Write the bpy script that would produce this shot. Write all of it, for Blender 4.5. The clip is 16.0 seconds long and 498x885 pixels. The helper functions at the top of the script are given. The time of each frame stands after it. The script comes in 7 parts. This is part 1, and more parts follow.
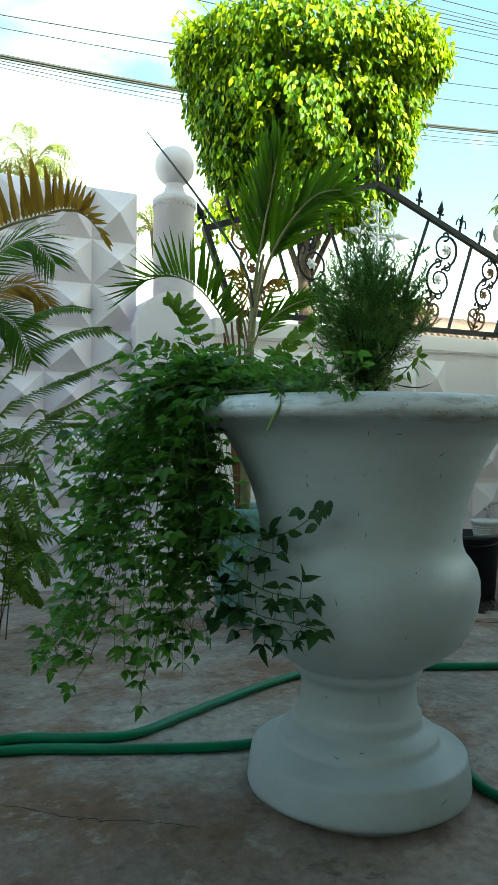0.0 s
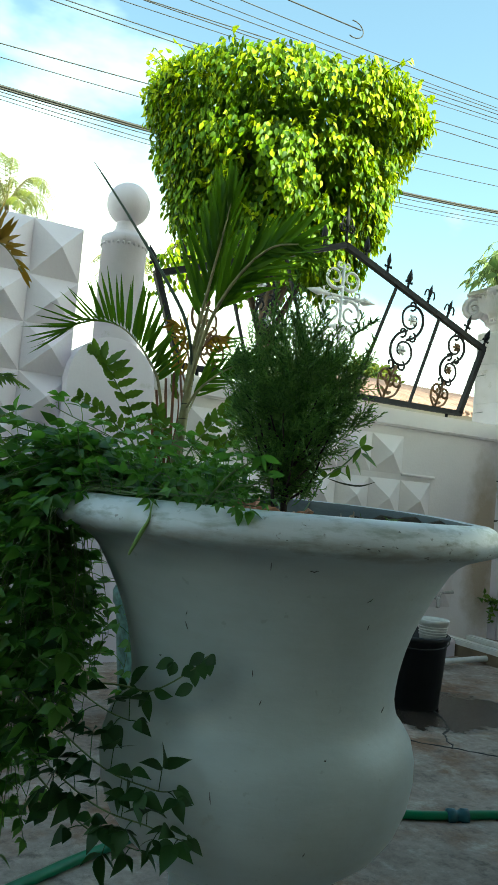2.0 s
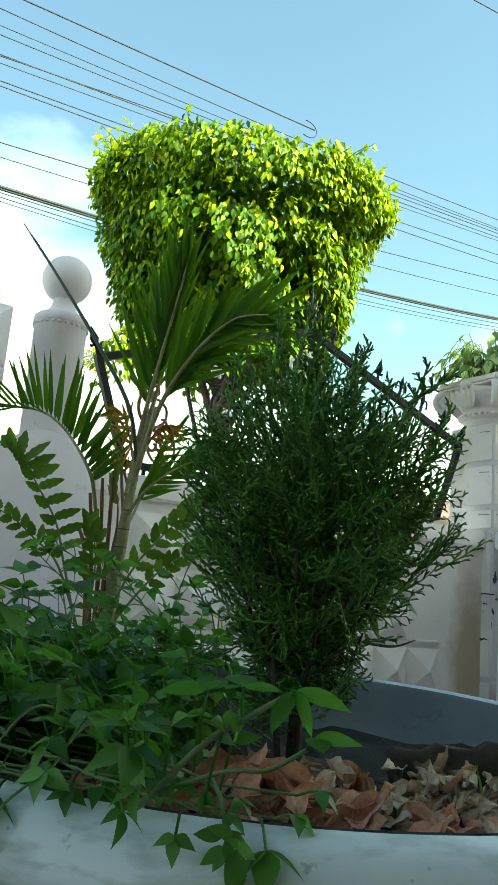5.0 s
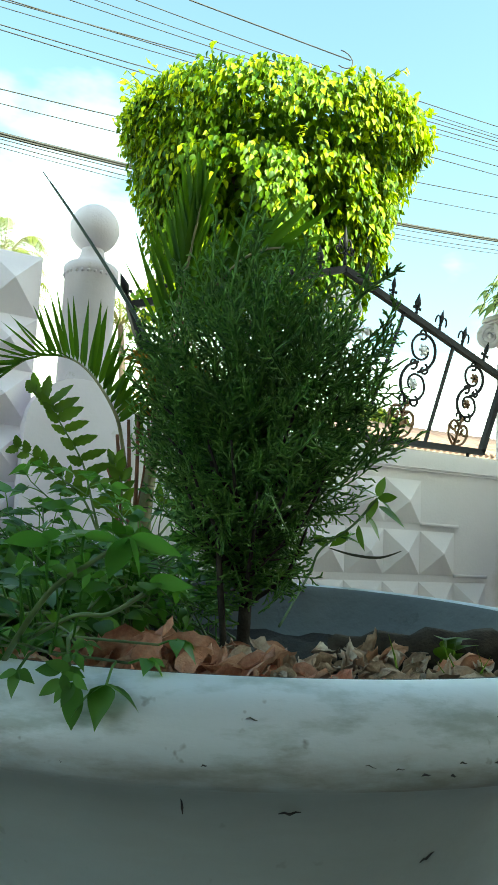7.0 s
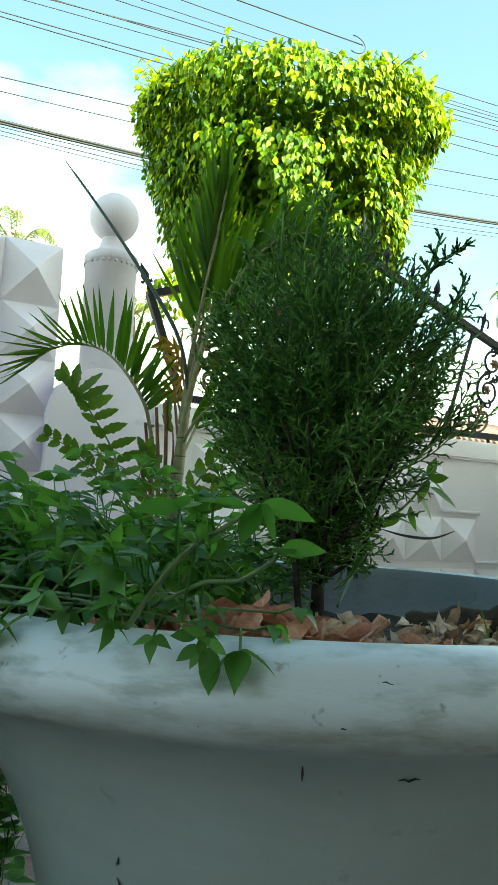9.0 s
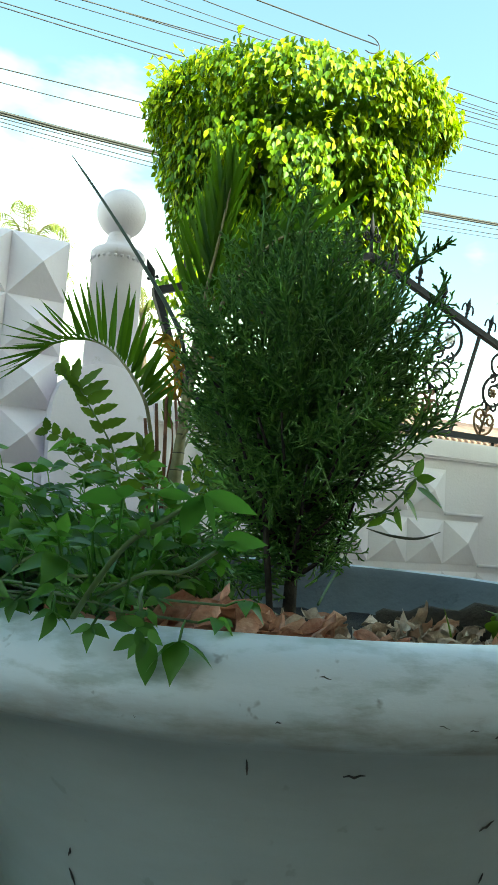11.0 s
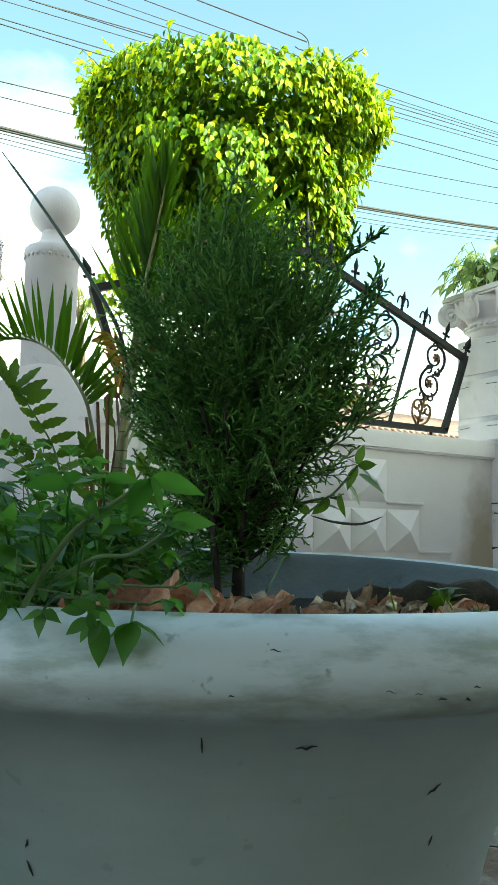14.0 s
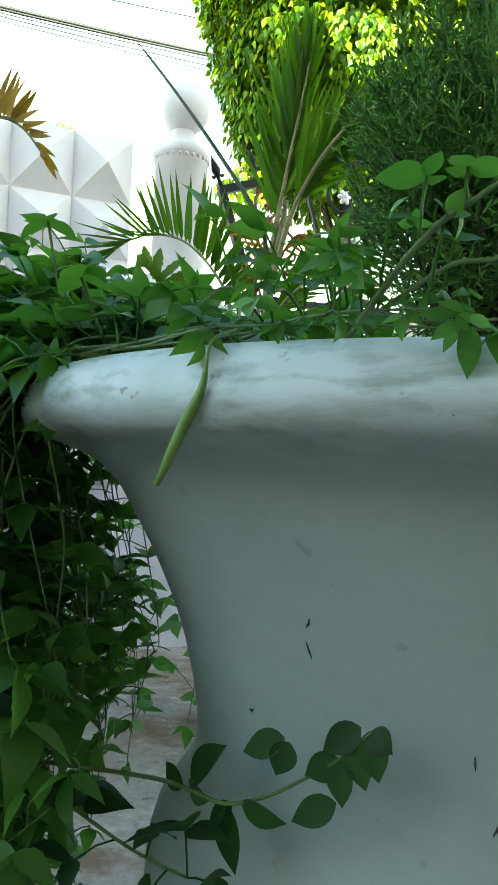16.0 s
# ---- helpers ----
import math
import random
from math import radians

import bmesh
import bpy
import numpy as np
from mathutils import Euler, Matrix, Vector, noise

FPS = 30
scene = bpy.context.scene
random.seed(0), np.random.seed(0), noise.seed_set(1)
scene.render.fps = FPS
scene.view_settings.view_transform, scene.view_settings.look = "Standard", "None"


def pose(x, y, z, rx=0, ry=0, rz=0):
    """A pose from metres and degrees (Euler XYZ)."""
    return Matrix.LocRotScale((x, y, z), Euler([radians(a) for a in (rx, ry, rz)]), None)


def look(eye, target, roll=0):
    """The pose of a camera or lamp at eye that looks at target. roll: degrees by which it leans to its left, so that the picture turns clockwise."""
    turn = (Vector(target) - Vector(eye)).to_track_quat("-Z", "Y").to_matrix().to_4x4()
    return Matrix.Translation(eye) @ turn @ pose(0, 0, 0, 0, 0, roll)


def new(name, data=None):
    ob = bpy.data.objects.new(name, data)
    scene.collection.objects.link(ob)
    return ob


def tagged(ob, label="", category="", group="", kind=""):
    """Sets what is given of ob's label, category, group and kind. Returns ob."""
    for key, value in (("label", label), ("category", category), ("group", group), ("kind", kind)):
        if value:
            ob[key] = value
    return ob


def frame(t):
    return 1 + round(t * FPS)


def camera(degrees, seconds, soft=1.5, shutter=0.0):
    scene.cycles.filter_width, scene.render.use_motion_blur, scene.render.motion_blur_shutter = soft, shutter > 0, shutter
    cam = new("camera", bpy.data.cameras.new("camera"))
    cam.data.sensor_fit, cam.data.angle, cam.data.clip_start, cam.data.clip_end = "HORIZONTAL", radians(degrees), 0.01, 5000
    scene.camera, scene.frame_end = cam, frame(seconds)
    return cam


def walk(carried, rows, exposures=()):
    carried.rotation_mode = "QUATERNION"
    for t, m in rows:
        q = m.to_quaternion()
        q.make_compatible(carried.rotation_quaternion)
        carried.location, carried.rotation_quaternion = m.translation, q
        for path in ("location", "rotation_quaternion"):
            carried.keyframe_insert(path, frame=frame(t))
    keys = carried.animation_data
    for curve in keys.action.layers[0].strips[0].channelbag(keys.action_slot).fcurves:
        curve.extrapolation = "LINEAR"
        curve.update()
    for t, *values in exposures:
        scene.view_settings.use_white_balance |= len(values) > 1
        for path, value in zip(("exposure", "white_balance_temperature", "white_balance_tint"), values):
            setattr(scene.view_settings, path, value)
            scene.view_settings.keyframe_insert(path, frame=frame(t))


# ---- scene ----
cam = camera(36.3, 16.0, 0.85)
PATH = [
    (0, (0.358, -0.039, 0.801), (1.237, 1.757, 0.794), 0.4),
    (0.5, (0.409, -0.004, 0.833), (1.293, 1.79, 0.842), 2.3),
    (1, (0.49, 0.08, 0.867), (1.376, 1.872, 0.91), 4.3),
    (1.5, (0.591, 0.169, 0.888), (1.483, 1.956, 0.979), 5.0),
    (2, (0.639, 0.246, 0.91), (1.598, 1.996, 1.037), 5.1),
    (2.5, (0.644, 0.393, 0.921), (1.66, 2.11, 1.063), 4.0),
    (3, (0.668, 0.511, 0.944), (1.789, 2.159, 1.105), 2.1),
    (3.5, (0.717, 0.613, 0.967), (1.869, 2.236, 1.165), 3.2),
    (4, (0.78, 0.751, 1.003), (1.908, 2.368, 1.343), 4.1),
    (4.2, (0.800, 0.785, 1.012), (1.910, 2.397, 1.423), 4.1),
    (6.3, (0.987, 0.72, 0.951), (1.908, 2.469, 1.255), 3.3),
    (6.5, (0.988, 0.716, 0.951), (1.911, 2.468, 1.23), 3.2),
    (7, (0.98, 0.712, 0.954), (1.905, 2.466, 1.214), 2.9),
    (7.5, (0.98, 0.708, 0.954), (1.901, 2.464, 1.215), 2.7),
    (8, (0.978, 0.711, 0.951), (1.9, 2.467, 1.21), 2.7),
    (8.5, (0.971, 0.718, 0.947), (1.893, 2.474, 1.202), 2.6),
    (9, (0.932, 0.74, 0.94), (1.836, 2.509, 1.174), 2.4),
    (9.5, (0.941, 0.733, 0.942), (1.826, 2.512, 1.169), 3.0),
    (9.7, (0.955, 0.728, 0.942), (1.842, 2.505, 1.172), 3.3),
    (12, (0.96, 0.726, 0.936), (1.843, 2.506, 1.165), 3.7),
    (12.5, (0.958, 0.72, 0.936), (1.845, 2.498, 1.164), 3.1),
    (13, (0.965, 0.717, 0.936), (1.932, 2.452, 1.166), 1.8),
    (13.5, (0.963, 0.713, 0.937), (1.974, 2.423, 1.168), 1.5),
    (14, (0.956, 0.721, 0.93), (1.971, 2.429, 1.159), 1.3),
    (14.5, (0.926, 0.756, 0.901), (1.904, 2.488, 1.107), 1.6),
    (15, (0.895, 0.779, 0.879), (1.761, 2.573, 1.056), 1.9),
    (15.5, (0.884, 0.804, 0.85), (1.704, 2.625, 0.966), 2.0),
    (16, (0.883, 0.816, 0.832), (1.665, 2.656, 0.863), 2.4),
]
walk(cam, [(t, look(eye, target, roll)) for t, eye, target, roll in PATH],
     [(0, 1.81, 7500, -22), (1.2, 1.66, 7500, -22), (2.5, 1.50, 7500, -22), (4.0, 1.39, 7500, -22), (6.3, 1.80, 7500, -22), (8.6, 1.93, 7500, -22), (12.6, 1.93, 7500, -22), (14.0, 1.84, 7500, -22), (14.5, 1.97, 7500, -22), (15.2, 2.08, 7500, -22), (16, 2.55, 7500, -22)])

# ---------------------------------------------------------------- light
SUN_DIR = Vector((0.30, -0.69, 0.66)).normalized()
world = bpy.data.worlds.new("sky")
scene.world = world
world.use_nodes = True
wn, wl = world.node_tree.nodes, world.node_tree.links
sky = wn.new("ShaderNodeTexSky")
sky.sky_type = "NISHITA"
sky.sun_disc = False
sky.sun_elevation = math.asin(SUN_DIR.z)
sky.sun_rotation = math.atan2(SUN_DIR.x, SUN_DIR.y)
sky.dust_density = 1.0
sky.ozone_density = 1.4
wtc = wn.new("ShaderNodeTexCoord")
wmap = wn.new("ShaderNodeMapping")
wmap.inputs["Scale"].default_value = (1.0, 1.0, 2.2)
wmap.inputs["Location"].default_value = (0.35, 0.1, 0.0)
cloud = wn.new("ShaderNodeTexNoise")
cloud.inputs["Scale"].default_value = 1.5
cloud.inputs["Detail"].default_value = 7
cloud.inputs["Roughness"].default_value = 0.5
wsep = wn.new("ShaderNodeSeparateXYZ")
wsub = wn.new("ShaderNodeMath")
wsub.operation = "MULTIPLY_ADD"
wsub.inputs[1].default_value = -0.62
cramp = wn.new("ShaderNodeValToRGB")
cramp.color_ramp.elements[0].position = 0.24
cramp.color_ramp.elements[1].position = 0.40
wl.new(wtc.outputs["Generated"], wmap.inputs[0])
wl.new(wtc.outputs["Generated"], wsep.inputs[0])
wl.new(wmap.outputs[0], cloud.inputs["Vector"])
wl.new(wsep.outputs[2], wsub.inputs[0])
calm = wn.new("ShaderNodeMath")
calm.operation = "MULTIPLY_ADD"
calm.inputs[1].default_value = 0.6
calm.inputs[2].default_value = 0.207
wl.new(cloud.outputs[0], calm.inputs[0])
wl.new(calm.outputs[0], wsub.inputs[2])
wl.new(wsub.outputs[0], cramp.inputs[0])
wmix = wn.new("ShaderNodeMix")
wmix.data_type = "RGBA"
wl.new(cramp.outputs[0], wmix.inputs[0])
wl.new(sky.outputs[0], wmix.inputs[6])
wmix.inputs[7].default_value = (9.0, 9.2, 9.4, 1)
wl.new(wmix.outputs[2], wn["Background"].inputs[0])
wn["Background"].inputs[1].default_value = 0.15

sun_data = bpy.data.lights.new("sun", "SUN")
sun_data.energy = 5.0
sun_data.angle = radians(0.6)
sun_data.color = (1.0, 0.95, 0.86)
sun = new("sun", sun_data)
sun.matrix_world = look(SUN_DIR * 30, (0, 0, 0))


# ---------------------------------------------------------------- materials
def node_mat(name):
    m = bpy.data.materials.new(name)
    m.use_nodes = True
    nt = m.node_tree
    return m, nt.nodes, nt.links, nt.nodes["Principled BSDF"]


def ramp(nodes, stops):
    r = nodes.new("ShaderNodeValToRGB")
    e = r.color_ramp.elements
    e[0].position, e[0].color = stops[0][0], (*stops[0][1], 1)
    e[1].position, e[1].color = stops[-1][0], (*stops[-1][1], 1)
    for p, c in stops[1:-1]:
        k = e.new(p)
        k.color = (*c, 1)
    return r


def noise_tex(nodes, links, scale, detail=6.0, rough=0.55, coords="Object"):
    tc = nodes.new("ShaderNodeTexCoord")
    n = nodes.new("ShaderNodeTexNoise")
    n.inputs["Scale"].default_value = scale
    n.inputs["Detail"].default_value = detail
    n.inputs["Roughness"].default_value = rough
    links.new(tc.outputs[coords], n.inputs["Vector"])
    return n


def mix_col(nodes, links, fac, a, b, mode="MIX"):
    m = nodes.new("ShaderNodeMix")
    m.data_type = "RGBA"
    m.blend_type = mode
    for sock, v in ((m.inputs[0], fac), (m.inputs[6], a), (m.inputs[7], b)):
        if isinstance(v, (int, float)):
            sock.default_value = v
        elif isinstance(v, tuple):
            sock.default_value = (*v, 1)
        else:
            links.new(v, sock)
    return m.outputs[2]


def add_bump(nodes, links, bsdf, height, strength, dist):
    b = nodes.new("ShaderNodeBump")
    b.inputs["Strength"].default_value = strength
    b.inputs["Distance"].default_value = dist
    links.new(height, b.inputs["Height"])
    links.new(b.outputs[0], bsdf.inputs["Normal"])


def painted(name, light, dark, stain, rough=0.6, grain=90.0, blotch=3.0, bump=0.25, stain_at=0.62):
    """Paint or plaster: broad tonal blotches, fine grain, sparse stains."""
    m, nd, lk, b = node_mat(name)
    n1 = noise_tex(nd, lk, blotch, 5)
    r1 = ramp(nd, [(0.3, dark), (0.65, light)])
    lk.new(n1.outputs[0], r1.inputs[0])
    n2 = noise_tex(nd, lk, blotch * 2.7, 9, 0.7)
    r2 = ramp(nd, [(stain_at, (0, 0, 0)), (stain_at + 0.14, (1, 1, 1))])
    lk.new(n2.outputs[0], r2.inputs[0])
    col = mix_col(nd, lk, r2.outputs[0], r1.outputs[0], stain)
    lk.new(col, b.inputs["Base Color"])
    b.inputs["Roughness"].default_value = rough
    g = noise_tex(nd, lk, grain, 4)
    add_bump(nd, lk, b, g.outputs[0], bump, 0.004)
    return m


def leafy(name, c1, c2, trans, rough=0.45, t_amount=0.35, noise_scale=25.0, spec=0.3):
    """Foliage: colour varies from leaf to leaf and along each leaf, light shines through."""
    m, nd, lk, b = node_mat(name)
    geo = nd.new("ShaderNodeNewGeometry")
    r = ramp(nd, [(0.0, c1), (1.0, c2)])
    lk.new(geo.outputs["Random Per Island"], r.inputs[0])
    n = noise_tex(nd, lk, noise_scale, 4)
    col = mix_col(nd, lk, 0.25, r.outputs[0], n.outputs[0], "OVERLAY")
    lk.new(col, b.inputs["Base Color"])
    b.inputs["Roughness"].default_value = rough
    b.inputs["Specular IOR Level"].default_value = spec
    tr = nd.new("ShaderNodeBsdfTranslucent")
    tcol = mix_col(nd, lk, 0.6, col, trans)
    lk.new(tcol, tr.inputs[0])
    mx = nd.new("ShaderNodeMixShader")
    mx.inputs[0].default_value = t_amount
    lk.new(b.outputs[0], mx.inputs[1])
    lk.new(tr.outputs[0], mx.inputs[2])
    lk.new(mx.outputs[0], nd["Material Output"].inputs[0])
    return m


def simple(name, col, rough=0.5, metal=0.0, var=0.25, scale=18.0, bump=0.1, spec=0.5):
    m, nd, lk, b = node_mat(name)
    n = noise_tex(nd, lk, scale, 6)
    dark = tuple(c * (1 - var) for c in col)
    lite = tuple(min(1, c * (1 + var)) for c in col)
    r = ramp(nd, [(0.3, dark), (0.7, lite)])
    lk.new(n.outputs[0], r.inputs[0])
    lk.new(r.outputs[0], b.inputs["Base Color"])
    b.inputs["Roughness"].default_value = rough
    b.inputs["Metallic"].default_value = metal
    b.inputs["Specular IOR Level"].default_value = spec
    n2 = noise_tex(nd, lk, scale * 7, 4)
    add_bump(nd, lk, b, n2.outputs[0], bump, 0.002)
    return m


M_WALL = painted("white wall paint", (0.83, 0.77, 0.84), (0.71, 0.65, 0.72), (0.52, 0.49, 0.44), 0.7, 70, 2.0, 0.3, 0.66)
M_PILLAR = painted("pillar paint", (0.70, 0.645, 0.705), (0.57, 0.52, 0.565), (0.40, 0.36, 0.30), 0.7, 90, 4.0, 0.3, 0.6)
# low wall's copy of the white paint, warm bounced light put into its colour
M_WALL_BOUNCE = painted("white wall paint with warm bounce", (0.88, 0.82, 0.80), (0.79, 0.73, 0.71), (0.58, 0.53, 0.47), 0.7, 70, 2.0, 0.3, 0.68)
M_IRON = simple("black iron", (0.012, 0.012, 0.015), 0.6, 0.0, 0.3, 40, 0.15, 0.25)
M_RUST = simple("rusty bronze iron", (0.15, 0.075, 0.03), 0.6, 0.0, 0.5, 30, 0.3)
M_SILVER = simple("silver painted iron", (0.72, 0.72, 0.72), 0.4, 0.2, 0.15, 30, 0.2)
M_RED = simple("dark red painted iron", (0.16, 0.018, 0.022), 0.4, 0.0, 0.2, 30, 0.1)
M_HOSE = simple("green hose rubber", (0.0, 0.165, 0.065), 0.35, 0.0, 0.12, 30, 0.1)
M_JOINT = simple("hose joint plastic", (0.01, 0.09, 0.11), 0.35, 0.0, 0.2, 60, 0.1)
M_BLACK = simple("black plastic", (0.012, 0.012, 0.014), 0.5, 0.0, 0.3, 12, 0.1)
M_CUP = simple("white plastic", (0.7, 0.7, 0.68), 0.4, 0.0, 0.1, 30, 0.1)
M_TEAL = simple("teal glazed pot", (0.15, 0.30, 0.27), 0.4, 0.0, 0.6, 30, 0.1)
M_SOIL = simple("potting soil", (0.022, 0.016, 0.012), 0.95, 0.0, 0.5, 60, 1.0)
M_BARK = simple("grey brown bark", (0.10, 0.072, 0.052), 0.85, 0.0, 0.4, 40, 0.8)
M_WOODY = simple("dark cypress bark", (0.06, 0.05, 0.04), 0.9, 0.0, 0.4, 60, 0.6, 0.2)
M_CANE = simple("palm cane", (0.22, 0.20, 0.09), 0.55, 0.0, 0.35, 25, 0.2)
M_STEM = simple("green stem", (0.11, 0.17, 0.05), 0.5, 0.0, 0.35, 40, 0.1)
M_REDCANE = simple("reddish cane", (0.20, 0.075, 0.035), 0.55, 0.0, 0.35, 25, 0.2)
M_SPEAR = simple("dark spear leaf", (0.018, 0.032, 0.012), 0.5, 0.0, 0.3, 40, 0.1)
M_FERNSTEM = simple("dark fern stem", (0.05, 0.045, 0.02), 0.6, 0.0, 0.3, 40, 0.1)
M_WIRE = simple("cable rubber", (0.02, 0.02, 0.022), 0.6, 0.0, 0.2, 5, 0.0)
M_METAL = simple("tap metal", (0.45, 0.43, 0.40), 0.35, 0.8, 0.2, 40, 0.1)
M_MARK = simple("dark scratch", (0.06, 0.06, 0.055), 0.8, 0.0, 0.3, 90, 0.0)
M_ROOF = simple("clay roof tile", (0.30, 0.19, 0.16), 0.8, 0.0, 0.35, 3, 0.3)
M_GLASS = simple("bluish window glass", (0.16, 0.34, 0.34), 0.12, 0.0, 0.2, 3, 0.0)
M_HOUSE = painted("house plaster", (0.74, 0.72, 0.68), (0.64, 0.62, 0.58), (0.5, 0.47, 0.42), 0.8, 30, 0.6, 0.2)
M_UNSEEN = simple("dark unseen plaster", (0.20, 0.185, 0.17), 0.85, 0.0, 0.15, 1.5, 0.2)
M_LINER = painted("bare grey cement", (0.20, 0.22, 0.23), (0.13, 0.145, 0.155), (0.08, 0.09, 0.09), 0.75, 80, 6.0, 0.4, 0.6)
M_ASPH = simple("street asphalt", (0.07, 0.07, 0.07), 0.9, 0.0, 0.25, 2, 0.3)
M_EARTH = simple("dry ground", (0.20, 0.15, 0.10), 0.95, 0.0, 0.4, 4, 0.6)
# crown's sunlight and shade are partly put into these two leaf colours
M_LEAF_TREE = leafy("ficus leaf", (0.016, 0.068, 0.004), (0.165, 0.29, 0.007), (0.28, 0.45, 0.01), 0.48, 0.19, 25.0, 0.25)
M_LEAF_YOUNG_LIT = leafy("young sunlit ficus leaf", (0.23, 0.37, 0.010), (0.49, 0.56, 0.028), (0.54, 0.66, 0.02), 0.5, 0.26, 25.0, 0.22)
M_LEAF_VINE = leafy("vine leaf", (0.016, 0.070, 0.011), (0.18, 0.39, 0.075), (0.24, 0.54, 0.04), 0.38, 0.40, 25.0, 0.42)
M_LEAF_PALM = leafy("palm leaf", (0.020, 0.066, 0.004), (0.066, 0.138, 0.007), (0.16, 0.34, 0.012), 0.55, 0.36, 25.0, 0.2)
# dimmer copy of the vine leaf, the tangle's shade put into its colour
M_LEAF_DIM = leafy("dimmed vine leaf", (0.022, 0.075, 0.015), (0.135, 0.29, 0.062), (0.18, 0.42, 0.045), 0.42, 0.48, 25.0, 0.35)
M_LEAF_FRESH = leafy("fresh vine leaf", (0.045, 0.15, 0.022), (0.10, 0.26, 0.045), (0.20, 0.46, 0.05), 0.42, 0.42, 60.0, 0.35)
# vine leaf darkened: shade on the bowl's front put into the colour
M_LEAF_SHADED = leafy("shaded vine leaf", (0.010, 0.036, 0.010), (0.045, 0.115, 0.030), (0.09, 0.22, 0.03), 0.45, 0.28, 25.0, 0.3)
M_POD = simple("green pod", (0.20, 0.33, 0.09), 0.5, 0.0, 0.25, 60, 0.1)
M_LEAF_GOLD = leafy("yellowing palm leaf", (0.14, 0.075, 0.007), (0.34, 0.20, 0.020), (0.48, 0.29, 0.025), 0.5, 0.35)
M_LEAF_FERN = leafy("fern leaf", (0.04, 0.10, 0.012), (0.14, 0.23, 0.03), (0.28, 0.42, 0.04), 0.55, 0.42)
M_LEAF_LOBED = leafy("lobed leaf", (0.04, 0.10, 0.008), (0.12, 0.22, 0.018), (0.24, 0.40, 0.03), 0.42, 0.36)
M_CYPRESS = leafy("cypress twig", (0.028, 0.090, 0.026), (0.29, 0.53, 0.12), (0.27, 0.56, 0.07), 0.45, 0.40, 25.0, 0.5)
M_PLANTER = leafy("trailing plant leaf", (0.10, 0.20, 0.045), (0.58, 0.65, 0.33), (0.5, 0.62, 0.24), 0.5, 0.35)
M_FARLEAF = leafy("far coconut leaf", (0.03, 0.06, 0.012), (0.18, 0.21, 0.03), (0.34, 0.38, 0.05), 0.55, 0.3, 4)


def dry_material(name, cols, edge):
    """Withered leaf: colour varies from leaf to leaf, with blotches and fine veins."""
    m, nd, lk, b = node_mat(name)
    info = nd.new("ShaderNodeObjectInfo")
    r = ramp(nd, [(i / (len(cols) - 1), c) for i, c in enumerate(cols)])
    lk.new(info.outputs["Random"], r.inputs[0])
    n1 = noise_tex(nd, lk, 55, 6, 0.65)
    k = ramp(nd, [(0.40, (0, 0, 0)), (0.68, (0.8, 0.8, 0.8))])
    lk.new(n1.outputs[0], k.inputs[0])
    c = mix_col(nd, lk, k.outputs[0], r.outputs[0], edge)
    n2 = noise_tex(nd, lk, 260, 5, 0.6)
    c = mix_col(nd, lk, 0.5, c, n2.outputs[0], "OVERLAY")
    lk.new(c, b.inputs["Base Color"])
    b.inputs["Roughness"].default_value = 0.55
    add_bump(nd, lk, b, n2.outputs[0], 0.5, 0.002)
    return m


M_DRY1 = dry_material("dry orange leaf", [(0.52, 0.12, 0.06), (0.60, 0.29, 0.17), (0.36, 0.12, 0.065), (0.64, 0.36, 0.23)], (0.64, 0.42, 0.29))
M_DRY2 = dry_material("dry pale leaf", [(0.36, 0.23, 0.14), (0.70, 0.58, 0.45), (0.52, 0.38, 0.26), (0.78, 0.70, 0.60)], (0.26, 0.16, 0.10))


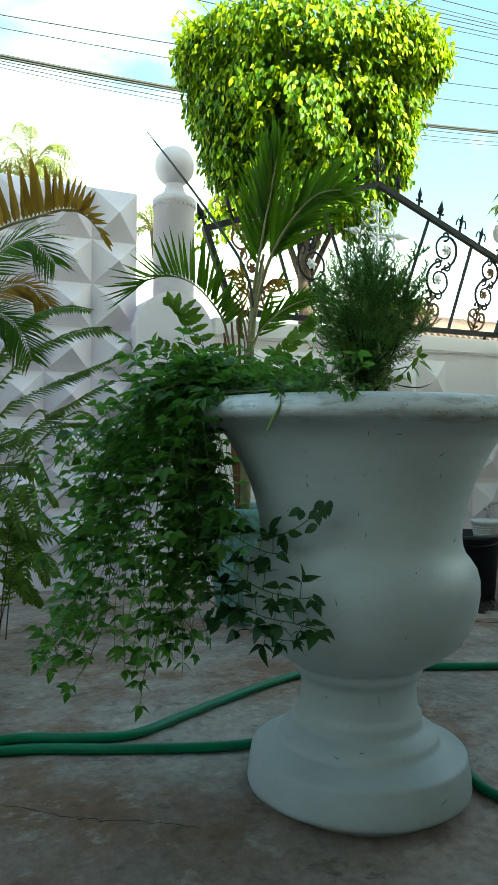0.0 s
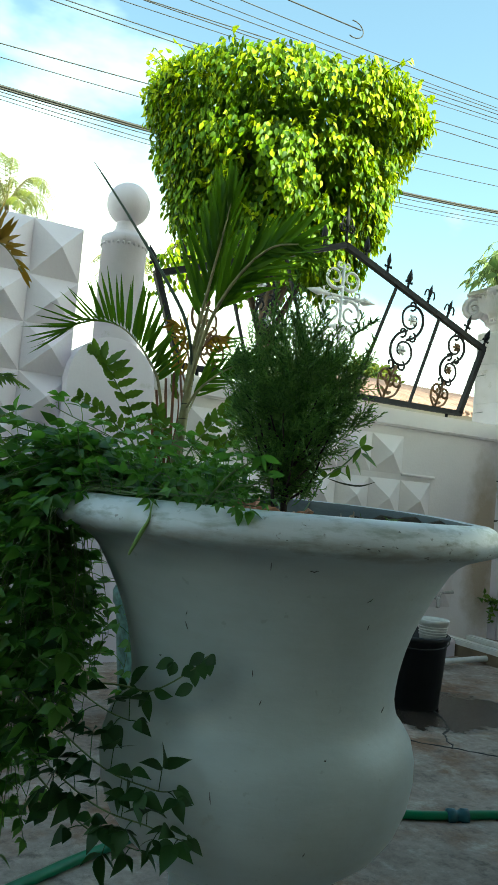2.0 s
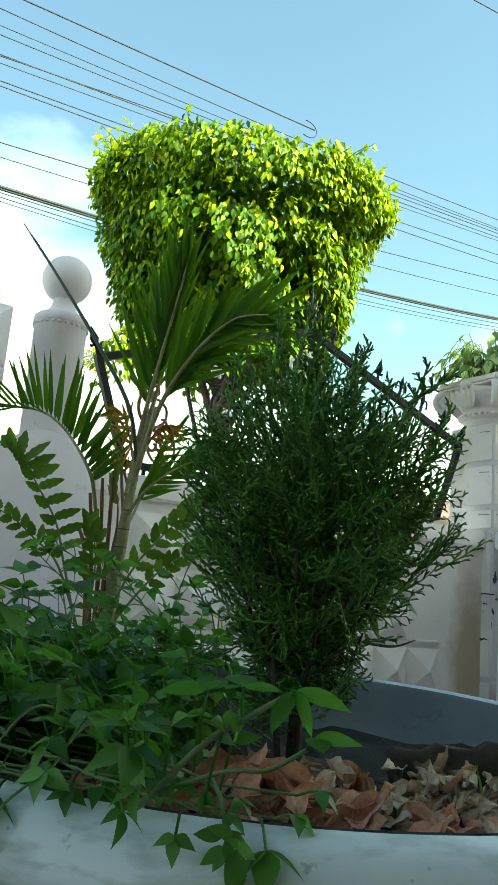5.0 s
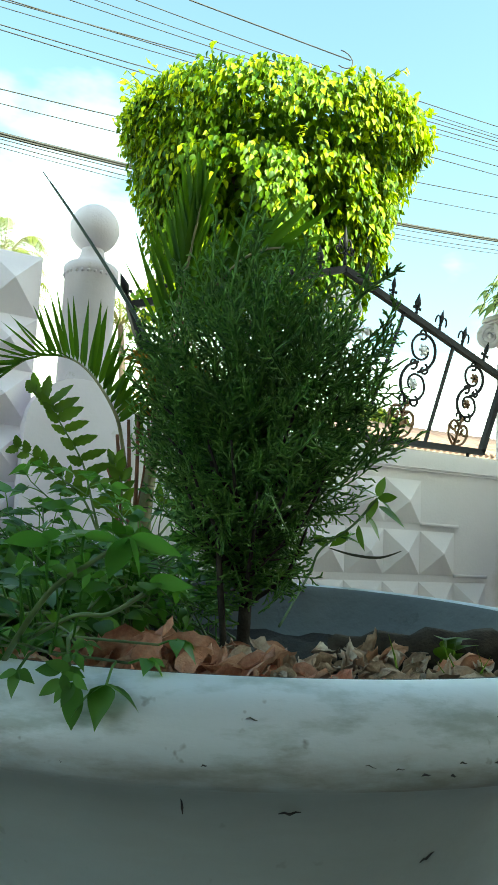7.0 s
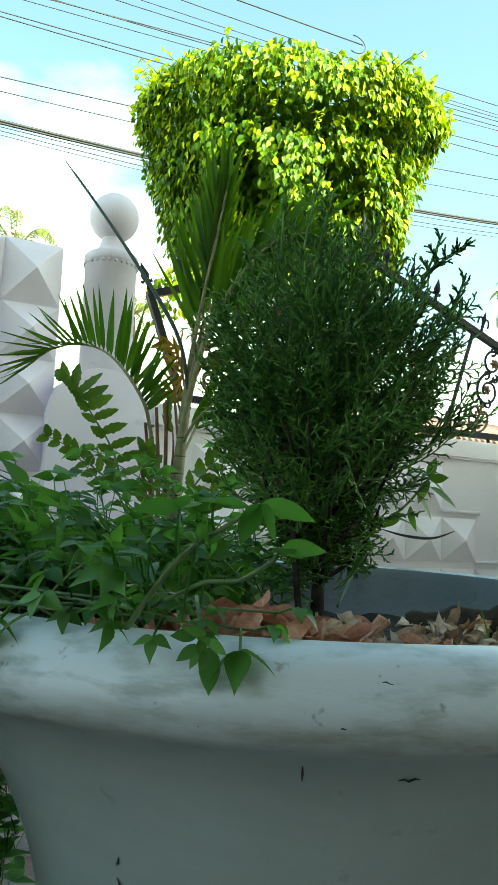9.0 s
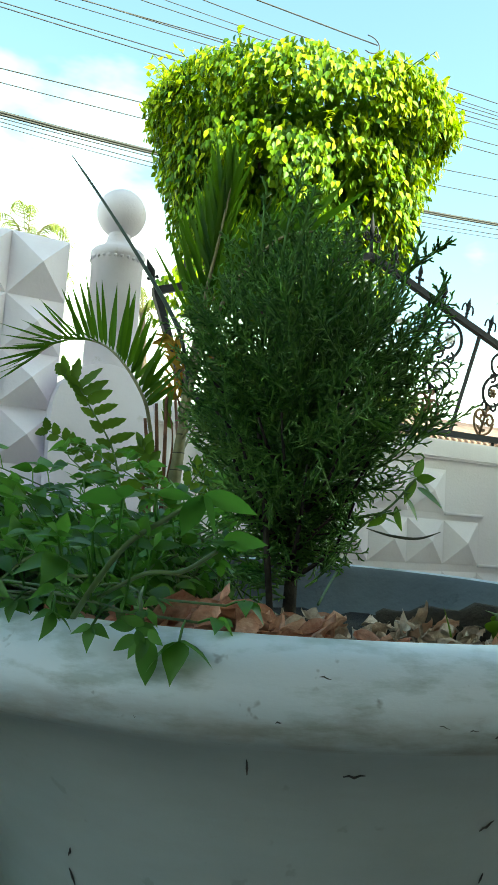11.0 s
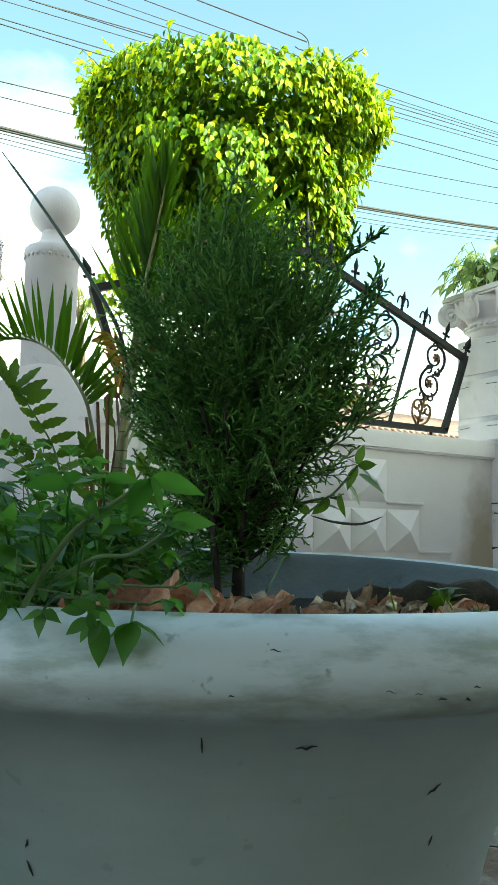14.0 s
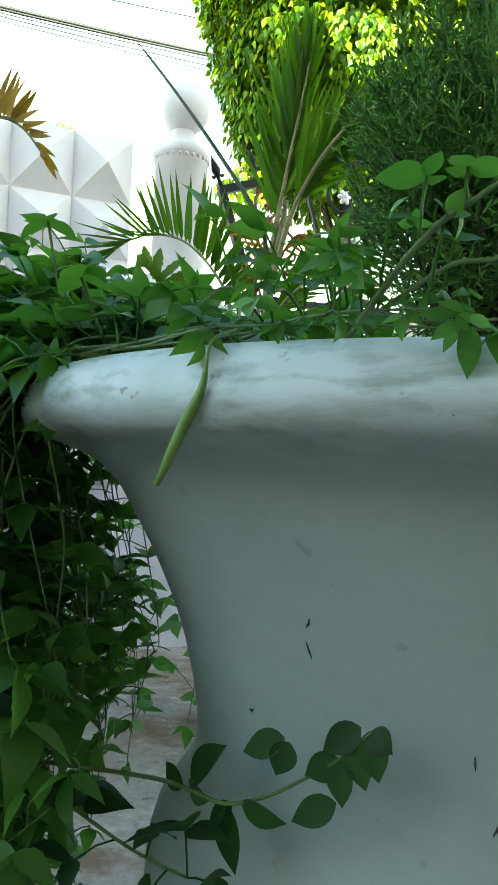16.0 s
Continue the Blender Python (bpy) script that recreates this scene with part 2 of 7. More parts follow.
def floor_material():
    m, nd, lk, b = node_mat("worn concrete")
    n1 = noise_tex(nd, lk, 1.3, 7, 0.6)
    r1 = ramp(nd, [(0.30, (0.165, 0.132, 0.108)), (0.5, (0.33, 0.27, 0.23)), (0.70, (0.50, 0.42, 0.37))])
    lk.new(n1.outputs[0], r1.inputs[0])
    n2 = noise_tex(nd, lk, 2.1, 9, 0.68)
    r2 = ramp(nd, [(0.475, (0, 0, 0)), (0.61, (0.95, 0.95, 0.95))])
    lk.new(n2.outputs[0], r2.inputs[0])
    c = mix_col(nd, lk, r2.outputs[0], r1.outputs[0], (0.21, 0.12, 0.07))
    n3 = noise_tex(nd, lk, 38, 8, 0.7)
    n6 = noise_tex(nd, lk, 11, 9, 0.72)
    r6 = ramp(nd, [(0.54, (0, 0, 0)), (0.66, (0.6, 0.6, 0.6))])
    lk.new(n6.outputs[0], r6.inputs[0])
    c = mix_col(nd, lk, r6.outputs[0], c, (0.50, 0.46, 0.40))
    r7 = ramp(nd, [(0.34, (0.7, 0.7, 0.7)), (0.44, (0, 0, 0))])
    lk.new(n6.outputs[0], r7.inputs[0])
    c = mix_col(nd, lk, r7.outputs[0], c, (0.09, 0.075, 0.06))
    c2 = mix_col(nd, lk, 0.7, c, n3.outputs[0], "OVERLAY")
    # water spilt round the bucket
    tc = nd.new("ShaderNodeTexCoord")
    mp = nd.new("ShaderNodeMapping")
    mp.inputs["Scale"].default_value = (1 / 0.46, 1 / 0.34, 0.0)
    mp.inputs["Location"].default_value = (-3.12 / 0.46, -2.80 / 0.34, 0.0)
    lk.new(tc.outputs["Object"], mp.inputs[0])
    ln = nd.new("ShaderNodeVectorMath")
    ln.operation = "LENGTH"
    lk.new(mp.outputs[0], ln.inputs[0])
    ad = nd.new("ShaderNodeMath")
    ad.operation = "MULTIPLY_ADD"
    ad.inputs[1].default_value = 1.2
    lk.new(n6.outputs[0], ad.inputs[0])
    lk.new(ln.outputs["Value"], ad.inputs[2])
    wet = ramp(nd, [(0.70, (1, 1, 1)), (0.80, (0, 0, 0))])
    half = nd.new("ShaderNodeMath")
    half.operation = "MULTIPLY"
    half.inputs[1].default_value = 0.5
    lk.new(ad.outputs[0], half.inputs[0])
    lk.new(half.outputs[0], wet.inputs[0])
    c2 = mix_col(nd, lk, wet.outputs[0], c2, (0.055, 0.042, 0.033))
    lk.new(c2, b.inputs["Base Color"])
    rough = ramp(nd, [(0.0, (0.72, 0.72, 0.72)), (1.0, (0.22, 0.22, 0.22))])
    lk.new(wet.outputs[0], rough.inputs[0])
    lk.new(rough.outputs[0], b.inputs["Roughness"])
    add_bump(nd, lk, b, n3.outputs[0], 0.5, 0.006)
    return m


def urn_material():
    m, nd, lk, b = node_mat("brushed urn paint")
    n1 = noise_tex(nd, lk, 3.0, 5)
    r1 = ramp(nd, [(0.3, (0.395, 0.452, 0.450)), (0.65, (0.50, 0.568, 0.568))])
    lk.new(n1.outputs[0], r1.inputs[0])
    tc = nd.new("ShaderNodeTexCoord")
    mp = nd.new("ShaderNodeMapping")
    mp.inputs["Scale"].default_value = (9, 9, 34)
    lk.new(tc.outputs["Object"], mp.inputs[0])
    n2 = nd.new("ShaderNodeTexNoise")
    n2.inputs["Scale"].default_value = 1.6
    n2.inputs["Detail"].default_value = 8
    n2.inputs["Roughness"].default_value = 0.65
    lk.new(mp.outputs[0], n2.inputs["Vector"])
    r2 = ramp(nd, [(0.42, (0, 0, 0)), (0.58, (0.9, 0.9, 0.9))])
    lk.new(n2.outputs[0], r2.inputs[0])
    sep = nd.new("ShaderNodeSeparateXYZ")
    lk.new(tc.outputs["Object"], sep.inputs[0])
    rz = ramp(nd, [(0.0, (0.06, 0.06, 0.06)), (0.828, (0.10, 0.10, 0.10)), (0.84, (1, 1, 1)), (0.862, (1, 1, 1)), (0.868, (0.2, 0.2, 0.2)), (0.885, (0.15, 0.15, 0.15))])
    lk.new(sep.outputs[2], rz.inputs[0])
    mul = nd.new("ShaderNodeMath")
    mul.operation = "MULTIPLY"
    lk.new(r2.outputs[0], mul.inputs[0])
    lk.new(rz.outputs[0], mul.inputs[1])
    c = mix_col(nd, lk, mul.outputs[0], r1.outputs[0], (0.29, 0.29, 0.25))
    n3 = noise_tex(nd, lk, 11, 9, 0.72)
    r3 = ramp(nd, [(0.63, (0, 0, 0)), (0.72, (0.8, 0.8, 0.8))])
    lk.new(n3.outputs[0], r3.inputs[0])
    c = mix_col(nd, lk, r3.outputs[0], c, (0.40, 0.41, 0.38))
    lk.new(c, b.inputs["Base Color"])
    b.inputs["Roughness"].default_value = 0.4
    # pale blue skylight put into the upper lip's colour, broken up by noise
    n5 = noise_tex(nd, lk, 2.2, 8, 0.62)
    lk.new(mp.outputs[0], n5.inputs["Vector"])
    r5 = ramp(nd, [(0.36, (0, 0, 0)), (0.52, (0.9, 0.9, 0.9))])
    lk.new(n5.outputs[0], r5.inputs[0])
    lip_sky = ramp(nd, [(0.840, (0, 0, 0)), (0.850, (0.2, 0.2, 0.2)), (0.866, (1, 1, 1))])
    lk.new(sep.outputs[2], lip_sky.inputs[0])
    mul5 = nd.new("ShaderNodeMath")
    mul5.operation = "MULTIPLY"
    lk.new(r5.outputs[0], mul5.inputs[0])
    lk.new(lip_sky.outputs[0], mul5.inputs[1])
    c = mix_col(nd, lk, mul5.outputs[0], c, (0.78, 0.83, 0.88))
    # green algae smears and dark pits along the lip, faint smudges on the bowl
    n6 = noise_tex(nd, lk, 5.5, 4, 0.6)
    r6 = ramp(nd, [(0.56, (0, 0, 0)), (0.70, (0.55, 0.55, 0.55))])
    lk.new(n6.outputs[0], r6.inputs[0])
    band = ramp(nd, [(0.832, (0.25, 0.25, 0.25)), (0.842, (1, 1, 1)), (0.880, (0.7, 0.7, 0.7)), (0.890, (0, 0, 0))])
    lk.new(sep.outputs[2], band.inputs[0])
    mul6 = nd.new("ShaderNodeMath")
    mul6.operation = "MULTIPLY"
    lk.new(r6.outputs[0], mul6.inputs[0])
    lk.new(band.outputs[0], mul6.inputs[1])
    c = mix_col(nd, lk, mul6.outputs[0], c, (0.30, 0.34, 0.24))
    n7 = noise_tex(nd, lk, 70, 3, 0.5)
    r7 = ramp(nd, [(0.685, (0, 0, 0)), (0.74, (0.8, 0.8, 0.8))])
    lk.new(n7.outputs[0], r7.inputs[0])
    mul7 = nd.new("ShaderNodeMath")
    mul7.operation = "MULTIPLY"
    lk.new(r7.outputs[0], mul7.inputs[0])
    lk.new(band.outputs[0], mul7.inputs[1])
    c = mix_col(nd, lk, mul7.outputs[0], c, (0.12, 0.12, 0.10))
    lk.new(c, b.inputs["Base Color"])
    n4 = noise_tex(nd, lk, 45, 5)
    add = nd.new("ShaderNodeMath")
    add.operation = "ADD"
    lk.new(n4.outputs[0], add.inputs[0])
    lk.new(n2.outputs[0], add.inputs[1])
    add_bump(nd, lk, b, add.outputs[0], 0.16, 0.004)
    return m


def stained_wall():
    """White paint with a brown damp patch by the corner pillar."""
    m, nd, lk, b = node_mat("damp stained wall paint")
    n1 = noise_tex(nd, lk, 2.0, 6)
    # same lightened base as the low wall's blocks, bounced light included
    r1 = ramp(nd, [(0.3, (0.79, 0.73, 0.71)), (0.65, (0.88, 0.82, 0.80))])
    lk.new(n1.outputs[0], r1.inputs[0])
    tc = nd.new("ShaderNodeTexCoord")
    mp = nd.new("ShaderNodeMapping")
    mp.vector_type = "POINT"
    mp.inputs["Location"].default_value = (-4.52 / 0.20, 0, -0.72 / 0.62)
    mp.inputs["Scale"].default_value = (1 / 0.20, 0.0, 1 / 0.62)
    lk.new(tc.outputs["Object"], mp.inputs[0])
    ln = nd.new("ShaderNodeVectorMath")
    ln.operation = "LENGTH"
    lk.new(mp.outputs[0], ln.inputs[0])
    n2 = noise_tex(nd, lk, 5.0, 8, 0.65)
    ad = nd.new("ShaderNodeMath")
    ad.operation = "MULTIPLY_ADD"
    ad.inputs[1].default_value = 1.1
    lk.new(n2.outputs[0], ad.inputs[0])
    lk.new(ln.outputs["Value"], ad.inputs[2])
    r2 = ramp(nd, [(0.62, (0.75, 0.75, 0.75)), (1.0, (0, 0, 0))])
    dv = nd.new("ShaderNodeMath")
    dv.operation = "MULTIPLY"
    dv.inputs[1].default_value = 0.62
    lk.new(ad.outputs[0], dv.inputs[0])
    lk.new(dv.outputs[0], r2.inputs[0])
    c = mix_col(nd, lk, r2.outputs[0], r1.outputs[0], (0.36, 0.26, 0.13))
    lk.new(c, b.inputs["Base Color"])
    b.inputs["Roughness"].default_value = 0.75
    g = noise_tex(nd, lk, 70, 4)
    add_bump(nd, lk, b, g.outputs[0], 0.3, 0.004)
    return m


M_FLOOR = floor_material()
M_URN = urn_material()
M_STAINED = stained_wall()


# ---------------------------------------------------------------- mesh helpers
class MB:
    """Collects vertices and faces of one mesh."""

    def __init__(self):
        self.v, self.f = [], []

    def add(self, verts, faces):
        o = len(self.v)
        self.v.extend(tuple(p) for p in verts)
        self.f.extend(tuple(i + o for i in f) for f in faces)
        return self

    def box(self, lo, hi, bevel=0.0):
        (x0, y0, z0), (x1, y1, z1) = lo, hi
        if bevel <= 0:
            return self.add([(x0, y0, z0), (x1, y0, z0), (x1, y1, z0), (x0, y1, z0), (x0, y0, z1), (x1, y0, z1), (x1, y1, z1), (x0, y1, z1)],
                            [(0, 3, 2, 1), (4, 5, 6, 7), (0, 1, 5, 4), (1, 2, 6, 5), (2, 3, 7, 6), (3, 0, 4, 7)])
        bm = bmesh.new()
        bmesh.ops.create_cube(bm, size=1)
        for p in bm.verts:
            p.co = Vector(((x0 + x1) / 2 + p.co.x * (x1 - x0), (y0 + y1) / 2 + p.co.y * (y1 - y0), (z0 + z1) / 2 + p.co.z * (z1 - z0)))
        bmesh.ops.bevel(bm, geom=bm.edges[:], offset=bevel, segments=2, affect="EDGES")
        bm.verts.index_update()
        self.add([p.co[:] for p in bm.verts], [[p.index for p in f.verts] for f in bm.faces])
        bm.free()
        return self

    def tube(self, pts, radii, n=6, caps=True):
        pts = [Vector(p) for p in pts]
        if isinstance(radii, (int, float)):
            radii = [radii] * len(pts)
        verts, faces = [], []
        side = None
        for i, p in enumerate(pts):
            d = (pts[min(i + 1, len(pts) - 1)] - pts[max(i - 1, 0)])
            d = d.normalized() if d.length > 1e-9 else Vector((0, 0, 1))
            if side is None:
                side = d.orthogonal().normalized()
            side = (side - d * side.dot(d))
            side = side.normalized() if side.length > 1e-6 else d.orthogonal().normalized()
            up = d.cross(side)
            for k in range(n):
                a = 2 * math.pi * k / n
                verts.append(p + (side * math.cos(a) + up * math.sin(a)) * radii[i])
        for i in range(len(pts) - 1):
            for k in range(n):
                k2 = (k + 1) % n
                faces.append((i * n + k, i * n + k2, (i + 1) * n + k2, (i + 1) * n + k))
        if caps:
            faces.append(tuple(range(n - 1, -1, -1)))
            faces.append(tuple((len(pts) - 1) * n + k for k in range(n)))
        return self.add(verts, faces)

    def lathe(self, profile, n=48, centre=(0, 0, 0), wobble=0.0):
        cx, cy, cz = centre
        verts, faces = [], []
        for r, z in profile:
            for k in range(n):
                a = 2 * math.pi * k / n
                w = 1 + wobble * noise.noise((math.cos(a) * 2.3, math.sin(a) * 2.3, z * 6))
                verts.append((cx + r * w * math.cos(a), cy + r * w * math.sin(a), cz + z))
        for i in range(len(profile) - 1):
            for k in range(n):
                k2 = (k + 1) % n
                faces.append((i * n + k, i * n + k2, (i + 1) * n + k2, (i + 1) * n + k))
        faces.append(tuple(range(n - 1, -1, -1)))
        faces.append(tuple((len(profile) - 1) * n + k for k in range(n)))
        return self.add(verts, faces)

    def ball(self, c, r, n=8, m=5, squash=1.0):
        prof = [(max(1e-4, r * math.sin(math.pi * i / m)), -r * squash * math.cos(math.pi * i / m)) for i in range(m + 1)]
        return self.lathe(prof, n, c)

    def leaf(self, p, d, up, length, width, fold=0.25, droop=0.25, shape=((0.3, 0.46), (0.65, 0.36))):
        """A pointed leaf from p along d, folded along its midrib and drooping at the tip."""
        d = Vector(d).normalized()
        s = d.cross(Vector(up))
        s = s.normalized() if s.length > 1e-5 else d.orthogonal().normalized()
        u = s.cross(d)
        p = Vector(p)
        mids, edges = [], []
        for t, w in ((0.0, 0.0), *shape, (1.0, 0.0)):
            mids.append(p + d * (length * t) - u * (droop * length * t * t))
            edges.append(w * width)
        n = len(shape)
        verts = list(mids)
        for i in range(1, n + 1):
            verts.append(mids[i] + s * edges[i] + u * (fold * edges[i]))
        for i in range(1, n + 1):
            verts.append(mids[i] - s * edges[i] + u * (fold * edges[i]))
        L, R, T = n + 2, 2 * n + 2, n + 1
        faces = [(0, L, 1), (0, 1, R)]
        for i in range(1, n):
            faces.append((i, L + i - 1, L + i, i + 1))
            faces.append((i, i + 1, R + i, R + i - 1))
        faces += [(n, L + n - 1, T), (n, T, R + n - 1)]
        return self.add(verts, faces)

    def mesh(self, name, mat, smooth=True):
        me = bpy.data.meshes.new(name)
        me.from_pydata(self.v, [], self.f)
        me.materials.append(mat)
        if smooth:
            me.polygons.foreach_set("use_smooth", [True] * len(me.polygons))
        me.update()
        return me


def thing(name, label, category, group="", kind="", at=(0, 0, 0)):
    ob = new(name)
    ob.location = at
    ob.empty_display_size = 0.05
    return tagged(ob, label, category, group, kind)


def part(name, mb, mat, parent, label="", smooth=True):
    """Links the mesh as one object; coordinates are the world's, the parent's place is taken off."""
    ob = new(name, mb.mesh(name, mat, smooth) if isinstance(mb, MB) else mb)
    if parent is not None:
        off = Vector((0, 0, 0))
        p = parent
        while p is not None:
            off += p.location
            p = p.parent
        ob.parent = parent
        ob.location = -off
    if label:
        ob["label"] = label
    return ob


def solid(name, mb, mat, label, category, kind="", group="", smooth=False):
    return tagged(part(name, mb, mat, None, "", smooth), label, category, group, kind)


def sharp(ob, angle=35):
    ob.data.set_sharp_from_angle(angle=radians(angle))
    return ob


def spline(pts, n=8):
    """Points along a smooth curve through pts."""
    pts = [Vector(p) for p in pts]
    out = []
    for i in range(len(pts) - 1):
        a, b, c, d = pts[max(i - 1, 0)], pts[i], pts[i + 1], pts[min(i + 2, len(pts) - 1)]
        for k in range(n):
            t = k / n
            out.append(0.5 * ((2 * b) + (c - a) * t + (2 * a - 5 * b + 4 * c - d) * t * t + (3 * b - a - 3 * c + d) * t * t * t))
    out.append(pts[-1])
    return out


RNG = random.Random(7)


def rnd(a, b):
    return RNG.uniform(a, b)


def rvec():
    while True:
        v = Vector((rnd(-1, 1), rnd(-1, 1), rnd(-1, 1)))
        if 0.05 < v.length < 1:
            return v.normalized()


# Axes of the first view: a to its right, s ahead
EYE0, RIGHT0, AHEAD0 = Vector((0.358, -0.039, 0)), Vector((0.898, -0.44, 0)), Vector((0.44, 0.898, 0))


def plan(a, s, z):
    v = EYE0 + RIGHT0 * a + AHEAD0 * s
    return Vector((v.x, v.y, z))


def floor_z(y):
    return 0.047 - 0.022 * min(max(y - 1.5, 0), 2.6) - 0.060 * min(max(1.5 - y, 0), 0.4)


# ---------------------------------------------------------------- ground, street, unseen walls and roof
def build_ground():
    mb = MB()
    xs, ys = [-3.6, -1.0, 0.5, 2.0, 3.5, 5.0], [-2.6, -1.0, 0.5, 1.1, 1.5, 2.2, 3.0, 4.1]
    verts = [(x, y, floor_z(y)) for y in ys for x in xs]
    n = len(xs)
    faces = [(j * n + i, j * n + i + 1, (j + 1) * n + i + 1, (j + 1) * n + i) for j in range(len(ys) - 1) for i in range(n - 1)]
    mb.add(verts, faces)
    solid("floor", mb, M_FLOOR, "worn grey concrete yard floor with rusty brown stains", "floor", "structure", smooth=True)
    g = MB().add([(-400, 3.9, -0.06), (400, 3.9, -0.06), (400, 1500, -0.06), (-400, 1500, -0.06)], [(0, 1, 2, 3)])
    g.add([(-400, -600, -0.06), (400, -600, -0.06), (400, 3.9, -0.06), (-400, 3.9, -0.06)], [(0, 1, 2, 3)])
    solid("ground", g, M_EARTH, "dry light brown ground beyond the walls", "ground", "structure")
    r = MB().box((-60, 6.6, -0.05), (60, 12.5, -0.03))
    solid("road", r, M_ASPH, "grey asphalt street behind the front wall", "road", "structure")
    # dirt bed along the foot of the tall wall
    b = MB()
    nx, ny = 40, 10
    verts, faces = [], []
    for j in range(ny + 1):
        for i in range(nx + 1):
            x, y = -1.9 + 2.75 * i / nx, 3.0 + 1.0 * j / ny
            edge = min(1, min(i, nx - i) / 8, min(j, ny - j + 3) / 2)
            verts.append((x, y, floor_z(y) - 0.01 + 0.05 * edge * (0.7 + 0.6 * noise.noise((x * 5, y * 5, 0)))))
    for j in range(ny):
        for i in range(nx):
            k = j * (nx + 1) + i
            faces.append((k, k + 1, k + nx + 2, k + nx + 1))
    b.add(verts, faces)
    solid("soil_bed", b, M_SOIL, "dark soil bed at the foot of the tall wall", "soil bed", "structure", smooth=True)


def build_unseen_shell():
    # unseen dark wall and roof, added to keep sun and sky off the yard
    w = MB().box((-3.8, -2.85, -0.05), (7.0, -2.6, 4.56))
    solid("wall_south", w, M_UNSEEN, "unseen brownish wall added behind the yard", "wall", "structure")
    roof = MB().box((-2.5, -2.85, 4.56), (6.9, 1.9, 4.7))
    solid("ceiling", roof, M_UNSEEN, "unseen brownish roof slab added to shade the yard", "ceiling", "structure")
    # unseen wall, added to close the yard and limit light from the left
    w2 = MB().box((-3.8, -2.6, -0.05), (-3.6, 4.3, 2.4))
    solid("wall_west", w2, M_WALL, "unseen plain white side wall added to the yard", "wall", "structure")


# ---------------------------------------------------------------- boundary wall
def pyramid(mb, x0, x1, z0, z1, y, depth):
    xm, zm = (x0 + x1) / 2, (z0 + z1) / 2
    mb.add([(x0, y, z0), (x1, y, z0), (x1, y, z1), (x0, y, z1), (xm, y - depth, zm)],
           [(0, 1, 4), (1, 2, 4), (2, 3, 4), (3, 0, 4)])


def build_walls():
    tall = solid("wall_1", MB().box((-3.6, 4.05, -0.1), (1.655, 4.25, 2.17), 0.006), M_WALL,
                 "tall white painted wall faced with pyramid blocks", "wall", "structure")
    zs = [2.165, 1.885, 1.642, 1.40, 1.157, 0.914, 0.671, 0.428, 0.185]
    blocks = {}
    for r in range(len(zs) - 1):
        h = zs[r] - zs[r + 1]
        if round(h, 2) not in blocks:
            mb = MB()
            pyramid(mb, -0.126, 0.126, -h / 2, h / 2, 0, 0.095)
            blocks[round(h, 2)] = mb.mesh("pyramid_block", M_WALL, False)
        for c in range(14):
            ob = new("pyramid_block", blocks[round(h, 2)])
            ob.parent = tall
            ob.location = (1.653 - 0.126 - 0.253 * c, 4.048, (zs[r] + zs[r + 1]) / 2)
    # short raised piece under the ball column, then the low wall with its coping
    arch = [(1.845 + 0.228 * math.cos(k * math.pi / 20), 1.395 + 0.228 * math.sin(k * math.pi / 20)) for k in range(21)] + [(1.617, -0.1), (2.073, -0.1)]
    n = len(arch)
    slab = MB().add([(x, 3.935, z) for x, z in arch] + [(x, 4.21, z) for x, z in arch],
                    [tuple(reversed(range(n))), tuple(range(n, 2 * n))] + [(k, (k + 1) % n, n + (k + 1) % n, n + k) for k in range(n)])
    solid("wall_2", slab, M_WALL, "round-topped white wall end under the ball column", "wall", "structure")
    low = solid("wall_3", MB().box((2.07, 3.96, -0.1), (4.63, 4.16, 1.395), 0.004), M_STAINED,
                "low white boundary wall with pyramid blocks under its coping", "wall", "structure")
    mb = MB()
    pyramid(mb, -0.124, 0.124, -0.119, 0.119, 0, 0.06)
    me = mb.mesh("pyramid_block", M_WALL_BOUNCE, False)
    for r, (z, xr) in enumerate([(1.218, 3.777), (0.944, 4.021), (0.669, 4.265), (0.394, 4.265)]):
        for c in range(6 + r):
            ob = new("pyramid_block", me)
            ob.parent = low
            ob.location = (xr - 0.124 - 0.2475 * c, 3.958, z)
    for z, xa, xb in ((1.102, 3.777, 4.045), (0.828, 4.021, 4.262)):
        part("ledge", MB().box((xa, 3.945, z - 0.012), (xb, 3.962, z + 0.006)), M_WALL_BOUNCE, low)
    cp = MB().box((2.0745, 3.928, 1.39), (4.64, 4.195, 1.50), 0.012)
    solid("coping", cp, M_WALL_BOUNCE, "white plaster coping along the low wall", "coping", "structure")
    # wall that turns towards the yard at the corner pillar
    solid("wall_4", MB().box((4.67, -2.6, -0.1), (4.90, 3.88, 1.395), 0.004), M_WALL,
          "low white side wall running from the corner pillar", "wall", "structure")
    solid("coping", MB().box((4.64, -2.6, 1.39), (4.93, 3.89, 1.50), 0.012), M_WALL,
          "white plaster coping on the low side wall", "coping", "structure")
    # small raised kerb and pipe at the wall foot
    k = MB().box((3.2, 3.80, -0.05), (4.19, 3.96, 0.10), 0.01)
    solid("kerb", k, M_WALL, "low white plastered kerb at the wall foot", "kerb", "structure")
    bed = MB().box((4.20, 3.10, -0.05), (4.66, 3.955, 0.07))
    solid("soil_bed", bed, M_EARTH, "raised bed of brown earth in the yard's corner", "soil bed", "structure")
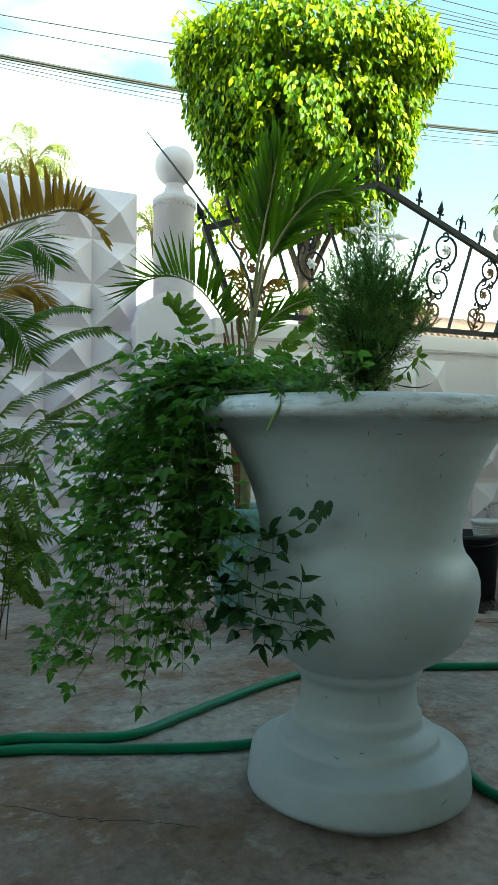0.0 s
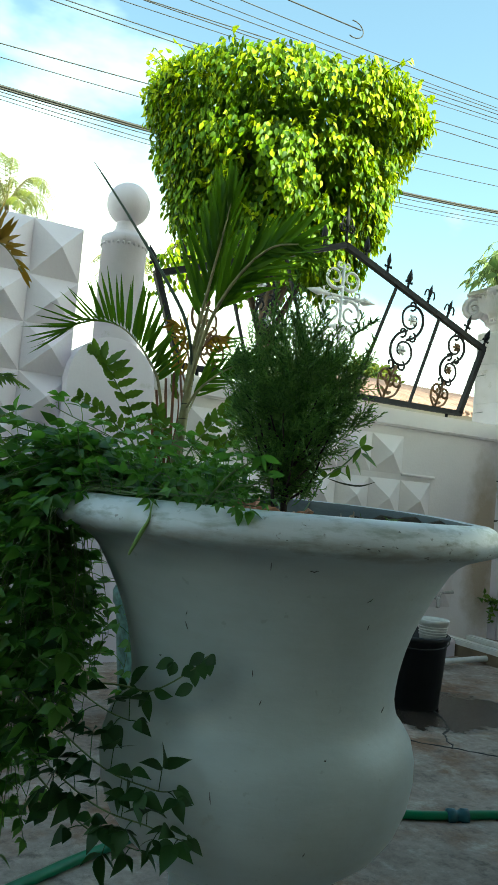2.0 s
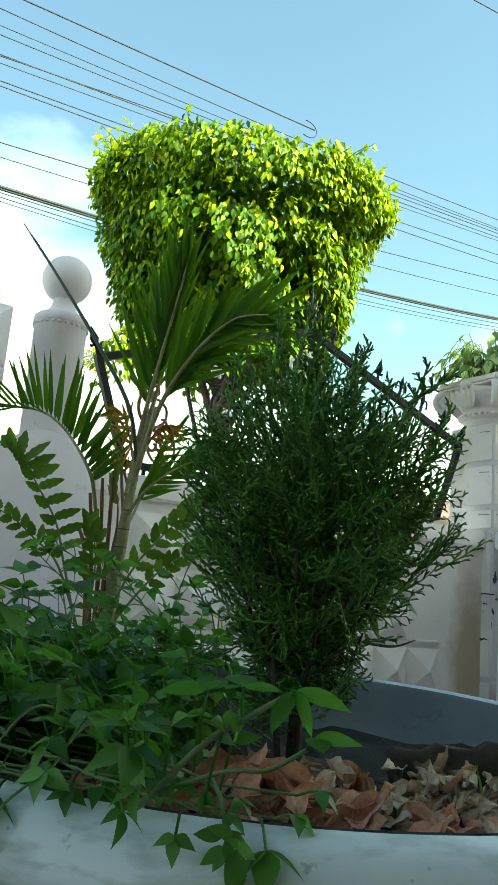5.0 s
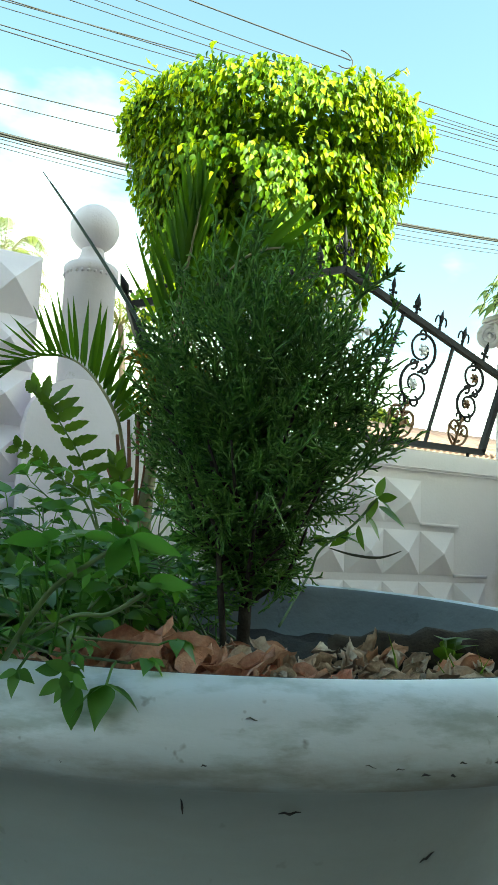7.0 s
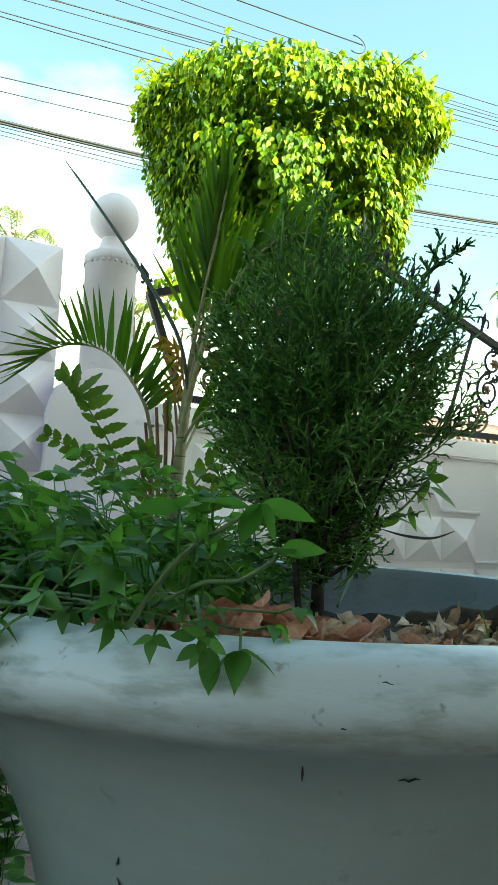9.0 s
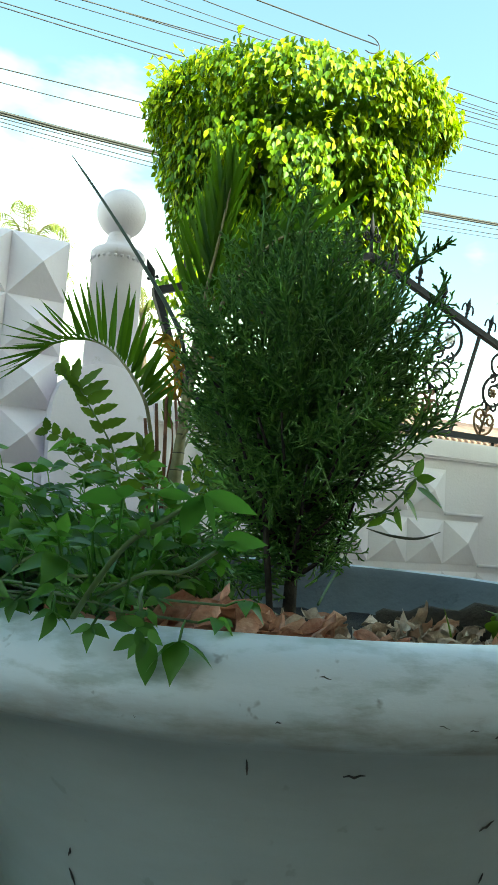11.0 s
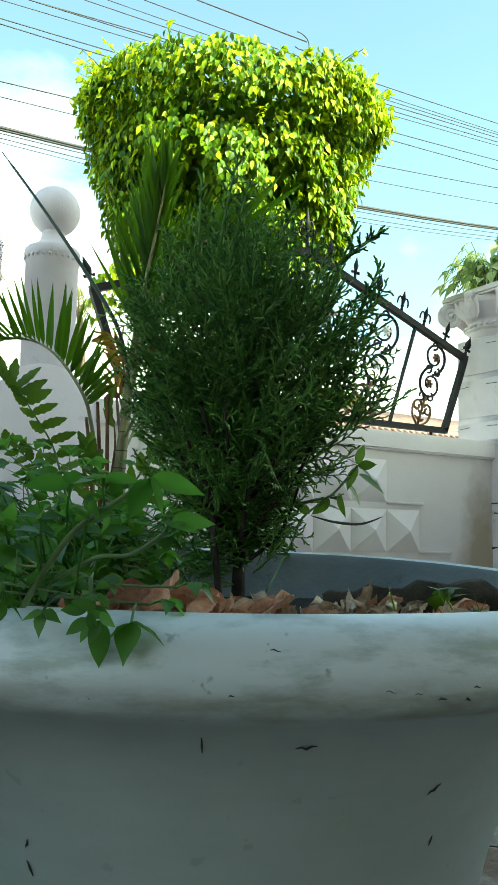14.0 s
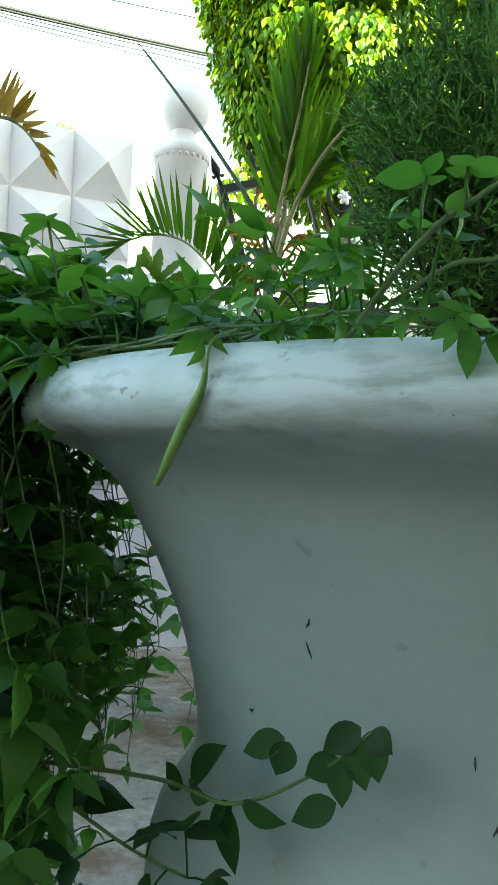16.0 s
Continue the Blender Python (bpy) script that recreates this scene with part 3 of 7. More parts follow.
    for lo, hi in (((4.185, 3.09, 0.07), (4.25, 3.95, 0.105)), ((4.255, 3.09, 0.07), (4.66, 3.16, 0.105)), ((4.40, 3.20, 0.07), (4.46, 3.94, 0.10))):
        solid("plank", MB().box(lo, hi, 0.006), M_CUP, "weathered white plank lying on the earth bed", "plank", "", "white planks")


def build_ball_column():
    c = (1.881, 4.07)
    t = thing("ball_column", "round white plaster column topped with a plain ball", "column", at=(*c, 1.63))
    prof = [(0.118, 1.50), (0.118, 2.128), (0.124, 2.134), (0.126, 2.150), (0.124, 2.168), (0.112, 2.180), (0.085, 2.192), (0.062, 2.215), (0.054, 2.245), (0.05, 2.262)]
    sharp(part("shaft", MB().lathe(prof, 40, (*c, 0), 0.01), M_PILLAR, t), 50)
    ring = MB()
    for k in range(26):
        a = 2 * math.pi * k / 26
        ring.ball((c[0] + 0.119 * math.cos(a), c[1] + 0.119 * math.sin(a), 2.125), 0.009, 6, 4)
    part("bead_moulding", ring, M_PILLAR, t)
    part("ball", MB().ball((*c, 2.363), 0.114, 32, 20), M_PILLAR, t)


FINE_LEAF = ((0.08, 0.26), (0.22, 0.47), (0.40, 0.50), (0.62, 0.36), (0.82, 0.15))


def build_corner_pillar():
    RNG.seed(11)
    cx, cy, h = 4.80, 4.06, 0.18
    t = thing("corner_pillar", "white square pillar with scrolled capital, stained and cracked", "pillar", at=(cx, cy, -0.05))
    for z0, z1 in ((-0.08, 0.62), (0.63, 1.06), (1.07, 1.50), (1.51, 1.645), (1.659, 1.923), (1.937, 2.185)):
        part("block", MB().box((cx - h, cy - h, z0), (cx + h, cy + h, z1), 0.012), M_PILLAR, t, smooth=False)
    part("core", MB().box((cx - h + 0.005, cy - h + 0.005, -0.08), (cx + h - 0.005, cy + h - 0.005, 2.18)), M_PILLAR, t)
    # round neck with beads, abacus, and four corner scrolls
    part("neck", MB().lathe([(0.172, 2.150), (0.172, 2.228), (0.182, 2.236), (0.19, 2.24), (0.20, 2.255), (0.19, 2.27), (0.17, 2.28), (0.185, 2.31), (0.21, 2.36), (0.225, 2.40), (0.240, 2.442)], 36, (cx, cy, 0)), M_PILLAR, t)
    beads = MB()
    for k in range(30):
        a = 2 * math.pi * k / 30
        beads.ball((cx + 0.198 * math.cos(a), cy + 0.198 * math.sin(a), 2.262), 0.014, 6, 4)
    part("bead_moulding", beads, M_PILLAR, t)
    part("abacus", MB().box((cx - 0.25, cy - 0.25, 2.44), (cx + 0.25, cy + 0.25, 2.49), 0.014), M_PILLAR, t, smooth=False)
    for sx in (-1, 1):
        for sy in (-1, 1):
            v = MB()
            d = Vector((sx, sy, 0)).normalized()
            o = Vector((cx, cy, 0)) + d * 0.285
            pts, rad = [], []
            for k in range(30):
                a = -math.pi * 0.5 + k * 0.42
                r = 0.075 * (1 - k / 36)
                pts.append(o + d * (r * math.cos(a) * 1.0) + Vector((0, 0, 2.365 - r * math.sin(a))))
                rad.append(0.026 - 0.0004 * k)
            v.tube([Vector((cx, cy, 2.43)) + d * 0.12, Vector((cx, cy, 2.447)) + d * 0.22, *pts], [0.03, 0.03, *rad], 8)
            v.ball(o + Vector((0, 0, 2.365)), 0.024, 8, 6)
            part("scroll", v, M_PILLAR, t)
    for dx, dy in ((0, -1), (-1, 0), (0, 1), (1, 0)):
        b = MB()
        c = Vector((cx + dx * 0.235, cy + dy * 0.235, 0))
        s = Vector((-dy, dx, 0))
        for k in range(-2, 3):
            b.leaf(c + s * 0.025 * k + Vector((0, 0, 2.29)), Vector((dx * 0.2, dy * 0.2, 1)) + s * 0.16 * k, (dx, dy, 0), 0.15, 0.06, 0.4, -0.2)
        b.ball(c + Vector((0, 0, 2.452)), 0.045, 10, 6, 0.7)
        part("carved_leaf", b, M_PILLAR, t)
    # sunk edge lines on the upper blocks
    for z in (1.61, 1.875, 2.135):
        for sg in (-1, 1):
            part("groove", MB().tube([(cx - h - 0.001, cy + sg * 0.07, z), (cx - h - 0.001, cy + sg * 0.15, z - 0.004)], 0.0024, 5), M_LINER, t, "shallow grey groove")
            part("groove", MB().tube([(cx + sg * 0.07, cy - h - 0.001, z), (cx + sg * 0.15, cy - h - 0.001, z - 0.004)], 0.0024, 5), M_LINER, t, "shallow grey groove")
    # dark cracks and chips near the front corner
    xl, yf = cx - h - 0.001, cy - h - 0.001
    for pts, rad in (([(4.650, yf, 1.262), (4.645, yf, 1.235), (4.648, yf, 1.212), (4.641, yf, 1.188)], [0.003, 0.008, 0.010, 0.003]), ([(4.630, yf, 1.225), (4.634, yf, 1.205), (4.630, yf, 1.192)], [0.002, 0.006, 0.002]),
                     ([(xl, 4.000, 1.127), (xl, 3.965, 1.124), (xl, 3.925, 1.126), (xl, yf, 1.122), (4.640, yf, 1.124), (4.664, yf, 1.120)], [0.010, 0.006, 0.004, 0.005, 0.003, 0.001]),
                     ([(4.655, yf, 1.100), (4.664, yf, 1.092)], [0.008, 0.004]), ([(4.622, yf, 1.042), (4.630, yf, 1.022), (4.639, yf, 1.004)], [0.003, 0.007, 0.003]), ([(xl, 3.942, 1.067), (xl, 3.915, 1.064)], [0.005, 0.003]),
                     ([(xl, 4.012, 0.850), (xl, 3.985, 0.864), (xl, 3.955, 0.854), (xl, 3.93, 0.860), (xl, 3.90, 0.855)], [0.003, 0.007, 0.008, 0.004, 0.001]), ([(xl, 4.010, 1.11), (xl, 4.006, 1.08)], [0.004, 0.001]), ([(4.612 + 0.008, yf, 0.96), (4.624, yf, 0.915)], [0.002, 0.001])):
        part("crack", MB().tube([Vector(q) for q in pts], rad, 5), M_MARK, t, "dark crack")
    # plant growing out of the top
    p = thing("trailing_plant", "pale green trailing plant in the pillar's capital", "plant", at=(cx, cy, 2.48))
    part("soil", MB().lathe([(0.17, 2.485), (0.16, 2.505), (0.05, 2.52)], 20, (cx, cy, 0)), M_SOIL, p)
    stems, lv = MB(), MB()
    for i in range(70):
        a = rnd(0, 6.283)
        r0, r1 = rnd(0.02, 0.14), rnd(0.14, 0.38)
        hgt = rnd(0.14, 0.33)
        base = Vector((cx + r0 * math.cos(a), cy + r0 * math.sin(a), 2.49))
        top = Vector((cx + r1 * 0.6 * math.cos(a), cy + r1 * 0.6 * math.sin(a), 2.5 + hgt))
        end = Vector((cx + r1 * math.cos(a), cy + r1 * math.sin(a), 2.5 + hgt * rnd(-0.3, 0.75)))
        pts = spline([base, top, end], 4)
        stems.tube(pts, 0.003, 4)
        for q in pts[3::2]:
            d = Vector((math.cos(a) + rnd(-0.7, 0.7), math.sin(a) + rnd(-0.7, 0.7), rnd(-1.6, -0.3)))
            lv.leaf(q, d, Vector((math.cos(a), math.sin(a), 0.7)) + rvec() * 0.4, rnd(0.075, 0.12), rnd(0.048, 0.070), 0.3, rnd(0.1, 0.5), FINE_LEAF)
    for a, el, L in ((-0.5, 0.75, 0.46), (0.5, 0.9, 0.36), (3.5, 0.5, 0.3)):
        lv.leaf((cx, cy, 2.62), (math.cos(a), math.sin(a), el), (0, -0.6, 1), L, 0.10, 0.3, 0.3, FINE_LEAF)
    part("stem", stems, M_STEM, p)
    part("foliage", lv, M_PLANTER, p, "pale variegated hanging leaves")


# ---------------------------------------------------------------- iron grille
GX, GY = 3.302, 4.08


def gpt(x, z):
    return Vector((x, GY, z))


def bar(mb, a, b, w):
    """A square bar from a to b in the grille's plane."""
    a, b = Vector(a), Vector(b)
    d = (b - a).normalized()
    s = d.cross(Vector((0, 1, 0))) * w / 2
    u = Vector((0, 1, 0)) * w / 2
    mb.add([a - s - u, a + s - u, a + s + u, a - s + u, b - s - u, b + s - u, b + s + u, b - s + u],
           [(0, 1, 2, 3), (7, 6, 5, 4), (0, 4, 5, 1), (1, 5, 6, 2), (2, 6, 7, 3), (3, 7, 4, 0)])


def finial(mb, base, up, style, size=0.13):
    up = Vector(up).normalized()
    side = up.cross(Vector((0, 1, 0)))
    b = Vector(base)
    k = size
    mb.tube([b, b + up * k * 0.30], [0.012, 0.007], 6)
    mb.ball(b + up * k * 0.30, 0.012, 6, 4)
    if style == 0:
        prof = [(0.30, 0.005), (0.42, 0.017), (0.55, 0.022), (0.75, 0.013), (1.0, 0.001)]
    else:
        prof = [(0.30, 0.007), (0.48, 0.011), (0.62, 0.016), (0.80, 0.009), (1.0, 0.001)]
    mb.tube([b + up * k * t for t, r in prof], [r for t, r in prof], 6)
    for sg in (-1, 1):
        if style == 2:
            pts = [b + up * k * (0.42 + 0.26 * math.sin(q)) + side * sg * (0.006 + 0.030 * (1 - math.cos(q)) * 0.6) for q in (0, 0.6, 1.2, 1.8, 2.4, 3.0, 3.5)]
        else:
            pts = [b + up * k * (0.34 + 0.05 * math.sin(q * 1.6)) + side * sg * (0.008 * q) for q in (0, 0.8, 1.6, 2.4, 3.2)]
            pts.append(pts[-1] + up * k * 0.10)
        mb.tube(pts, 0.0055, 5)


def spiral(c, r, a0, turns, sign, n=22, shrink=0.78):
    out = []
    for k in range(n + 1):
        t = k / n
        rr = r * (1 - shrink * t)
        a = a0 + sign * 2 * math.pi * turns * t
        out.append(c + Vector((rr * math.cos(a), 0, rr * math.sin(a))))
    return out


def flower(mb, c, r):
    n = 36
    rim = []
    for k in range(n):
        a = 2 * math.pi * k / n
        rr = r * (0.50 + 0.50 * abs(math.cos(3 * a)) ** 0.7)
        rim.append(Vector((rr * math.cos(a), 0, rr * math.sin(a))))
    mb.add([c + q for q in rim] + [c + q * 0.86 + Vector((0, -0.009, 0)) for q in rim] + [c + Vector((0, -0.005, 0))],
           [tuple(range(n))] + [(k, n + k, n + (k + 1) % n, (k + 1) % n) for k in range(n)] + [(n + k, 2 * n, n + (k + 1) % n) for k in range(n)])
    mb.ball(c + Vector((0, -0.01, 0)), r * 0.28, 8, 5)


def scroll_panel(parent, top, bottom, size, mat, bloom):
    """Cast scrolls hung between two bars: two facing volutes with a rosette in each, curls, and a leafy foot."""
    t, b = Vector(top), Vector(bottom)
    ax = (t - b)
    L = ax.length
    ax.normalize()
    sd = ax.cross(Vector((0, 1, 0)))
    c1, c2 = b + ax * L * 0.82, b + ax * L * 0.50
    r = size
    ang = math.atan2(ax.z, ax.x)
    shape = [(-0.10, -1.45), (-0.70, -0.85), (-0.92, 0.0), (-0.60, 0.75), (0.05, 1.0), (0.70, 0.68), (0.92, 0.0), (0.55, -0.62), (-0.05, -0.62), (-0.38, -0.20), (-0.25, 0.25), (0.02, 0.32)]
    for c, sg in ((c1, 1), (c2, -1)):
        path = spline([c + sd * (u * sg * r) + ax * (w * sg * r) for u, w in shape], 4)
        n = len(path)
        part("volute", MB().tube(path, [0.0095 - 0.0035 * k / n for k in range(n)], 6), mat, parent, "dark cast volute")
        fl = MB()
        flower(fl, c, r * 0.40)
        part("rosette", fl, bloom, parent, "pale painted cast rosette")
    for q, sg in ((0.665, 1), (0.665, -1), (0.95, 1), (0.33, 1), (0.36, -1)):
        cc = b + ax * L * q + sd * sg * r * 0.42
        part("curl", MB().tube(spiral(cc, r * 0.38, ang + (math.pi if sg > 0 else 0), 0.9, sg, 12, 0.7), 0.0072, 5), mat, parent)
    ft = MB()
    ft.tube([b, b + ax * L * 0.34], 0.009, 5)
    for sg in (-1, 1):
        ft.tube(spiral(b + ax * L * 0.20 + sd * sg * r * 0.5, r * 0.52, ang - sg * 1.2, 1.1, sg, 16, 0.75), 0.0085, 5)
        ft.tube(spline([b + sd * sg * r * 0.1, b + ax * L * 0.08 + sd * sg * r * 0.75, b + ax * L * 0.2 + sd * sg * r * 0.95], 4), 0.0075, 4)
        for k in range(4):
            ft.leaf(b + ax * L * (0.04 + 0.08 * k), ax * 0.8 + sd * sg * (1.0 - 0.2 * k), (0, -1, 0), r * 0.75, r * 0.3, 0.3, 0.2)
    part("leafy_foot", ft, M_RUST, parent, "rusty brown cast leafwork")


def build_grille():
    g = thing("iron_grille", "black fan-shaped iron grille with spear tips and cast scrolls", "grille", at=(GX, GY, 1.5))
    ends = {}
    for sg, nm in ((-1, "l"), (1, "r")):
        corner, apex = gpt(GX + sg * 1.223, 2.038), gpt(GX, 2.486)
        foot = gpt(GX + sg * 1.04, 1.562)
        m = MB()
        bar(m, corner - (apex - corner).normalized() * 0.012, apex, 0.036)
        part("top_rail", m, M_IRON, g, smooth=False)
        m = MB()
        bar(m, corner, foot, 0.034)
        part("end_bar", m, M_IRON, g, smooth=False)
        for fx, fb, fz in ((0.66, 0.595, 2.14), (0.345, 0.15, 2.29)):
            tx = GX + sg * (0.81 if fx == 0.66 else 0.43)
            bx = GX + sg * (0.60 if fx == 0.66 else 0.145)
            zt = 2.486 - (abs(tx - GX) / 1.223) * 0.448
            m = MB()
            bar(m, gpt(tx, zt), gpt(bx, 1.57), 0.016)
            part("fan_bar", m, M_IRON, g, smooth=False)
        # finials along the rail
        rail = apex - corner
        for k in range(7):
            p = corner + rail * (0.0 + k * 0.145)
            m = MB()
            up = Vector((0.42 * sg * (1 - k / 7), 0, 1))
            finial(m, p + Vector((0, 0, 0.016)), up, (0, 1, 2, 2, 0, 1, 0)[k], 0.145)
            part("finial", m, M_IRON, g)
    m = MB()
    bar(m, gpt(GX - 1.055, 1.562), gpt(GX + 1.055, 1.562), 0.034)
    part("bottom_rail", m, M_IRON, g, smooth=False)
    for x in (-0.93, 0.93):
        part("foot", MB().tube([gpt(GX + x, 1.56), gpt(GX + x, 1.49)], 0.011, 6), M_IRON, g)
    # crown at the apex
    m = MB()
    finial(m, gpt(GX, 2.50), (0, 0, 1), 2, 0.24)
    for sg in (-1, 1):
        m.tube(spiral(gpt(GX + sg * 0.035, 2.60), 0.032, 0 if sg < 0 else math.pi, 1.0, sg, 14, 0.6), 0.006, 5)
    part("crown_finial", m, M_IRON, g)
    # scroll panels between the fan bars
    for sg in (-1, 1):
        scroll_panel(g, gpt(GX + sg * 1.01, 2.10), gpt(GX + sg * 0.82, 1.58), 0.080, M_IRON if sg > 0 else M_RUST, M_RUST)
        scroll_panel(g, gpt(GX + sg * 0.62, 2.235), gpt(GX + sg * 0.38, 1.58), 0.098, M_IRON, M_SILVER)
    # silver cast scrolls in the middle, in facing pairs
    m = MB()
    c = gpt(GX, 2.16)
    for dx, dz, r, a0 in ((0.060, 0.115, 0.075, -2.4), (0.068, -0.100, 0.088, 2.2), (0.048, -0.275, 0.088, 2.2), (0.040, -0.43, 0.070, 2.2)):
        for sg in (-1, 1):
            st = a0 if sg > 0 else math.pi - a0
            turn = 1 if a0 < 0 else -1
            m.tube(spiral(c + Vector((sg * dx, 0, dz)), r, st, 1.25, sg * turn, 26, 0.74), [0.0125 - 0.0002 * k for k in range(27)], 6)
            m.tube(spiral(c + Vector((sg * dx * 0.45, 0, dz + 0.085)), r * 0.36, 0 if sg < 0 else math.pi, 0.9, sg, 12, 0.7), 0.008, 5)
    for sg in (-1, 1):
        d = Vector((sg, 0, 0))
        m.tube([c, c + d * 0.13, c + d * 0.15, c + d * 0.17, c + d * 0.26], [0.010, 0.010, 0.016, 0.026, 0.002], 6)
        for k in (-1, 1):
            m.tube(spiral(c + d * 0.12 + Vector((0, 0, 0.03 * k)), 0.026, 0 if sg < 0 else math.pi, 0.9, sg * k, 10, 0.6), 0.007, 5)
    m.tube([c + Vector((0, 0, 0.20)), gpt(GX, 1.58)], 0.011, 6)
    part("centre_scroll", m, M_SILVER, g, "silver painted cross of cast scrolls")


def build_red_grille():
    g = thing("red_grille", "dark red painted iron grille on the side wall", "grille", at=(4.80, 3.5, 1.5))
    x = 4.80
    part("post", MB().box((x - 0.018, 3.76, 1.55), (x + 0.018, 3.80, 2.06), 0.004), M_RED, g)
    m = MB()
    m.ball((x, 3.78, 2.075), 0.026, 10, 6)
    m.tube([(x, 3.78, 2.09), (x, 3.78, 2.14)], [0.018, 0.002], 8)
    part("finial", m, M_RED, g)
    part("bottom_rail", MB().box((x - 0.018, 2.2, 1.56), (x + 0.018, 3.78, 1.60), 0.004), M_RED, g)
    m = MB()
    m.tube([(x, 3.75, 1.60), (x, 3.45, 2.04)], 0.014, 6)
    part("brace", m, M_RED, g)
    m = MB().tube([(x, 3.78, 2.04), (x, 3.3, 2.16), (x, 2.2, 2.22)], 0.018, 6)
    part("top_rail", m, M_RED, g)
    m = MB().tube(spiral(Vector((x, 3.62, 1.93)), 0.09, 1, 1.2, 1), 0.009, 5)
    part("scroll", m, M_RED, g)
    for y in (2.3, 2.9, 3.4):
        part("foot", MB().tube([(x, y, 1.57), (x, y, 1.49)], 0.012, 6), M_RED, g)
    part("bracket", MB().tube([(x, 3.80, 1.84), (x, 3.88, 1.84)], 0.009, 6), M_IRON, g)


# ---------------------------------------------------------------- the urn
UX, UY, UZ = 1.310, 1.352, 0.03
URN_PROFILE = [(0.10, 0.024), (0.190, 0.0245), (0.195, 0.057), (0.228, 0.0575), (0.2395, 0.0600), (0.2430, 0.070), (0.2415, 0.092), (0.2345, 0.129), (0.2335, 0.1335), (0.2310, 0.1362), (0.2270, 0.1378), (0.200, 0.1470), (0.1800, 0.1545), (0.1770, 0.1562), (0.1755, 0.1590),
               (0.1735, 0.1690), (0.1700, 0.1740), (0.158, 0.1830), (0.1475, 0.1870), (0.1405, 0.1900), (0.1385, 0.1940), (0.1385, 0.2060), (0.1365, 0.2160), (0.1315, 0.2220), (0.1285, 0.2300),
               (0.1262, 0.2450), (0.1250, 0.2620), (0.1255, 0.2800), (0.1275, 0.2920), (0.1335, 0.2970), (0.1375, 0.3040), (0.1385, 0.3120), (0.1375, 0.3180), (0.141, 0.3220), (0.152, 0.327), (0.181, 0.344), (0.214, 0.371), (0.236, 0.402), (0.251, 0.440), (0.257, 0.479), (0.2565, 0.506),
               (0.250, 0.531), (0.2375, 0.550), (0.227, 0.562), (0.2205, 0.580), (0.2180, 0.597), (0.2190, 0.617), (0.2222, 0.641), (0.2262, 0.660), (0.2310, 0.679), (0.2385, 0.702), (0.2445, 0.717), (0.2545, 0.7395),
               (0.2675, 0.765), (0.280, 0.787), (0.2915, 0.806), (0.303, 0.8185), (0.317, 0.8275), (0.334, 0.8340), (0.349, 0.8388), (0.3592, 0.8424), (0.3640, 0.8462), (0.3664, 0.8545), (0.3657, 0.8630), (0.3632, 0.8675), (0.3610, 0.8745),
               (0.3545, 0.8820), (0.345, 0.8865), (0.331, 0.8880), (0.319, 0.884), (0.3155, 0.876), (0.308, 0.860), (0.296, 0.845), (0.268, 0.818), (0.02, 0.81)]


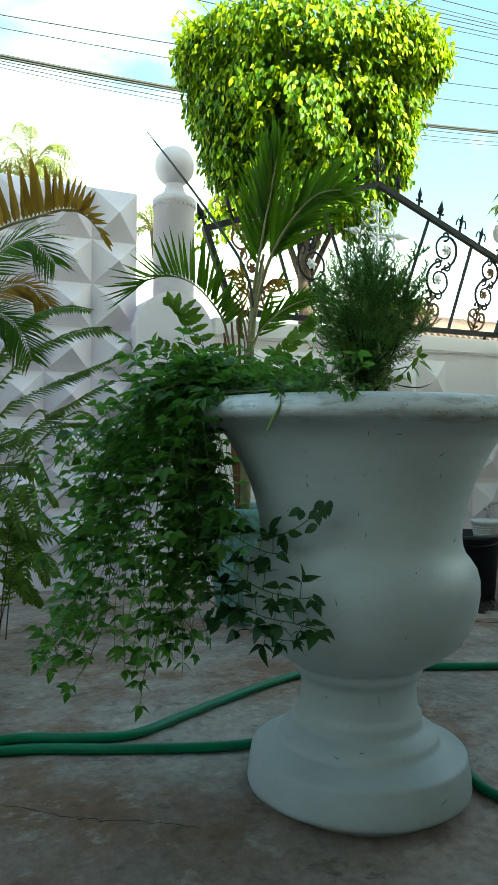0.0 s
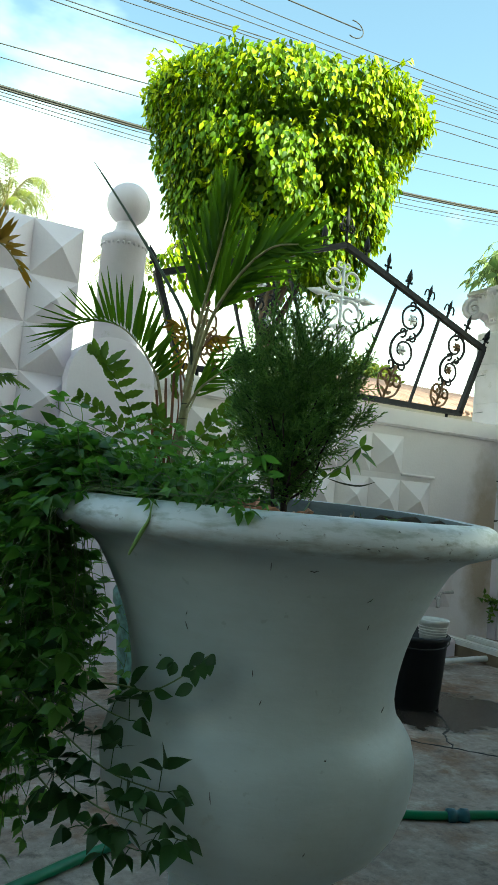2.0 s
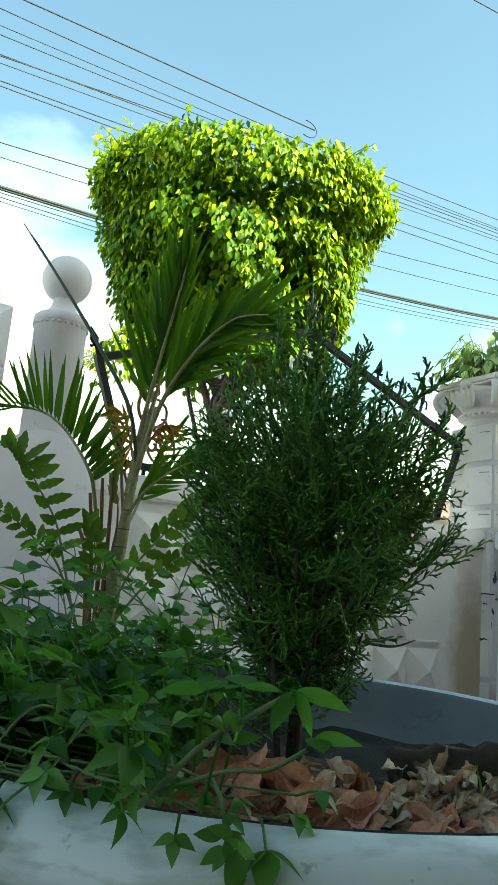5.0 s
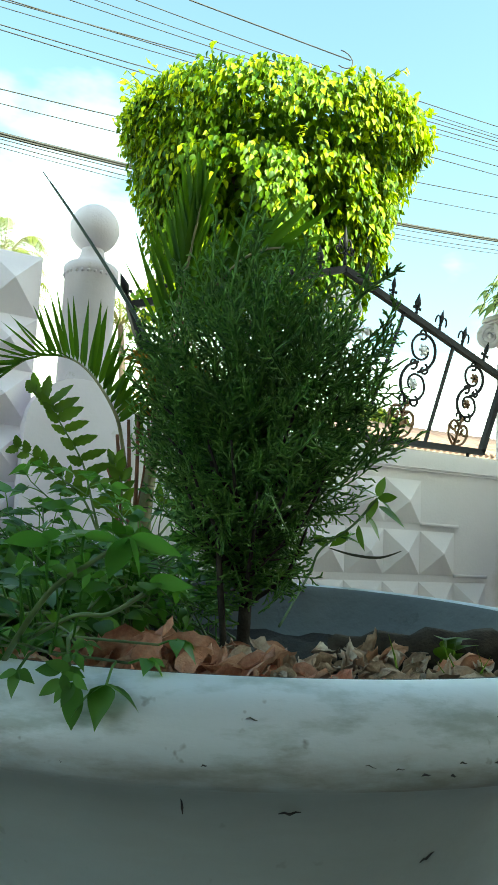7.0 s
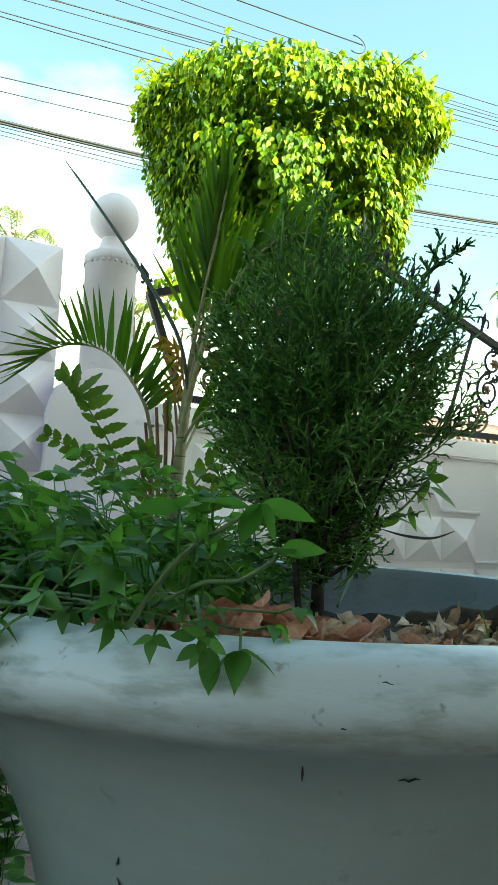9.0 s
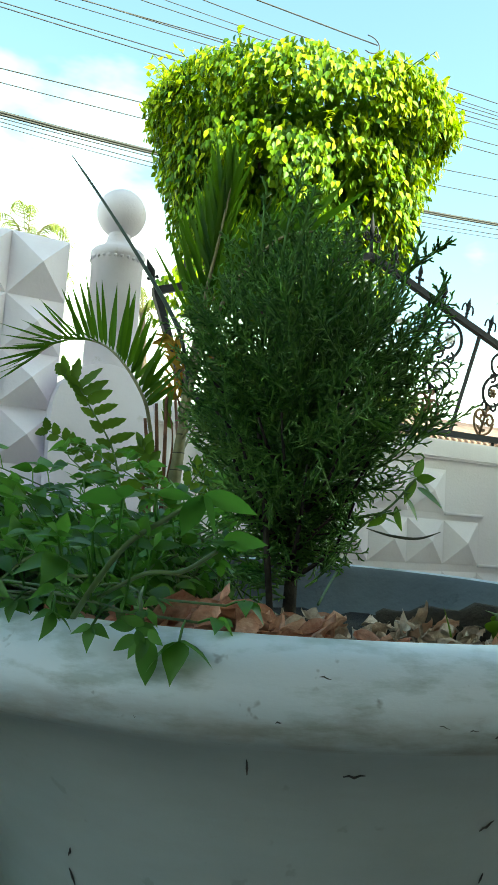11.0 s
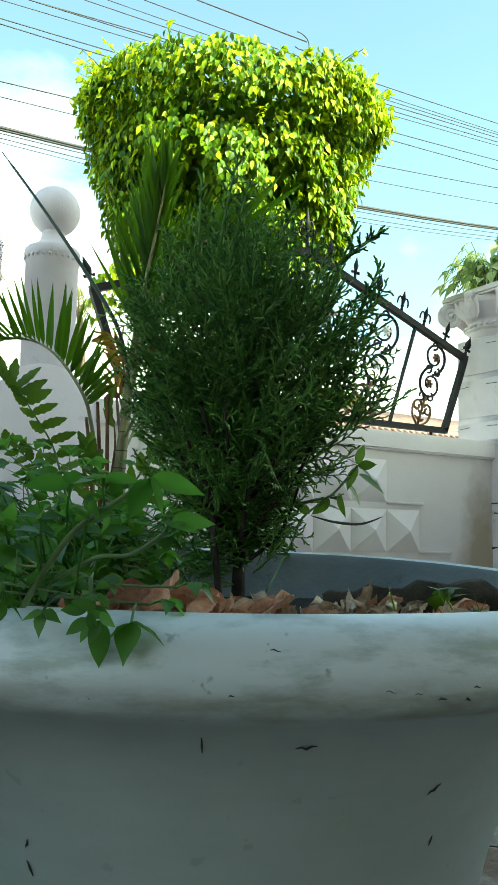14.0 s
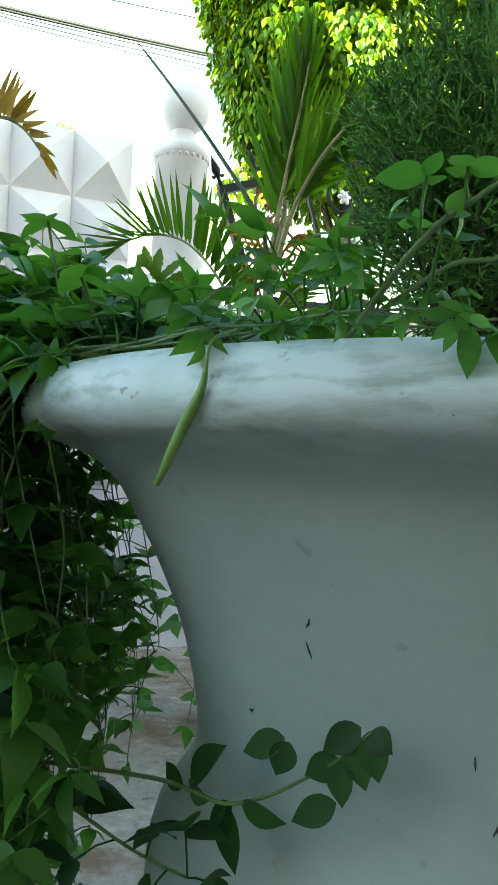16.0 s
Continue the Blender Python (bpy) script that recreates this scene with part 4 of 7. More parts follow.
def build_urn():
    RNG.seed(12)
    t = thing("plant_urn", "large white painted concrete urn with a flared rim, scratched", "urn", at=(UX, UY, UZ))
    def uneven(mb):
        """The hand-cast rim stands a little higher on its far side."""
        mb.v = [(x, y, z + 0.015 * min(1, max(0, (z - 0.76) / 0.12)) * max(0, (x - UX) * AHEAD0.x + (y - UY) * AHEAD0.y) / 0.33) for x, y, z in mb.v]
        return mb
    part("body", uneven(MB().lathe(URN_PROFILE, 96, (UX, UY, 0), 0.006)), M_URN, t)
    liner = [(0.3215, 0.8866), (0.3180, 0.8838), (0.3140, 0.8755), (0.3060, 0.862), (0.293, 0.846), (0.266, 0.822), (0.02, 0.815)]
    lin = MB()
    lin.lathe(liner, 96, (UX, UY, 0), 0.006)
    lin.f.pop(-2)
    part("inner_wall", uneven(lin), M_LINER, t, "bare grey cement inner wall")
    # short dark scratches and chips on the paint
    marks = [(1.161, 1.108, 0.815, 0.011, 90), (1.210, 1.084, 0.813, 0.012, 5), (1.306, 1.089, 0.775, 0.010, 40), (1.322, 1.112, 0.735, 0.007, 90),
             (1.118, 1.231, 0.733, 0.007, 60), (1.122, 1.237, 0.715, 0.011, 100), (1.103, 1.289, 0.66, 0.006, 20), (1.152, 1.187, 0.497, 0.016, 100),
             (1.292, 1.284, 0.271, 0.022, 95), (1.223, 1.312, 0.270, 0.006, 50), (1.089, 1.079, 0.852, 0.004, 0), (1.20, 1.17, 0.62, 0.008, 70),
             (1.28, 1.12, 0.55, 0.005, 20), (1.42, 1.13, 0.60, 0.012, 40), (1.17, 1.15, 0.66, 0.009, 95), (1.25, 1.10, 0.43, 0.006, 60), (1.10, 1.24, 0.38, 0.007, 30),
             (1.47, 1.15, 0.38, 0.010, 35), (1.35, 1.12, 0.10, 0.02, 20), (1.20, 1.17, 0.18, 0.012, 10), (1.14, 1.2, 0.17, 0.012, 170)]
    top = max(range(len(URN_PROFILE)), key=lambda k: URN_PROFILE[k][1])
    zs = [p[1] for p in URN_PROFILE[:top + 1]]
    rs = [p[0] for p in URN_PROFILE[:top + 1]]
    for x, y, z, L, ang in marks:
        a = math.atan2(y - UY, x - UX)
        pts = []
        for k in range(5):
            s = (k / 4 - 0.5) * L
            zz = z + s * math.sin(radians(ang)) + 0.0009 * math.sin(k * 2.3)
            r = float(np.interp(zz, zs, rs)) + 0.0006
            aa = a + s * math.cos(radians(ang)) / r
            pts.append((UX + r * math.cos(aa), UY + r * math.sin(aa), zz))
        part("scratch", MB().tube(pts, [0.0003, 0.0006, 0.0008, 0.0005, 0.0002], 5), M_MARK, t)
    # pits and flaked spots on the lip
    for i in range(34):
        a = radians(rnd(214, 330))
        zz = rnd(0.842, 0.876)
        r = float(np.interp(zz, zs, rs)) + 0.0001
        d = Vector((math.cos(a), math.sin(a), 0))
        e = Vector((-d.y, d.x, 0)) * rnd(0.0005, 0.0030) + Vector((0, 0, rnd(-0.0006, 0.0006)))
        q = Vector((UX, UY, zz)) + d * r
        w = rnd(0.0002, 0.0009)
        part("pit", MB().tube([q - e, q - e * 0.3 + Vector((0, 0, 0.0006)), q + e * 0.4, q + e], [0.0001, w, w * 0.7, 0.0001], 5), M_MARK, t)
    # soil
    mb = MB()
    n, rings = 40, 9
    verts, faces = [(UX, UY, 0.85)], []
    for j in range(1, rings + 1):
        r = 0.297 * j / rings
        for k in range(n):
            a = 2 * math.pi * k / n
            x, y = UX + r * math.cos(a), UY + r * math.sin(a)
            verts.append((x, y, 0.842 + 0.016 * noise.noise((x * 16, y * 16, 1)) + 0.008 * noise.noise((x * 60, y * 60, 2))))
    for k in range(n):
        faces.append((0, 1 + k, 1 + (k + 1) % n))
    for j in range(rings - 1):
        for k in range(n):
            a, b = 1 + j * n + k, 1 + j * n + (k + 1) % n
            faces.append((a, a + n, b + n, b))
    mb.add(verts, faces)
    solid("soil", mb, M_SOIL, "dark potting soil filling the urn", "soil", "stuff", smooth=True)


build_ground()
build_unseen_shell()
build_walls()
build_ball_column()
build_corner_pillar()
build_grille()
build_red_grille()
build_urn()


# ---------------------------------------------------------------- clipped tree behind the wall
TX, TY = 3.327, 5.017


def crown_radius(z):
    """Half width of the clipped crown: it widens evenly towards a flat top."""
    pts = [(2.40, 0.25), (2.48, 0.46), (2.60, 0.585), (2.90, 0.715), (3.30, 0.855), (3.56, 0.935), (3.74, 0.97), (3.82, 0.91), (3.88, 0.70)]
    return float(np.interp(z, [p[0] for p in pts], [p[1] for p in pts]))


def crown_point(a, z, k=1.0):
    """A place on the crown's outline: a boxy oval, shallower along the line of sight than across it."""
    c, q = math.cos(a), math.sin(a)
    r = 0.972 * crown_radius(z) * k / (abs(c) ** 2.7 + abs(q) ** 2.7) ** (1 / 2.7)
    return Vector((TX, TY, z)) + RIGHT0 * (r * c) + AHEAD0 * (r * q * 0.74)


FIG_LEAF = ((0.14, 0.34), (0.34, 0.50), (0.62, 0.36), (0.84, 0.12))


def build_tree():
    RNG.seed(13)
    t = thing("clipped_tree", "sunlit clipped fig tree with a dense yellow-green crown", "tree", at=(TX, TY, -0.05))
    tr = MB()
    trunk = spline([(TX - 0.05, TY, -0.06), (TX - 0.08, TY + 0.02, 0.8), (TX - 0.02, TY, 1.6), (TX - 0.05, TY - 0.02, 2.3), (TX, TY, 3.0)], 6)
    tr.tube(trunk, [0.085 - 0.0022 * i for i in range(len(trunk))], 10)
    part("trunk", tr, M_BARK, t)
    for i in range(16):
        z0, z1 = rnd(1.9, 2.7), rnd(2.7, 3.7)
        e = crown_point(i * 2.4, z1, 0.75)
        b = Vector((TX - 0.05, TY, z0))
        q = spline([b, b.lerp(e, 0.45) + Vector((0, 0, 0.08)), e], 5)
        part("limb", MB().tube(q, [0.03 - 0.0022 * k for k in range(len(q))], 6), M_BARK, t)
    old, young = MB(), MB()

    def hang(p, n, spread, top):
        """One leaf that hangs from p on the side n, tip down."""
        d = n * rnd(0.15, 0.7) + Vector((0, 0, -1.0)) + rvec() * spread
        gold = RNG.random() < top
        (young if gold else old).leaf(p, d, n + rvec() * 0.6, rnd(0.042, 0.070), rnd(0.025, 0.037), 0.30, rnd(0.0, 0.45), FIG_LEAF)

    # leafy shoots all over the outline, hanging in tufts with hollows between
    for i in range(3800):
        z = 2.44 + 1.40 * rnd(0, 1) ** 0.86
        a = rnd(-math.pi, 0) if i % 3 else rnd(0, math.pi)
        g = crown_point(a, z)
        c = Vector((TX, TY, z))
        n = (g - c).normalized()
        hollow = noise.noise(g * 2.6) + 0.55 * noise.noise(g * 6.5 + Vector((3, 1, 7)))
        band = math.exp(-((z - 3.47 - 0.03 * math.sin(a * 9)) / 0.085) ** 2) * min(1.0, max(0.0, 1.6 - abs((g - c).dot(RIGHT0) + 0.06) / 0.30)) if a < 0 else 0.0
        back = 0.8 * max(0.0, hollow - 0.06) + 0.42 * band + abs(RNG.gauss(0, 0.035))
        if back > 0.14 and RNG.random() < 0.6:
            continue
        lump = 0.10 * noise.noise(g * 3.4 + Vector((9, 2, 4)))
        p = g - n * (back - lump) + Vector((0, 0, rnd(-0.03, 0.03)))
        # more bright leaves high and to the right, fewer in hollows: painted sunlight
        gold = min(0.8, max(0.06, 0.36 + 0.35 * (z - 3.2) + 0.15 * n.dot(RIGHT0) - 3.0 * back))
        for k in range(7):
            q = p + n * (0.012 * k) + rvec() * 0.035 + Vector((0, 0, -0.020 * k + 0.05))
            hang(q, n, 0.45, gold * (0.6 + 0.09 * k))
    # flat top
    for i in range(2300):
        a, q = rnd(-math.pi, math.pi), math.sqrt(rnd(0, 1))
        p = crown_point(a, 3.80, q * 0.97)
        p.z = 3.83 - 0.07 * q ** 4 + 0.05 * noise.noise(p * 4) + rnd(-0.07, 0.02)
        n = (rvec() + Vector((0, 0, 0.8))).normalized()
        hang(p, n, 1.2, 0.62)
    # older leaves inside the crown; its shade is in their dark colour
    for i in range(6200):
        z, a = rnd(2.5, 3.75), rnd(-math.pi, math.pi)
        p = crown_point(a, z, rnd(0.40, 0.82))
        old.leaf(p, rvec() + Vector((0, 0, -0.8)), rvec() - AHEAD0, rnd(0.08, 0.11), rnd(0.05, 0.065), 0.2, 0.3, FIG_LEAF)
    # loose shoots that stick out of the clipped outline, most at the top corners
    for i in range(260):
        side = RNG.choice((-1, 1))
        corner = RNG.random() < 0.55
        z = rnd(3.56, 3.82) if corner else rnd(2.7, 3.84)
        a = (0 if side > 0 else math.pi) + RNG.gauss(0, 0.5) if corner else rnd(-math.pi, 0.4)
        g = crown_point(a, z, 0.97)
        n = ((g - Vector((TX, TY, z))).normalized() + Vector((0, 0, rnd(0.2, 1.6) if z > 3.6 else rnd(-0.2, 0.4)))).normalized()
        L = rnd(0.08, 0.20) if corner else rnd(0.03, 0.08)
        tw = [g - n * 0.04, g + n * L * 0.5 + Vector((0, 0, 0.01)), g + n * L]
        old.tube(tw, [0.004, 0.003, 0.0015], 4, False)
        for k in range(6):
            q = g + n * (L * k / 5)
            young.leaf(q, n * 0.4 + rvec() + Vector((0, 0, -0.5)), rvec() + Vector((0, 0, 0.6)), rnd(0.038, 0.062), rnd(0.024, 0.036), 0.25, 0.35, FIG_LEAF)
    # a low tuft that hangs out of the crown
    c0 = Vector((TX, TY, 0))
    for i in range(11):
        p0 = c0 - RIGHT0 * rnd(0.42, 0.58) - AHEAD0 * rnd(0.1, 0.4) + Vector((0, 0, rnd(2.5, 2.7)))
        p1 = c0 - RIGHT0 * rnd(0.62, 0.88) - AHEAD0 * rnd(0.15, 0.5) + Vector((0, 0, rnd(2.22, 2.5)))
        tw = spline([p0, p0.lerp(p1, 0.5) + Vector((0, 0, 0.04)), p1], 5)
        part("limb", MB().tube(tw, [0.006 - 0.0004 * k for k in range(len(tw))], 5), M_BARK, t)
        for q in tw[2:]:
            for k in range(4):
                hang(q + rvec() * 0.03, (rvec() - AHEAD0).normalized(), 0.6, 0.55)
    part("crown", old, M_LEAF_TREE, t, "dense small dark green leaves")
    part("young_lit_foliage", young, M_LEAF_YOUNG_LIT, t, "young yellow-green leaves with sunlight in their colour")


# ---------------------------------------------------------------- cypress shrub in the urn
CX, CY = 1.312, 1.335


def twig(mb, p, d, length, thick, n, curl):
    pts, rad = [p], [thick]
    cur, dd = p.copy(), d.normalized()
    for k in range(n):
        dd = (dd + curl).normalized()
        cur = cur + dd * (length / n)
        pts.append(cur.copy())
        rad.append(thick * (1.15 if k % 2 else 0.92) * (1 - 0.4 * (k + 1) / n))
    mb.tube(pts, rad, 3, False)
    return pts, dd


def cypress_spray(mb, p, d, normal, length, thick):
    """A flat, feathery fan of short scaly twigs: a midrib, close side twigs, and blunt stubs on each."""
    d = d.normalized()
    n = max(6, int(length / 0.0056))
    bend = rvec() * 0.04 + Vector((0, 0, 0.035))
    pts, dd = twig(mb, p, d, length, thick, n, bend)
    side = normal.cross(d).normalized()
    sg = RNG.choice((-1, 1))
    for k in range(1, n + 1):
        sg = -sg
        f = 1 - k / (n + 1)
        L = (0.0045 + 0.019 * f * min(1, 3.2 * (1 - f) + 0.35)) * rnd(0.75, 1.2) * min(1.2, length / 0.055)
        tan = (pts[k] - pts[k - 1]).normalized()
        nd = (tan * 0.72 + side * sg * rnd(0.62, 0.85) + rvec() * 0.12).normalized()
        m = max(2, int(L / 0.0042))
        q, qd = twig(mb, pts[k], nd, L, thick * 1.0, m, tan * 0.08 + rvec() * 0.02)
        s2 = normal.cross(nd).normalized()
        for t in range(1, m + 1):
            e = 1 if t % 2 else -1
            w = rnd(0.0035, 0.0062) * (1.2 - 0.45 * t / m)
            twig(mb, q[t], nd * 0.78 + s2 * e * 0.66 + rvec() * 0.12, w, thick * 1.05, 1, nd * 0.12)


def build_cypress():
    RNG.seed(14)
    t = thing("cypress_shrub", "small dark green cypress shrub growing in the urn", "shrub", at=(CX, CY, 0.84))
    trunk = spline([(CX, CY, 0.83), (CX + 0.004, CY + 0.004, 0.92), (CX + 0.012, CY + 0.01, 1.02), (CX + 0.015, CY + 0.012, 1.14)], 5)
    part("trunk", MB().tube(trunk, [0.0075 - 0.0004 * k for k in range(len(trunk))], 8), M_WOODY, t)
    stem2 = spline([(CX - 0.022, CY - 0.012, 0.84), (CX - 0.03, CY - 0.008, 0.92), (CX - 0.035, CY + 0.002, 1.0), (CX - 0.045, CY + 0.01, 1.07)], 4)
    part("trunk", MB().tube(stem2, [0.0035 - 0.00015 * k for k in range(len(stem2))], 6), M_WOODY, t, "thin grey side stem")
    outline_z = [0.885, 0.92, 0.96, 1.00, 1.05, 1.09, 1.13, 1.16, 1.19, 1.215, 1.24]
    outline_r = [0.040, 0.062, 0.080, 0.098, 0.121, 0.132, 0.127, 0.112, 0.088, 0.060, 0.030]
    for i in range(26):
        a = i * 2.399 + rnd(-0.3, 0.3)
        z0 = rnd(0.88, 1.05)
        z1 = min(1.16, z0 + rnd(0.03, 0.12))
        r = float(np.interp(z1, outline_z, outline_r)) * 0.66
        e = Vector((CX + r * math.cos(a), CY + r * math.sin(a), z1))
        b = Vector((CX, CY, z0))
        limb = spline([b, b.lerp(e, 0.5) + Vector((math.cos(a), math.sin(a), -0.6)) * 0.01, e], 4)
        part("limb", MB().tube(limb, [0.0026 - 0.0002 * k for k in range(len(limb))], 5), M_WOODY, t)
    N = 735
    for i in range(N):
        a = i * 2.399963 + rnd(-0.2, 0.2)
        z = float(np.interp((i + 0.5) / N, [0, 0.03, 0.09, 0.20, 0.42, 0.62, 0.80, 0.91, 0.98, 1.0], [0.900, 0.925, 0.958, 0.998, 1.05, 1.09, 1.13, 1.16, 1.195, 1.23]))
        inner = 1.0 if i % 2 else rnd(0.2, 0.8)
        R = float(np.interp(z, outline_z, outline_r)) * inner * (1 + 0.36 * noise.noise((math.cos(a) * 2.4, math.sin(a) * 2.4, z * 16))) * rnd(0.88, 1.08)
        radial = Vector((math.cos(a), math.sin(a), 0))
        tip = Vector((CX + 0.006, CY + 0.005, z + rnd(-0.012, 0.015))) + radial * R
        lift = float(np.interp(z, [0.89, 0.97, 1.05, 1.15, 1.22], [-0.25, 0.05, 0.35, 0.85, 2.0]))
        d = radial * rnd(0.7, 1.1) + Vector((0, 0, lift * rnd(0.6, 1.2))) + rvec() * 0.5
        L = rnd(0.046, 0.068)
        d.normalize()
        normal = rvec() + radial * 0.35
        normal = normal - d * normal.dot(d)
        mb = MB()
        cypress_spray(mb, tip - d * L, d, normal.normalized(), L, 0.00108)
        part("spray", mb, M_CYPRESS, t)
    # short shaded sprays round the stem
    for i in range(120):
        a = i * 2.399963
        radial = Vector((math.cos(a), math.sin(a), 0))
        z = rnd(0.99, 1.14)
        p = Vector((CX + 0.008, CY + 0.006, z)) + radial * float(np.interp(z, outline_z, outline_r)) * rnd(0.15, 0.6)
        d = (radial * 0.6 + rvec()).normalized()
        normal = rvec()
        normal = (normal - d * normal.dot(d)).normalized()
        mb = MB()
        cypress_spray(mb, p - d * 0.02, d, normal, rnd(0.035, 0.05), 0.0012)
        part("spray", mb, M_CYPRESS, t)
    # loose drooping sprays low round the trunk
    for i in range(30):
        a = i * 2.399963 + 0.7
        radial = Vector((math.cos(a), math.sin(a), 0))
        z = rnd(0.895, 1.0)
        tip = Vector((CX, CY, z)) + radial * float(np.interp(z, outline_z, outline_r)) * rnd(0.45, 1.1)
        d = (radial + Vector((0, 0, rnd(-0.6, 0.5))) + rvec() * 0.4).normalized()
        normal = rvec()
        normal = (normal - d * normal.dot(d)).normalized()
        L = rnd(0.04, 0.06)
        mb = MB()
        cypress_spray(mb, tip - d * L, d, normal, L, 0.0011)
        part("spray", mb, M_CYPRESS, t)
    # long shoots that stand clear of the rest
    for foot, tip in (((1.370, 1.300, 1.120), (1.396, 1.264, 1.226)), ((1.386, 1.286, 1.185), (1.412, 1.256, 1.216)), ((1.395, 1.290, 1.105), (1.424, 1.258, 1.184)), ((1.340, 1.310, 1.130), (1.372, 1.285, 1.205)),
                      ((1.385, 1.300, 1.090), (1.430, 1.275, 1.150)), ((1.275, 1.325, 1.16), (1.280, 1.313, 1.284)), ((1.285, 1.320, 1.17), (1.297, 1.305, 1.258)), ((1.262, 1.335, 1.15), (1.254, 1.326, 1.256)), ((1.30, 1.32, 1.15), (1.30, 1.31, 1.245)), ((1.28, 1.34, 1.15), (1.265, 1.335, 1.232)), ((1.33, 1.36, 1.15), (1.345, 1.37, 1.250)),
                      ((1.32, 1.31, 1.15), (1.33, 1.29, 1.236)), ((1.26, 1.36, 1.14), (1.235, 1.37, 1.215)), ((1.35, 1.33, 1.14), (1.37, 1.33, 1.235))):
        a, b = Vector(foot), Vector(tip)
        mb = MB()
        d = b - a
        pts, dd = twig(mb, a, d, d.length, 0.0019, 15, rvec() * 0.012)
        for k in range(2, 15):
            L = rnd(0.009, 0.020) * (1.15 - 0.5 * k / 15)
            nd = d.normalized() * 0.8 + RIGHT0 * (0.65 if k % 2 else -0.65) + rvec() * 0.3
            q, qd = twig(mb, pts[k], nd, L, 0.0015, 4, Vector((0, 0, 0.08)))
            for e in (1, 2, 3):
                twig(mb, q[e], nd.normalized() * 0.8 + rvec() * 0.7, rnd(0.004, 0.007), 0.0013, 2, Vector((0, 0, 0.1)))
        part("spray", mb, M_CYPRESS, t)
    # bare grey twigs low on the stem
    for i in range(14):
        a = rnd(0, 6.28)
        r = rnd(0.03, 0.07)
        b = Vector((CX, CY, rnd(0.90, 1.0)))
        e = b + Vector((r * math.cos(a), r * math.sin(a), rnd(-0.01, 0.05)))
        w = spline([b, b.lerp(e, 0.5) + rvec() * 0.006, e], 4)
        part("limb", MB().tube(w, [0.0013 - 0.0001 * k for k in range(len(w))], 4), M_BARK, t, "bare grey twig")


build_tree()
build_cypress()


# ---------------------------------------------------------------- vine that fills and spills over the urn

def around(deg, r, z):
    """A point round the urn's axis."""
    return Vector((UX + r * math.cos(radians(deg)), UY + r * math.sin(radians(deg)), z))


FINE_LEAFLET = ((0.04, 0.14), (0.10, 0.28), (0.20, 0.42), (0.32, 0.49), (0.45, 0.50), (0.58, 0.45), (0.70, 0.35), (0.81, 0.23), (0.91, 0.10))
LEAFLET = ((0.07, 0.22), (0.20, 0.45), (0.36, 0.50), (0.56, 0.39), (0.76, 0.20), (0.90, 0.07))


def trifoliate(lv, p, d, size, pet=0.025):
    """A petiole with three pointed leaflets."""
    d = d.normalized()
    q = p + d * pet + Vector((0, 0, 0.3 * pet))
    lv.tube([p, p + d * pet * 0.5 + Vector((0, 0, 0.22 * pet)), q], 0.0008, 3, False)
    side = d.cross(Vector((0, 0, 1)))
    side = side.normalized() if side.length > 0.05 else Vector((1, 0, 0))
    up = (Vector((0, 0, 1)) + rvec() * 0.8).normalized()
    fwd = (d + Vector((0, 0, -rnd(0.1, 0.7)))).normalized()
    for ang, k in ((0, 1.0), (1, 0.86), (-1, 0.86)):
        dd = fwd * (1 if ang == 0 else 0.45) + side * ang * 0.9 + rvec() * 0.12
        lv.leaf(q, dd, up, size * k * rnd(0.9, 1.15), size * 0.59 * k, rnd(0.1, 0.35), rnd(0.1, 0.4), LEAFLET)


def runner(parent, pts, step, size, thick=0.0014, mat=None):
    path = spline(pts, 10)
    st, lv = MB(), MB()
    st.tube(path, [thick * (1 - 0.5 * i / len(path)) for i in range(len(path))], 5)
    acc, sg = 0.0, 1
    for i in range(1, len(path)):
        seg = (path[i] - path[i - 1]).length
        acc += seg
        if acc > step:
            acc = rnd(-0.3, 0.3) * step
            tan = (path[i] - path[i - 1]).normalized()
            out = Vector((path[i].x - UX, path[i].y - UY, 0)).normalized()
            sd = tan.cross(out)
            sd = sd.normalized() if sd.length > 0.05 else rvec()
            sg = -sg
            d = out * rnd(0.1, 0.9) + sd * sg * rnd(0.5, 1.0) + Vector((0, 0, rnd(0.0, 0.7))) + tan * 0.2
            trifoliate(lv, path[i], d, size * rnd(0.75, 1.25), rnd(0.014, 0.034))
    trifoliate(lv, path[-1], path[-1] - path[-2], size * 0.8, 0.01)
    r = part("runner", st, M_STEM, parent)
    part("foliage", lv, mat or M_LEAF_VINE, r)
    return r


